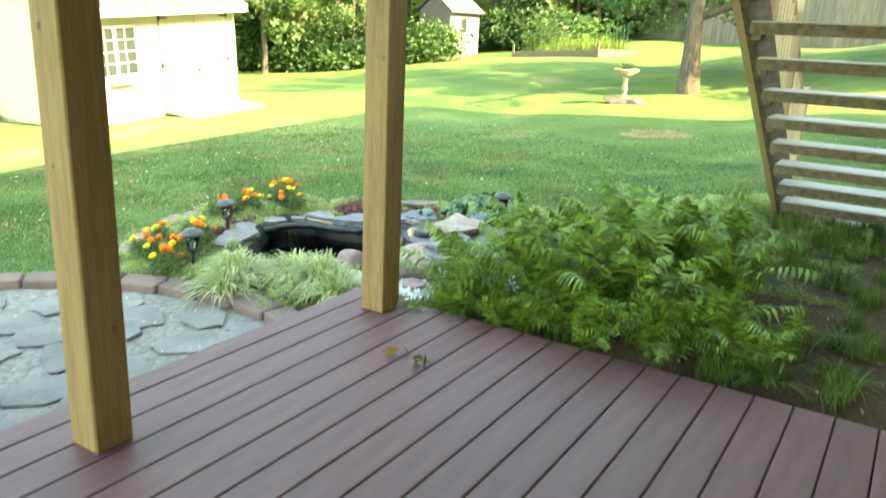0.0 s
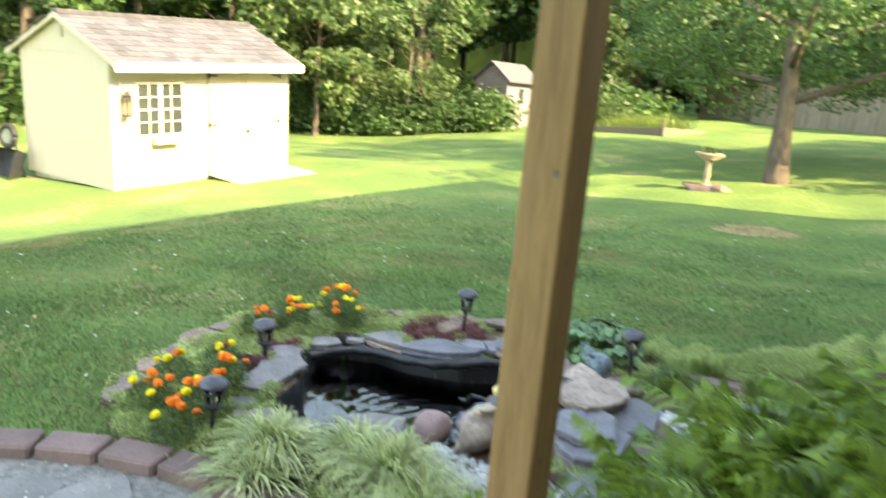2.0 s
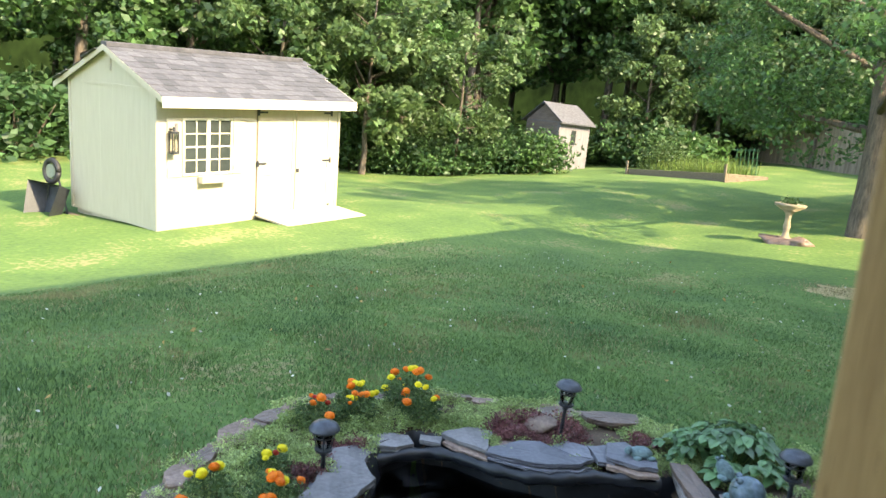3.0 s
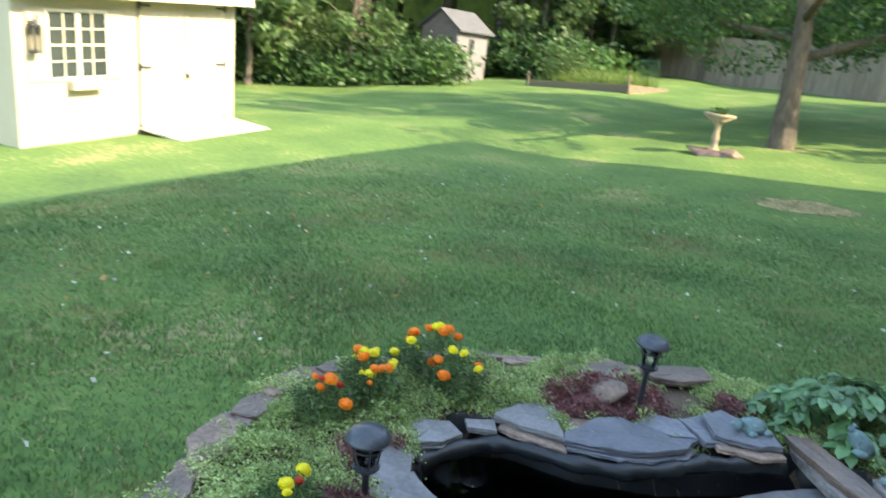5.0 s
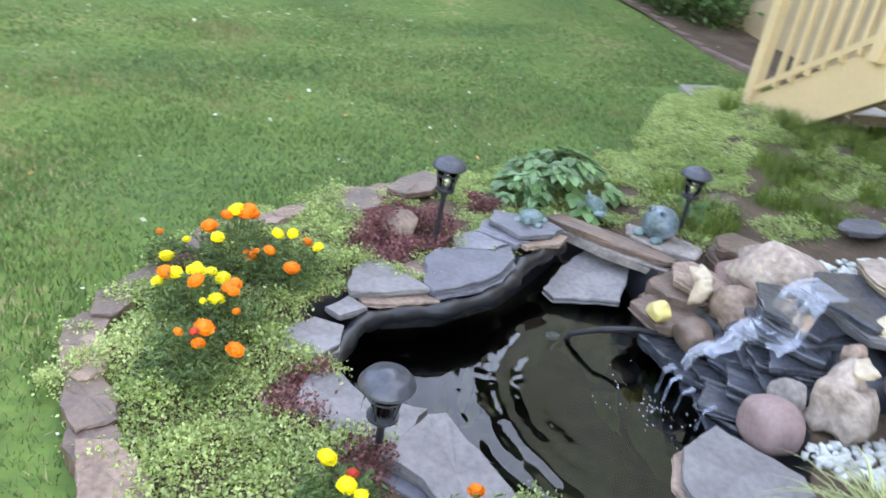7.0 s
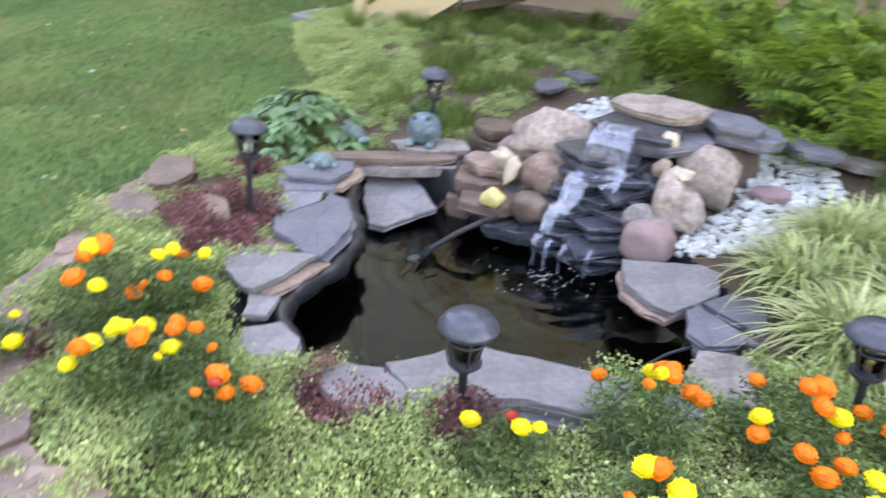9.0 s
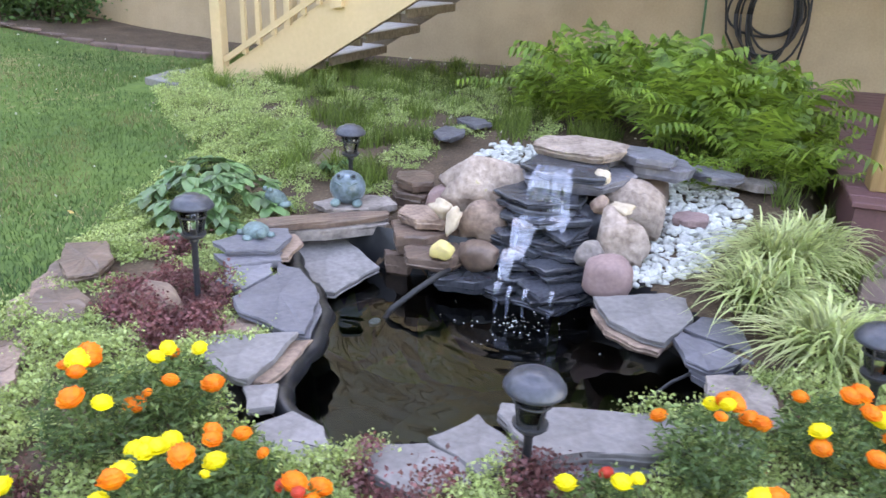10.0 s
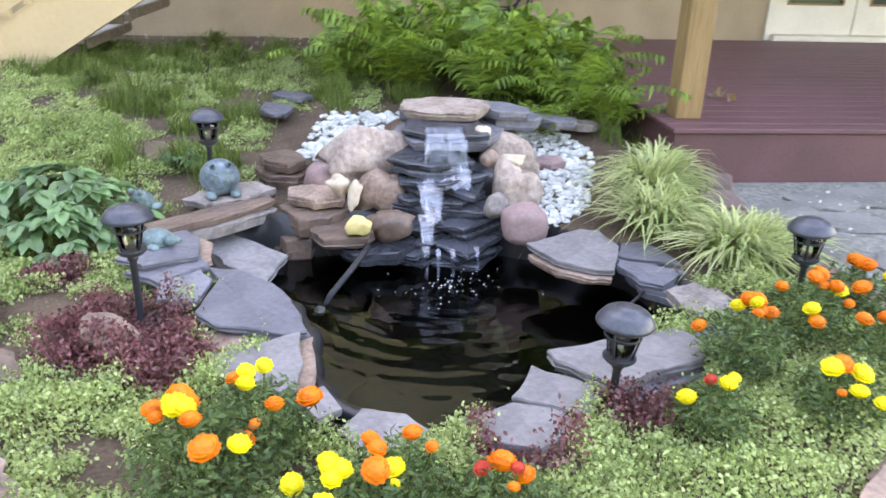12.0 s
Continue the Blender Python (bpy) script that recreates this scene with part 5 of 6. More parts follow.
for k in range(70):
    a, r = rn.uniform(0, 6.28), abs(rn.normal(0, 0.12))
    rr_ = rn.uniform(0.0012, 0.0036)
    bmesh.ops.create_icosphere(b, subdivisions=1, radius=rr_, matrix=Matrix.Translation((-3.45 + math.cos(a) * r, 4.36 + math.sin(a) * r * 1.3, -0.105 + (rn.uniform(0, 0.05) if k % 3 == 0 else 0))))
part("splash", b, "pebble", fall, kind="stuff", smooth=True)

# white pebbles
peb = thing("pebble_bed", pose(0, 0, 0), "bed of small white pebbles round the waterfall", "pebbles")
pms = [mesh_of("pebble", rock_bm(300 + k, 0.026, 0.020, 0.014, 1, 0.15), "pebble") for k in range(5)]
PEB = [(-1.85, 4.9), (-2.4, 5.0), (-2.6, 4.75), (-2.3, 4.4), (-2.2, 4.1), (-2.6, 3.85), (-3.05, 3.95), (-3.2, 3.92), (-3.05, 3.75), (-2.7, 3.62), (-2.35, 3.55), (-1.95, 3.7), (-1.8, 4.2)]
n = 0
rp = random.Random(8)
for i in range(6000):
    x, y = rp.uniform(-3.3, -1.7), rp.uniform(3.5, 5.1)
    if inside(PEB, x, y) > 0:
        ob = new("pebble", pms[n % 5])
        ob.parent = peb
        s = rp.uniform(0.7, 1.5)
        ob.matrix_basis = pose(x, y, soil_z(x, y) + rp.uniform(0.0, 0.02), rp.uniform(-20, 20), rp.uniform(-20, 20), rp.uniform(0, 360)) @ Matrix.Diagonal((s, s, s, 1))
        n += 1
        if n >= 300:
            break
vv, ff = [], []
base = rock_bm(320, 0.024, 0.019, 0.013, 1, 0.15)
bv = np.array([v.co[:] for v in base.verts])
bf = np.array([[v.index for v in f.verts] for f in base.faces])
base.free()
cnt = 0
while cnt < 2000:
    x, y = rp.uniform(-3.3, -1.7), rp.uniform(3.5, 5.1)
    if inside(PEB, x, y) > -0.03:
        a = rp.uniform(0, 6.28)
        R = np.array([[math.cos(a), -math.sin(a), 0], [math.sin(a), math.cos(a), 0], [0, 0, 1]])
        vv.append(bv * rp.uniform(0.5, 1.2) @ R.T + [x, y, soil_z(x, y) + rp.uniform(-0.004, 0.012)])
        ff.append(bf + cnt * len(bv))
        cnt += 1
raw("gravel", np.concatenate(vv), np.concatenate(ff), "pebble", peb, kind="stuff", smooth=True)

# edge rocks of the raised bed
for k in range(22):
    L_ = BED[5:13]
    seg = [math.dist(p, q) for p, q in zip(L_, L_[1:])]
    d = sum(seg) * (k + 0.5) / 22
    i = 0
    while d > seg[i]:
        d -= seg[i]
        i += 1
    px, py = L_[i][0] + (L_[i + 1][0] - L_[i][0]) * d / seg[i], L_[i][1] + (L_[i + 1][1] - L_[i][1]) * d / seg[i]
    ang = math.degrees(math.atan2(L_[i + 1][1] - L_[i][1], L_[i + 1][0] - L_[i][0]))
    stone(px + 0.05, py - 0.02, ground_z(px, py) + rk.uniform(0.045, 0.07), rk.uniform(0.05, 0.08), rk.uniform(0.20, 0.30), rk.uniform(0.11, 0.16), ang + rk.uniform(-14, 14),
          rk.choice(("rock_tan", "rock_brown", "rock_brown")), "brownish flat edging rock of the raised bed", 400 + k, (rk.uniform(-5, 5), rk.uniform(-5, 5)), 6, "edging rocks of the bed", "edging_stone", 0.2)


# ---- solar lamps ----
def solar_lamp(x, y, z, h, tilt=(0, 0)):
    t = thing("solar_lamp", pose(x, y, z, tilt[0], tilt[1], 20 * x), "black solar path lamp with a caged clear glass on a stake", "path lamp", "solar lamps round the pond")
    c = h - 0.175
    b_ = bmesh.new()
    lathe(b_, [(0, -0.08), (0.009, -0.03), (0.011, 0.0), (0.011, c), (0.016, c + 0.004), (0.016, c + 0.02), (0, c + 0.02)], 12)
    part("stake", b_, "black", t, smooth=True)
    b_ = bmesh.new()
    lathe(b_, [(0, c + 0.02), (0.034, c + 0.022), (0.043, c + 0.032), (0.043, c + 0.038), (0, c + 0.040)], 20)
    part("cup", b_, "black", t)
    b_ = bmesh.new()
    lathe(b_, [(0.029, c + 0.041), (0.038, c + 0.085), (0.046, c + 0.128), (0.044, c + 0.128), (0.036, c + 0.085), (0.027, c + 0.041)], 20)
    part("glass", b_, "clear", t, smooth=True)
    b_ = bmesh.new()
    for k_ in range(4):
        a_ = math.pi / 4 + k_ * math.pi / 2
        ca, sa = math.cos(a_), math.sin(a_)
        tube(b_, [(0.033 * ca, 0.033 * sa, c + 0.036), (0.043 * ca, 0.043 * sa, c + 0.085), (0.052 * ca, 0.052 * sa, c + 0.13)], 0.0032, 5)
    part("cage", b_, "black", t, smooth=True)
    b_ = bmesh.new()
    for r_, z_ in ((0.0465, c + 0.098),):
        pts = [(r_ * math.cos(2 * math.pi * i / 20), r_ * math.sin(2 * math.pi * i / 20), z_) for i in range(21)]
        tube(b_, pts, 0.003, 5)
    part("ring", b_, "black", t, smooth=True)
    b_ = bmesh.new()
    lathe(b_, [(0.045, c + 0.130), (0.072, c + 0.130), (0.0745, c + 0.134), (0.0725, c + 0.141), (0.058, c + 0.160), (0.050, c + 0.1655), (0.030, c + 0.171), (0.028, c + 0.175), (0, c + 0.176)], 28)
    part("cap", b_, "solar", t, smooth=True)
    b_ = bmesh.new()
    bmesh.ops.create_cone(b_, cap_ends=True, segments=8, radius1=0.008, radius2=0.005, depth=0.03, matrix=Matrix.Translation((0, 0, c + 0.11)))
    part("bulb", b_, "metal", t)
    return t


solar_lamp(-4.52, 4.05, 0.0, 0.34, (1, 2))
solar_lamp(-4.0, 5.375, 0.06, 0.37, (-2, 0))
solar_lamp(-2.78, 5.38, 0.12, 0.33, (1, 0))
solar_lamp(-3.96, 3.23, 0.04, 0.32, (0, -2))

# ---- ornaments ----
fr = thing("frog_ball", pose(-2.95, 5.31, 0.115, 0, 0, 200), "round glazed blue and green frog ornament on a ledge stone", "ornament")
b = bmesh.new()
bmesh.ops.create_uvsphere(b, u_segments=28, v_segments=18, radius=0.084, matrix=Matrix.Translation((0, 0, 0.078)) @ Matrix.Diagonal((1, 1, 0.94, 1)))
part("body", b, "frog", fr, smooth=True)
for s in (-1, 1):
    b = bmesh.new()
    bmesh.ops.create_uvsphere(b, u_segments=12, v_segments=8, radius=0.017, matrix=Matrix.Translation((0.045, 0.032 * s, 0.142)))
    ey = part("eye", b, "frog", fr, smooth=True)
    b = bmesh.new()
    bmesh.ops.create_uvsphere(b, u_segments=8, v_segments=6, radius=0.008, matrix=Matrix.Translation((0.058, 0.034 * s, 0.146)))
    part("pupil", b, "rubber_black", ey, smooth=True)
    b = bmesh.new()
    bmesh.ops.create_uvsphere(b, u_segments=12, v_segments=8, radius=0.03, matrix=Matrix.Translation((0.065, 0.05 * s, 0.02)) @ Matrix.Diagonal((1.3, 0.8, 0.6, 1)))
    part("foot", b, "turtle", fr, smooth=True)
b = bmesh.new()
tube(b, [(0.076 * math.cos(a * 0.12), 0.082 * math.sin(a * 0.12), 0.108 - 0.008 * math.cos(a * 0.5)) for a in range(-6, 7)], 0.004, 5)
part("mouth", b, "turtle", fr, smooth=True)
tu = thing("turtle_ornament", pose(-3.54, 5.43, 0.125, 0, 0, -130), "small verdigris turtle ornament on a slate", "ornament")
b = bmesh.new()
bmesh.ops.create_uvsphere(b, u_segments=16, v_segments=10, radius=0.055, matrix=Matrix.Translation((0, 0, 0.022)) @ Matrix.Diagonal((1.15, 0.95, 0.62, 1)))
bmesh.ops.create_uvsphere(b, u_segments=10, v_segments=8, radius=0.022, matrix=Matrix.Translation((0.075, 0, 0.035)))
for sx, sy in ((1, 1), (1, -1), (-1, 1), (-1, -1)):
    bmesh.ops.create_uvsphere(b, u_segments=8, v_segments=6, radius=0.02, matrix=Matrix.Translation((0.04 * sx, 0.048 * sy, 0.01)) @ Matrix.Diagonal((1.3, 1, 0.6, 1)))
part("figure", b, "turtle", tu, smooth=True)
f2 = thing("frog_ornament", pose(-3.14, 5.58, 0.11, 0, 0, 160), "small dark green frog ornament beside leafy plants", "ornament")
b = bmesh.new()
bmesh.ops.create_uvsphere(b, u_segments=14, v_segments=8, radius=0.05, matrix=Matrix.Translation((0, 0, 0.045)) @ pose(0, 0, 0, 0, -35, 0) @ Matrix.Diagonal((1.3, 0.8, 0.75, 1)))
for s in (-1, 1):
    bmesh.ops.create_uvsphere(b, u_segments=8, v_segments=6, radius=0.012, matrix=Matrix.Translation((0.045, 0.02 * s, 0.095)))
    bmesh.ops.create_uvsphere(b, u_segments=8, v_segments=6, radius=0.024, matrix=Matrix.Translation((-0.02, 0.04 * s, 0.018)) @ Matrix.Diagonal((1.4, 0.9, 0.7, 1)))
part("figure", b, "turtle", f2, smooth=True)

pipe = thing("pond_pipe", pose(0, 0, 0), "black corrugated pipe dipping into the pond", "pipe")
b = bmesh.new()
pp = [(-3.28, 4.68, 0.005), (-3.38, 4.69, 0.02), (-3.48, 4.74, -0.01), (-3.56, 4.82, -0.08), (-3.60, 4.88, -0.2)]
cp = []
for i in range(len(pp) - 1):
    for k in range(10):
        cp.append(tuple(np.array(pp[i]) * (1 - k / 10) + np.array(pp[i + 1]) * k / 10))
tube(b, cp, [0.013 if k % 2 else 0.0105 for k in range(len(cp))], 8)
part("hose", b, "rubber_black", pipe, smooth=True)
for pts_, label_ in (([(-4.60, 4.46, -0.02), (-4.53, 4.62, 0.0), (-4.43, 4.78, 0.005), (-4.29, 4.84, 0.01), (-4.10, 4.85, 0.015), (-3.91, 4.92, 0.02), (-3.77, 5.03, 0.03), (-3.67, 5.16, 0.04), (-3.53, 5.26, 0.045), (-3.40, 5.38, 0.03)], "rolled shiny black edge of the pond liner under the flagstones"),):
    b = bmesh.new()
    fine_ = []
    for p_, q_ in zip(pts_, pts_[1:]):
        fine_ += [tuple(np.array(p_) * (1 - k / 5) + np.array(q_) * k / 5) for k in range(5)]
    fine_.append(pts_[-1])
    tube(b, fine_, [0.034 + 0.006 * math.sin(k * 1.3) + 0.003 * math.sin(k * 3.1) for k in range(len(fine_))], 12)
    tagged(part("liner_fold", b, "liner", None, label_, smooth=True), "", "pond liner")
b = bmesh.new()
tube(b, [(-3.75, 3.66, 0.03), (-3.80, 3.75, -0.02), (-3.86, 3.84, -0.10), (-3.88, 3.88, -0.2)], 0.006, 6)
tagged(part("cable", b, "rubber_black", None, "thin black cable running into the water", smooth=True), "", "cable")
b = bmesh.new()
bmesh.ops.create_cone(b, cap_ends=True, segments=14, radius1=0.03, radius2=0.03, depth=0.012, matrix=Matrix.Translation((-3.62, 4.86, -0.116)) @ Matrix.Diagonal((1.0, 0.7, 1, 1)))
tagged(part("float", b, "pebble", None, "small pale float lying in the water"), "", "float")


# ---- plants of the bed ----
def put_leaves(name, centres, size, material, parent=None, rng=None, droop=0.2, aspect=0.6, label="", kind="stuff"):
    v, f = leaves(rng, centres, size, droop=droop, aspect=aspect)
    return raw(name, v, f, material, parent, kind=kind, label=label)


rn = np.random.default_rng(20)
STONES = [(o.location.x, o.location.y, max(o.dimensions.x, o.dimensions.y) * 0.42) for o in list(scene.objects) if o.name.startswith("flagstone")]
zones = {"sedum": [], "sedum_red": [], "rough_grass": []}
RED = [(-4.10, 5.42, 0.22), (-4.27, 5.23, 0.13), (-4.66, 4.30, 0.13), (-4.56, 3.98, 0.10), (-4.22, 4.62, 0.0), (-3.65, 5.75, 0.10), (-5.05, 5.1, 0.06)]
tries = rn.uniform([-5.45, 3.0], [1.1, 8.0], (130000, 2))
for x, y in tries:
    d = inside(BED, x, y)
    if d < (0.0 if x < -3.6 and noise.noise(Vector((x * 5, y * 5, 1))) > -0.25 else -0.07) or -4.75 < x < -2.9 and 3.4 < y < 5.7 and inside(POND, x, y) > -0.04:
        continue
    if any((x - sx) ** 2 + (y - sy) ** 2 < (sr * 0.8) ** 2 for sx, sy, sr in STONES) or (-3.4 < x < -1.8 and 3.4 < y < 5.2):
        continue
    nn = noise.noise(Vector((x * 2.2, y * 2.2, 0)))
    if any((x - a) ** 2 + (y - b_) ** 2 < r * r for a, b_, r in RED):
        zones["sedum_red"].append((x, y))
    elif x < -3.0 or (y > 5.3 and d < 0.55 + 0.6 * noise.noise(Vector((x * 3, y * 3, 7))) and x < -1.2 + nn):
        if nn + 0.6 * noise.noise(Vector((x * 9, y * 9, 2))) > -0.42:
            zones["sedum"].append((x, y))
    elif x < -0.2 and y > 4.6 and noise.noise(Vector((x * 3.4, y * 3.4, 5))) > 0.0 and rn.random() < 0.5:
        zones["sedum"].append((x, y))
    elif noise.noise(Vector((x * 4.2, y * 4.2, 11))) > (0.34 if x > -0.75 and y < 5.0 else 0.12) and rn.random() < 0.40 and not (x > 0.1 and y > 4.6):
        zones["rough_grass"].append((x, y))
for key, label in (("sedum", "low bright green sedum covering the bed"), ("sedum_red", "low dark red sedum in patches")):
    P = np.array(zones[key])
    k = 12
    Q = np.repeat(P, k, 0) + rn.normal(0, 0.018, (len(P) * k, 2))
    zz = np.array([soil_z(x, y) for x, y in P]).repeat(k)
    hump = np.array([0.018 + 0.10 * max(0, noise.noise(Vector((x * 7, y * 7, 4))) + 0.25) for x, y in P]).repeat(k) * (1.3 if key == "sedum_red" else 1)
    C = np.column_stack([Q, zz + rn.uniform(0, 1, len(Q)) ** 0.6 * hump])
    tagged(put_leaves("ground_cover", C, 0.013 if key == "sedum" else 0.014, key, None, rn, droop=-0.5, aspect=0.65, label=label), "", "ground cover")
P = np.array(zones["rough_grass"])
P = np.repeat(P, 4, 0) + rn.normal(0, 0.02, (len(P) * 4, 2))
v, f = blades(rn, P[:, 0], P[:, 1], np.array([soil_z(x, y) for x, y in P]), rn.uniform(0.05, 0.16, len(P)), 0.006, 0.6)
tagged(raw("weeds", v, f, "rough_grass", None, kind="stuff", label="thin grassy weeds on the soil"), "", "weeds")


def arching(rng, n, length, radius, width, seg=5, up=1.0):
    """Arching strap leaves from one base. Returns vertices and quads."""
    V, F = [], []
    for i in range(n):
        a = rng.uniform(0, 2 * math.pi)
        L_ = length * rng.uniform(0.6, 1.15)
        reach = radius * rng.uniform(0.25, 1.1)
        bx, by = rng.normal(0, 0.035), rng.normal(0, 0.035)
        w = width * rng.uniform(0.7, 1.3)
        side = np.array([-math.sin(a), math.cos(a), 0]) * w / 2
        k0 = len(V)
        for j in range(seg + 1):
            t = j / seg
            r = reach * t ** 1.15
            z = L_ * up * (1.35 * t - 1.05 * t * t * (0.55 + reach / radius * 0.6))
            c = np.array([bx + math.cos(a) * r, by + math.sin(a) * r, max(0.005, z)])
            s = side * (1 - t) ** 0.5 if t > 0.6 else side
            V += [c - s, c + s]
        F += [(k0 + 2 * j, k0 + 2 * j + 1, k0 + 2 * j + 3, k0 + 2 * j + 2) for j in range(seg)]
    return np.array(V), np.array(F)


for i, (x, y, L_, n_) in enumerate(((-3.02, 3.42, 0.42, 520), (-3.62, 3.30, 0.34, 380), (-3.30, 3.50, 0.34, 320), (-2.78, 3.30, 0.36, 260), (-3.52, 3.12, 0.30, 200))):
    rn2 = np.random.default_rng(50 + i)
    t = thing("striped_grass", pose(x, y, soil_z(x, y)), "arching clump of pale green and cream striped grass", "ornamental grass", "clumps of striped grass")
    v, f = arching(rn2, n_, L_, 0.36, 0.009)
    raw("leaves", v, f, "varieg", t)


def frond_mesh(seed, reach):
    """One frond of height about 1, leaning out along +x by reach."""
    rg = np.random.default_rng(seed)
    V, F = [], []
    d, s = np.array([1.0, 0, 0]), np.array([0, 1.0, 0])
    m_ = 19
    bend = rg.uniform(-0.12, 0.12)
    pts = [d * reach * (j / m_) ** 1.2 + s * bend * (j / m_) ** 2 + np.array([0, 0, 1.35 * (j / m_) - 0.42 * (j / m_) ** 2 * (1 + reach)]) for j in range(m_ + 1)]
    for j in range(m_):
        k0 = len(V)
        w = 0.005
        V += [pts[j] - s * w, pts[j] + s * w, pts[j + 1] + s * w, pts[j + 1] - s * w]
        F.append((k0, k0 + 1, k0 + 2, k0 + 3))
        if j < 3:
            continue
        g = (j - 2) / (m_ - 2)
        pl = 0.20 * math.sin(math.pi * (0.25 + 0.72 * g)) * rg.uniform(0.85, 1.1)
        ax_ = (pts[j + 1] - pts[j]) / np.linalg.norm(pts[j + 1] - pts[j])
        for sg in (-1, 1):
            q = s * sg * 0.88 + ax_ * 0.42 + np.array([0, 0, rg.uniform(-0.35, 0.35)])
            k0 = len(V)
            for u, ww in ((0, 0.009), (0.4, 0.018), (1, 0.002)):
                c = pts[j] + q * pl * u - np.array([0, 0, 0.07 * u * u])
                V += [c - ax_ * ww, c + ax_ * ww]
            F += [(k0, k0 + 1, k0 + 3, k0 + 2), (k0 + 2, k0 + 3, k0 + 5, k0 + 4)]
    me = bpy.data.meshes.new("frond")
    fill(me, np.array(V), np.array(F))
    me.materials.append(M["fern"])
    return me


FRONDS = [frond_mesh(500 + k, 0.18 + 0.10 * k) for k in range(9)]


def fern(seed, x, y, h, n, label):
    rg = np.random.default_rng(seed)
    t = thing("fern", pose(x, y, ground_z(x, y) + 0.03), label, "fern", "ferns beside the deck")
    for i in range(n):
        ob = new("frond", FRONDS[int(rg.integers(0, 9))])
        ob.parent = t
        k = h * rg.uniform(0.8, 1.2)
        ob.matrix_basis = pose(rg.normal(0, 0.05), rg.normal(0, 0.05), 0, rg.uniform(-8, 8), rg.uniform(-6, 6), rg.uniform(0, 360)) @ Matrix.Scale(k, 4)


for i, (x, y, h_, n_) in enumerate(((-1.95, 3.52, 0.50, 40), (-1.50, 3.52, 0.58, 46), (-1.10, 3.62, 0.56, 44), (-1.72, 3.95, 0.60, 46), (-1.25, 4.05, 0.66, 50), (-0.82, 3.95, 0.56, 40),
                                    (-1.45, 4.45, 0.62, 46), (-0.98, 4.50, 0.60, 42), (-0.70, 3.50, 0.42, 26), (-1.30, 4.85, 0.45, 26))):
    fern(70 + i, x, y, h_ * 1.05, int(n_ * 0.66), "lush bright green fern with arching fronds, beside the deck")
for i, (x, y, h_, n_) in enumerate(((-1.95, 3.30, 0.30, 26), (-1.60, 3.28, 0.34, 28), (-1.20, 3.30, 0.36, 30), (-0.85, 3.32, 0.36, 28), (-0.50, 3.45, 0.30, 22), (-2.15, 3.75, 0.28, 18))):
    fern(85 + i, x, y, h_, n_, "low bright green fern at the edge of the deck")
for i, (x, y) in enumerate(((-0.12, 3.55), (-0.17, 3.95), (-0.4, 3.36), (-0.6, 5.6), (-1.3, 6.3), (-0.2, 6.6), (0.25, 4.6), (-0.3, 5.0), (-1.7, 5.9), (0.3, 5.9), (-2.55, 5.55), (-0.9, 7.0))):
    rn2 = np.random.default_rng(150 + i)
    t = thing("grass_tuft", pose(x, y, soil_z(x, y)), "tuft of long yellowish green weed grass on the soil", "grass tuft", "weed tufts on the soil")
    v, f = arching(rn2, 130, 0.24 if 3 <= i != 11 else 0.15, 0.24, 0.006, 4)
    raw("leaves", v, f, "rough_grass", t)


def hosta(seed, x, y, r, h, n, size):
    rg = np.random.default_rng(seed)
    t = thing("leafy_plant", pose(x, y, soil_z(x, y)), "low mound of glossy dark green oval leaves beside the pond", "plant", "glossy leafy plants")
    V, F, SV, SF = [], [], [], []
    for i in range(n):
        a, e = rg.uniform(0, 2 * math.pi), rg.uniform(0.15, 1.0)
        c = np.array([math.cos(a) * r * e, math.sin(a) * r * e, h * (1.05 - 0.7 * e * e) * rg.uniform(0.7, 1.1)])
        for k in range(4):
            b_ = a + (k - 1.5) * 0.85 + rg.uniform(-0.2, 0.2)
            d = np.array([math.cos(b_), math.sin(b_), -0.30 + rg.uniform(-0.2, 0.15)])
            s = np.array([-math.sin(b_), math.cos(b_), 0])
            L_ = size * rg.uniform(0.75, 1.2)
            k0 = len(V)
            V += [c, c + d * L_ * 0.35 + s * L_ * 0.32 + [0, 0, 0.008], c + d * L_ * 0.4, c + d * L_ * 0.35 - s * L_ * 0.32 + [0, 0, 0.008],
                  c + d * L_ * 0.75 + s * L_ * 0.25 + [0, 0, 0.004], c + d * L_ - [0, 0, 0.01], c + d * L_ * 0.75 - s * L_ * 0.25 + [0, 0, 0.004]]
            F += [(k0, k0 + 1, k0 + 2, k0 + 3), (k0 + 1, k0 + 4, k0 + 5, k0 + 2), (k0 + 2, k0 + 5, k0 + 6, k0 + 3)]
        k0 = len(SV)
        SV += [(0.3 * c[0] - 0.003, 0.3 * c[1], 0), (0.3 * c[0] + 0.003, 0.3 * c[1], 0), (c[0] + 0.003, c[1], c[2]), (c[0] - 0.003, c[1], c[2])]
        SF.append((k0, k0 + 1, k0 + 2, k0 + 3))
    raw("leaves", np.array(V), np.array(F), "hosta", t)
    raw("stem", np.array(SV, dtype=float), np.array(SF), "marigold_leaf", t, kind="stuff")


hosta(90, -3.20, 5.88, 0.30, 0.24, 85, 0.085)
hosta(91, -3.42, 5.80, 0.16, 0.18, 30, 0.075)
hosta(92, -2.60, 5.55, 0.12, 0.10, 26, 0.035)

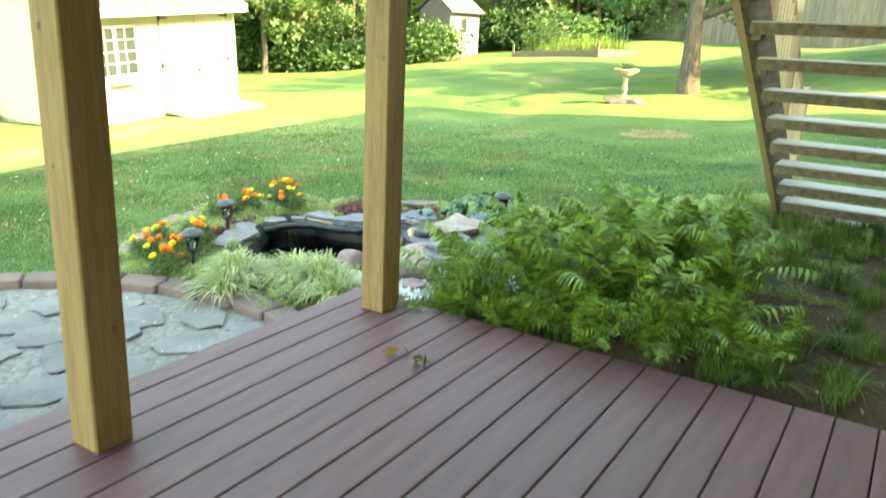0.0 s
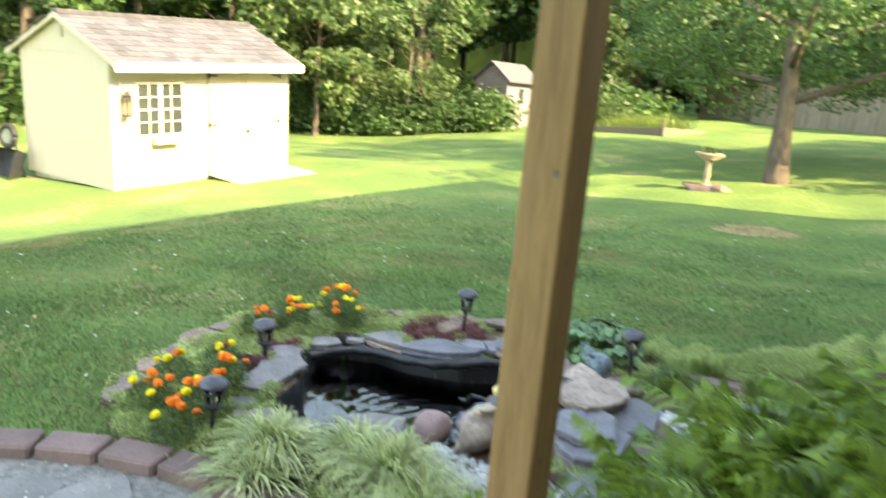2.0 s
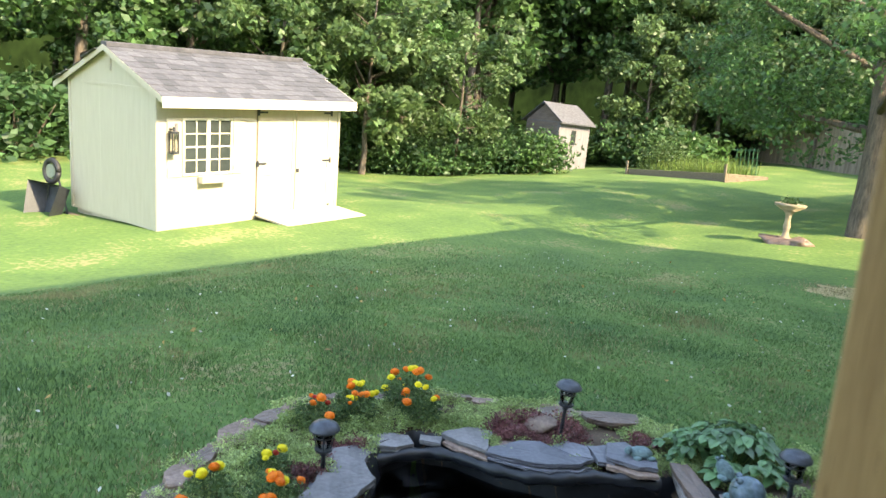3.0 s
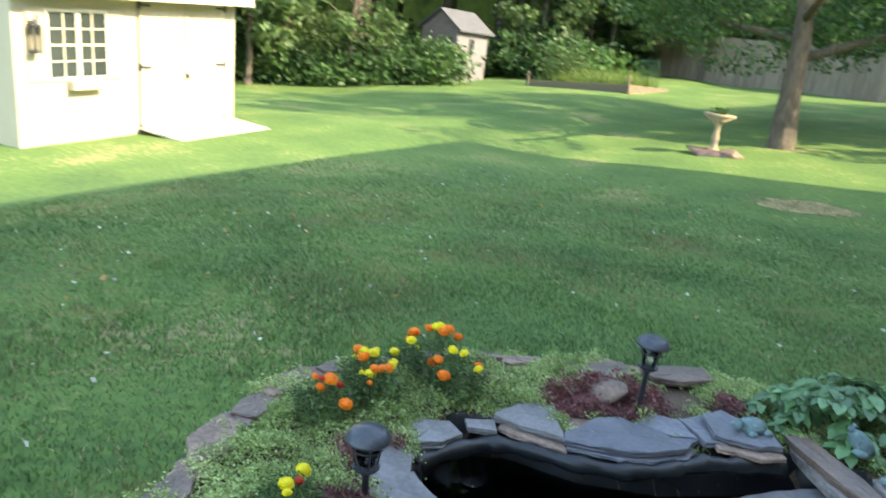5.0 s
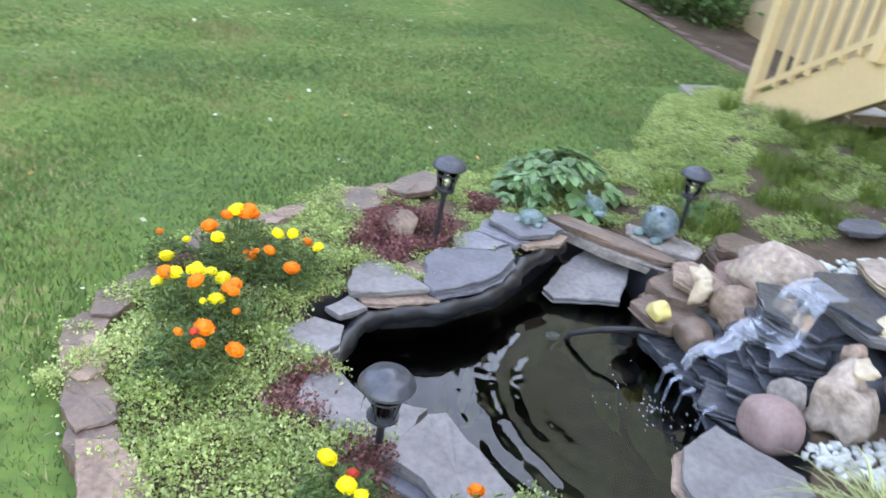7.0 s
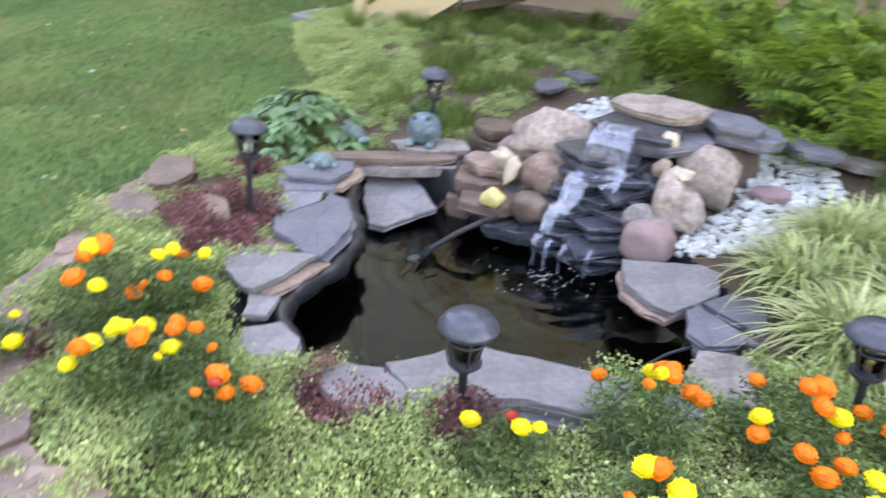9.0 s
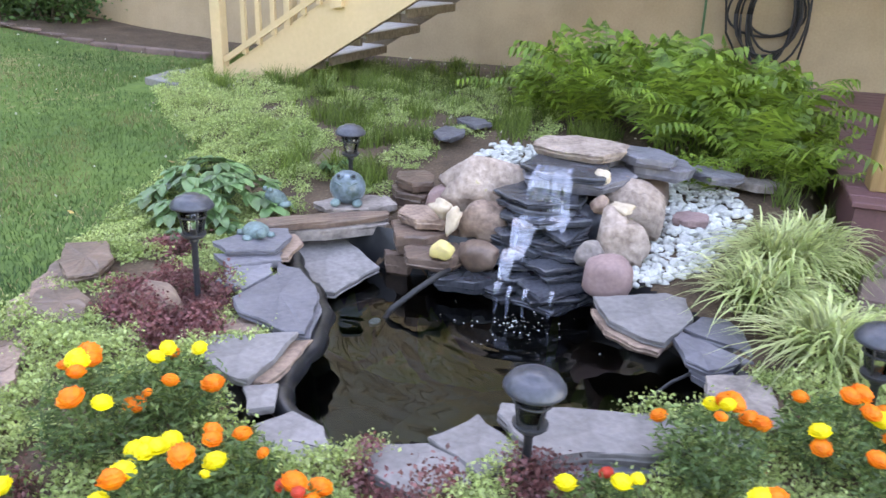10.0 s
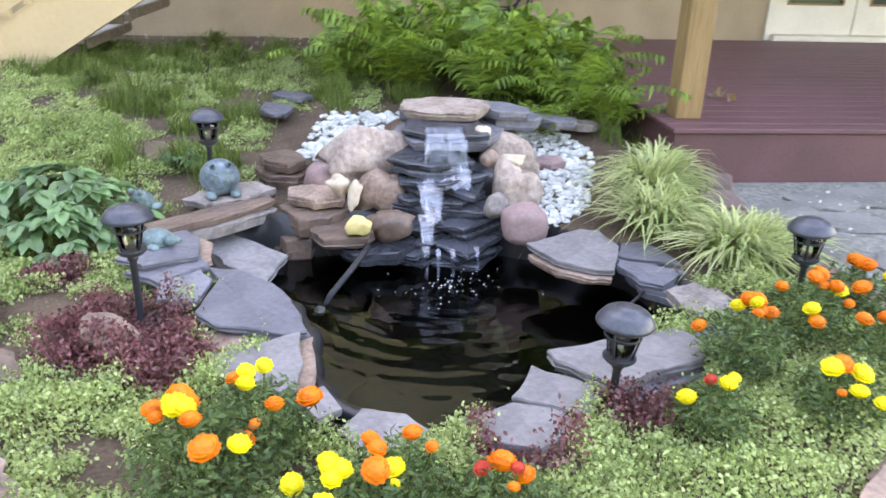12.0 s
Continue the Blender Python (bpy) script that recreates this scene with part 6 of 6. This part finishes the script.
# marigolds
def flower_mesh(seed, material, r):
    rg = np.random.default_rng(seed)
    V, F = [], []
    for ring_, (n_, e0, rr_) in enumerate(((14, -0.15, 1.0), (13, 0.25, 0.95), (11, 0.6, 0.85), (8, 0.95, 0.7), (5, 1.3, 0.5))):
        for k in range(n_):
            a = 2 * math.pi * (k + 0.5 * (ring_ % 2)) / n_ + rg.uniform(-0.12, 0.12)
            e = e0 + rg.uniform(-0.1, 0.1)
            d = np.array([math.cos(a) * math.cos(e), math.sin(a) * math.cos(e), math.sin(e) * 0.9])
            s = np.array([-math.sin(a), math.cos(a), 0])
            u = np.cross(d, s)
            w = r * 0.34
            k0 = len(V)
            V += [d * r * 0.25, d * r * rr_ * 0.8 + s * w - u * w * 0.1, d * r * rr_ * rg.uniform(0.95, 1.08) + u * w * 0.25, d * r * rr_ * 0.8 - s * w - u * w * 0.1]
            F.append((k0, k0 + 1, k0 + 2, k0 + 3))
    me = bpy.data.meshes.new("bloom")
    fill(me, np.array(V), np.array(F))
    b_ = bmesh.new()
    b_.from_mesh(me)
    bmesh.ops.create_icosphere(b_, subdivisions=2, radius=r * 0.84, matrix=Matrix.Diagonal((1, 1, 0.84, 1)))
    b_.to_mesh(me)
    b_.free()
    me.materials.append(M[material])
    return me


BLOOMS = {"o": [flower_mesh(k, "orange", 0.030) for k in range(3)], "y": [flower_mesh(10 + k, "yellow", 0.028) for k in range(3)], "r": [flower_mesh(20, "red", 0.018)], "s": [flower_mesh(30, "orange", 0.018)], "t": [flower_mesh(31, "yellow", 0.016)]}
COL = {"o": "orange", "y": "yellow", "r": "dark red", "s": "orange", "t": "yellow"}


def marigold(seed, x, y, r, h, kinds, label):
    rg = np.random.default_rng(seed)
    t = thing("marigold", pose(x, y, soil_z(x, y)), label, "marigold plant", "marigolds round the pond")
    n_ = int(1500 * (r / 0.14) ** 2)
    d = rg.normal(size=(n_, 3))
    d /= np.linalg.norm(d, axis=1)[:, None]
    c = d * [r, r, h * 0.45] * (rg.uniform(0.3, 1, n_) ** 0.5)[:, None] + [0, 0, h * 0.5]
    c += rg.normal(0, 0.012, c.shape)
    c[:, 2] = np.abs(c[:, 2])
    v, f = leaves(rg, c, 0.026, droop=-0.2, aspect=0.28)
    raw("foliage", v, f, "marigold_leaf", t)
    for k, q in enumerate(kinds):
        a = rg.uniform(0, 2 * math.pi)
        e = rg.uniform(0.15, 1.0)
        bx, by, bz = math.cos(a) * r * e, math.sin(a) * r * e, h * (1.08 - 0.40 * e * e) + rg.uniform(-0.01, 0.02)
        me = BLOOMS[q][k % len(BLOOMS[q])]
        ob = new("flower", me)
        ob.parent = t
        ob.matrix_basis = pose(bx, by, bz, rg.uniform(-25, 25), rg.uniform(-25, 25), rg.uniform(0, 360)) @ Matrix.Scale(rg.uniform(0.75, 1.1), 4)
        tagged(ob, COL[q] + " pompom bloom")
        b_ = bmesh.new()
        tube(b_, [(bx * 0.6, by * 0.6, bz * 0.4), (bx, by, bz - 0.008)], 0.0025, 4)
        part("stem", b_, "marigold_leaf", t)


OY = "bushy marigold with orange and yellow blooms"
marigold(1, -4.84, 5.02, 0.15, 0.24, "oooyyosyoyo", OY + ", the fullest")
marigold(2, -4.68, 4.93, 0.13, 0.20, "ooyyosyo", OY)
marigold(3, -5.00, 4.72, 0.13, 0.18, "yyyotyyoyy", "bushy marigold, mostly yellow blooms")
marigold(4, -5.00, 4.42, 0.14, 0.17, "oosrro", "bushy marigold with orange and small red blooms")
marigold(5, -4.88, 4.62, 0.11, 0.18, "ooost", "bushy marigold with orange blooms")
marigold(6, -4.66, 3.84, 0.11, 0.15, "yytr", "small marigold with yellow blooms")
marigold(7, -4.38, 3.64, 0.13, 0.20, "ooooysooy", "bushy marigold with orange blooms near a slate")
marigold(8, -4.20, 3.36, 0.13, 0.20, "ooosyooy", "bushy marigold with orange blooms near striped grass")
marigold(9, -4.62, 3.50, 0.12, 0.16, "yyytsyo", "bushy marigold, mostly yellow blooms")
marigold(10, -4.05, 3.10, 0.12, 0.20, "ooyooo", OY + " by the kerb")
marigold(11, -4.42, 3.22, 0.12, 0.18, "yooyoo", OY)
marigold(12, -5.08, 5.16, 0.09, 0.12, "yst", "small marigold with yellow blooms")

# ---- lawn blades and litter ----
rn = np.random.default_rng(33)
def lawn_points(n, box_, fall):
    x, y = rn.uniform(box_[0], box_[1], n), rn.uniform(box_[2], box_[3], n)
    k = (x < DX) | (y > DY)
    d = np.hypot(x + 4.5, (y - 4.5))
    k &= rn.uniform(0, 1, n) < np.clip(1.15 - d / fall, 0.03, 1)
    return x[k], y[k]


x, y = lawn_points(620000, (-10.0, 1.1, 1.5, 13.5), 8.0)
bx0 = (x > -5.5) & (x < 1.3) & (y > 2.8) & (y < 8.1)
ok = np.ones(len(x), bool)
cell = {}
for i in np.nonzero(bx0)[0]:
    key = (int(x[i] * 14), int(y[i] * 14))
    if key not in cell:
        cell[key] = inside(BED, x[i], y[i]) > 0.0
    ok[i] = not cell[key]
ok &= np.hypot(x - PC[0], y - PC[1]) > 1.98
ok &= ~((np.abs(x + 0.88) < 0.66) & (np.abs(y - 7.53) < 0.42))
x, y = x[ok], y[ok]
zz = np.maximum(0.033 * np.minimum(0, x + 5.5), -0.5) + 0.08 * np.clip(y + 0.6 * x - 9.5, 0, 22)
t0 = np.clip((-8.0 - x) / 3.5, 0, 1)
zz += 0.066 * (np.clip(y, 5.0, 14.0) - 10.6) * t0 * t0 * (3 - 2 * t0)
t1, t2 = np.clip((x + 3.4) / 2.4, 0, 1), np.clip((y - 3.0) / 0.4, 0, 1)
zz += 0.24 * t1 * t1 * (3 - 2 * t1) * t2 * t2 * (3 - 2 * t2)
hh = 0.034 + 0.006 * np.sin(x * 2.1 + 1.3 * np.sin(y * 1.7)) * np.cos(y * 2.6)
v, f = blades(rn, x, y, zz - 0.006, hh, 0.0045, 0.7)
pick = np.array([noise.noise(Vector((a * 1.1, b_ * 1.1, 9))) for a, b_ in zip(x[::4], y[::4])]) + rn.uniform(-0.3, 0.3, len(x[::4])) > 0.10
vd, fd = blades(rn, x[::4][pick] + 0.01, y[::4][pick], zz[::4][pick] - 0.004, hh[::4][pick] * 0.95, 0.006, 1.2)
tagged(raw("dry_grass", vd, fd, "dry_blade", None, kind="stuff", label="dry straw-coloured blades in the lawn"), "", "grass")
tagged(raw("lawn_grass", v, f, "blade", None, kind="stuff", label="short green lawn grass"), "", "grass")

C = rn.uniform([-8.5, 3.0], [0.5, 14.0], (900, 2))
C = np.array([c for c in C if inside(BED, *c) < 0 and math.hypot(c[0] - PC[0], c[1] - PC[1]) > 2.0 and (c[0] < DX or c[1] > DY)])
C = np.column_stack([C, [ground_z(*c) + 0.035 for c in C]])
h_ = len(C) // 2
tagged(put_leaves("fallen_petals", C[:h_], 0.028, "petal_white", None, rn, droop=0, aspect=0.7, label="small pale fallen petals on the lawn"), "", "litter")
tagged(put_leaves("fallen_leaves", C[h_:h_ + 90], 0.05, "dead", None, rn, droop=0, aspect=0.6, label="small brown fallen leaves on the lawn"), "", "litter")
C = rn.uniform([-1.9, 3.2], [1.1, 7.6], (700, 2))
C = np.column_stack([C, [soil_z(*c) + 0.008 for c in C]])
tagged(put_leaves("wood_chips", C, 0.03, "plank", None, rn, droop=0, aspect=0.5, label="pale chips and dry bits on the soil"), "", "litter")
C = np.column_stack([rn.uniform([-4.5, 1.0], [-2.6, 2.9], (150, 2)), np.full(150, 0.038)])
C = np.array([c for c in C if 0.9 < math.hypot(c[0] - PC[0], c[1] - PC[1]) < 1.75])
tagged(put_leaves("patio_litter", C, 0.022, "petal_white", None, rn, droop=0, aspect=0.7, label="pale bits of leaf on the patio"), "", "litter")
deb = thing("dry_leaves", pose(-1.72, 2.55, DZ), "small curled dry leaves on the deck", "dry leaf")
rd = np.random.default_rng(3)
for k in range(8):
    c = rd.uniform([-0.11, -0.05, 0.008], [0.11, 0.05, 0.03], 3)
    v, f = leaves(rd, c[None, :], 0.075, droop=0.1, aspect=0.55)
    raw("leaf", v, f, "wood_dark" if k % 2 else "dead", deb)

# bare patch, bird bath
b = bmesh.new()
rg = random.Random(2)
pts = [(-3.94 + 0.60 * math.cos(a * 0.0982) * k_, 13.15 + 0.40 * math.sin(a * 0.0982) * k_) for a in range(64) for k_ in (0.95 + 0.35 * noise.noise(Vector((math.cos(a * 0.0982) * 2.5, math.sin(a * 0.0982) * 2.5, 3))) + rg.uniform(-0.14, 0.14),)]
c = b.verts.new((-3.94, 13.15, ground_z(-3.94, 13.15) + 0.016))
r_ = [b.verts.new((px, py, ground_z(px, py) + 0.006)) for px, py in pts]
for i in range(64):
    b.faces.new((c, r_[i], r_[(i + 1) % 64]))
tagged(part("bare_patch", b, "straw", None, "bare straw-coloured patch in the lawn"), "", "soil patch")
rp = np.random.default_rng(71)
qx, qy = -3.94 + rp.normal(0, 0.33, 2200), 13.15 + rp.normal(0, 0.22, 2200)
v, f = blades(rp, qx, qy, np.array([ground_z(a, c_) for a, c_ in zip(qx, qy)]), 0.03, 0.008, 1.3)
tagged(raw("straw_grass", v, f, "dry_blade", None, kind="stuff", label="dead straw-coloured grass round a bare patch"), "", "grass")
bb = thing("bird_bath", pose(-5.85, 16.8, ground_z(-5.85, 16.8)), "pale stone bird bath with a plant in its bowl", "bird bath")
b = bmesh.new()
lathe(b, [(0, -0.05), (0.17, -0.05), (0.17, 0.03), (0.12, 0.08), (0.065, 0.13), (0.05, 0.22), (0.07, 0.30), (0.05, 0.40), (0.055, 0.52), (0.11, 0.60), (0, 0.60)], 20)
part("pedestal", b, "concrete", bb, smooth=True)
b = bmesh.new()
lathe(b, [(0, 0.60), (0.14, 0.605), (0.27, 0.68), (0.285, 0.73), (0.26, 0.735), (0.20, 0.69), (0, 0.66)], 24)
part("bowl", b, "concrete", bb, smooth=True)
rd = np.random.default_rng(8)
c = rd.normal(0, 1, (260, 3)) * [0.09, 0.07, 0.04] + [0, 0, 0.76]
put_leaves("foliage", c, 0.05, "shrub", bb, rd)
b = rock_bm(600, 0.50, 0.40, 0.17, 4, 0.5)
tagged(part("soil_mound", b, "rock_brown", None, "low mound of red-brown soil and stones", pose(-5.75, 16.75, ground_z(-5.75, 16.75) - 0.02), smooth=True), "", "soil mound")

# hoses on the wall
hose = thing("garden_hose", pose(WALL - 0.03, 3.44, 0.86), "loosely coiled black garden hose hung on a wall hook", "garden hose")
rh_ = random.Random(12)
for k in range(9):
    b = bmesh.new()
    ry_, dn_, c_ = rh_.uniform(0.17, 0.32), rh_.uniform(0.16, 0.46), rh_.uniform(-0.06, 0.06)
    tube(b, [(-0.02 - 0.014 * (k % 5), c_ + ry_ * math.cos(a * 0.2618), (0.30 if math.sin(a * 0.2618) > 0 else dn_) * math.sin(a * 0.2618)) for a in range(25)], 0.010, 6)
    part("loop", b, "rubber_black", hose, smooth=True)
b = bmesh.new()
tube(b, [(-0.03, 0.30, 0.9), (-0.03, 0.37, 0.12), (-0.03, 0.33, -0.16), (-0.03, 0.18, -0.40)], 0.010, 6)
part("tail", b, "rubber_black", hose, smooth=True)
b = bmesh.new()
tube(b, [(-0.03, -0.28, 0.5), (-0.03, -0.30, -0.1), (-0.03, -0.26, -0.42)], 0.010, 6)
part("tail", b, "rubber_black", hose, smooth=True)
part("hook", boxed(-0.14, 0.028, -0.04, 0.04, 0.20, 0.27, bevel=0.01), "metal", hose)
b = bmesh.new()
tube(b, [(WALL - 0.03, 3.95, 1.7), (WALL - 0.035, 3.97, 1.0), (WALL - 0.05, 3.96, 0.5), (WALL - 0.12, 3.9, 0.24)], 0.011, 6)
tagged(part("green_hose", b, "hose_green", None, "green hose hanging down the wall", smooth=True), "", "garden hose")

# bed along the house
for i in range(16):
    y0 = 8.3 + i * 0.36
    strip_x = 0.05 + 0.02 * i
    part("edging_block", boxed(strip_x, strip_x + 0.09, y0, y0 + 0.34, ground_z(0, y0) - 0.05, ground_z(0, y0) + 0.06 + 0.028 * 0, bevel=0.01), "kerb", kerb)
sheet("bed_house", [0.14, 0.4, 0.7, 1.0, 1.2], list(np.arange(8.2, 13.21, 0.25)), lambda x, y: ground_z(x, y) + 0.03 + 0.02 * noise.noise(Vector((x * 3, y * 3, 2))), "soil", label="brown soil strip along the house wall")
for i, (x, y) in enumerate(((0.75, 11.6), (0.8, 12.4), (0.8, 10.9))):
    s_ = shrub(200 + i, x, y, 0.38, 0.42, (0.75, 0.9, 0.5)[i], "shrub" if i != 2 else "leaf", 2600, 0.07, "low bright green shrub beside the house wall")

# wheelbarrow behind the shed, garden plot far off
wbw = thing("wheelbarrow", pose(-15.9, 7.9, ground_z(-15.0, 7.55) - 0.3, 0, 0, 10), "dark wheelbarrow leaning on end behind the shed", "wheelbarrow")
b = bmesh.new()
vv = [b.verts.new(p) for p in ((-0.3, -0.35, 0.0), (0.3, -0.35, 0.0), (0.45, -0.15, 0.85), (-0.45, -0.15, 0.85), (-0.2, 0.0, 0.05), (0.2, 0.0, 0.05), (0.3, 0.15, 0.75), (-0.3, 0.15, 0.75))]
for q in ((0, 1, 5, 4), (1, 2, 6, 5), (2, 3, 7, 6), (3, 0, 4, 7), (4, 5, 6, 7)):
    b.faces.new([vv[i] for i in q])
part("tray", b, "black", wbw)
b = bmesh.new()
tube(b, [(0.19 * math.cos(a * 0.3491), 0, 1.05 + 0.19 * math.sin(a * 0.3491)) for a in range(19)], 0.05, 8)
wh = part("wheel", b, "rubber_black", wbw, smooth=True)
b = bmesh.new()
bmesh.ops.create_cone(b, cap_ends=True, segments=16, radius1=0.13, radius2=0.13, depth=0.05, matrix=Matrix.Translation((0, 0, 1.05)) @ Matrix.Rotation(math.pi / 2, 4, "X"))
part("rim", b, "metal", wh)
b = bmesh.new()
for s in (-1, 1):
    tube(b, [(0.09 * s, 0.02, 1.08), (0.25 * s, 0.1, 0.5), (0.3 * s, 0.2, 0.0)], 0.018, 6)
part("frame", b, "black", wbw)
gp = thing("raised_garden_plot", pose(-14.6, 28.3, ground_z(-14.6, 28.3), 0, -4, -15), "timber-edged garden plot grown over with tall weeds", "garden plot")
for x0, x1, y0, y1 in ((0, 4.2, 0, 0.1), (0, 4.2, 2.4, 2.5), (0, 0.1, 0.1, 2.4), (4.1, 4.2, 0.1, 2.4)):
    part("timber", boxed(x0, x1, y0, y1, -0.3, 0.2, bevel=0.01), "wood_dark", gp)
for x in (0.0, 4.15):
    part("corner_post", boxed(x - 0.04, x + 0.04, -0.06, 0.0, -0.3, 0.5), "wood_dark", gp)
rd = np.random.default_rng(9)
px, py = rd.uniform(0.2, 4.0, 2600), rd.uniform(0.2, 2.3, 2600)
v, f = blades(rd, px, py, px * 0, rd.uniform(0.25, 0.8, 2600), 0.025, 0.35)
raw("grass", v, f, "rough_grass", gp, kind="stuff")
c = rd.normal(0, 1, (1800, 3)) * [0.45, 0.4, 0.35] + [0.9, 1.0, 0.75]
put_leaves("bush", c, 0.10, "leaf_light", gp, rd)
b = bmesh.new()
for k in range(6):
    tube(b, [(3.2 + 0.16 * k, 2.0, 0), (3.2 + 0.16 * k, 2.0, 1.15)], 0.012, 5)
for k in range(4):
    tube(b, [(3.15, 2.0, 0.25 + 0.28 * k), (4.05, 2.0, 0.25 + 0.28 * k)], 0.012, 5)
part("trellis", b, "hose_green", gp, "pale blue-green wire trellis")

# ---- deck boards ----
me_b = mesh_of("board", boxed(-0.0735, 0.0735, -4.0, DY, -0.026, 0.0, bevel=0.004), "deck")
x = -2.3775 + 0.07625
while x < WALL - 0.07:
    ob = new("board", me_b)
    ob.parent, ob.location = deck, (x, 0, DZ)
    x += 0.1525
part("board", boxed(DX, DX + 0.1175, -4.0, DY, DZ - 0.026, DZ, bevel=0.004), "deck", deck)
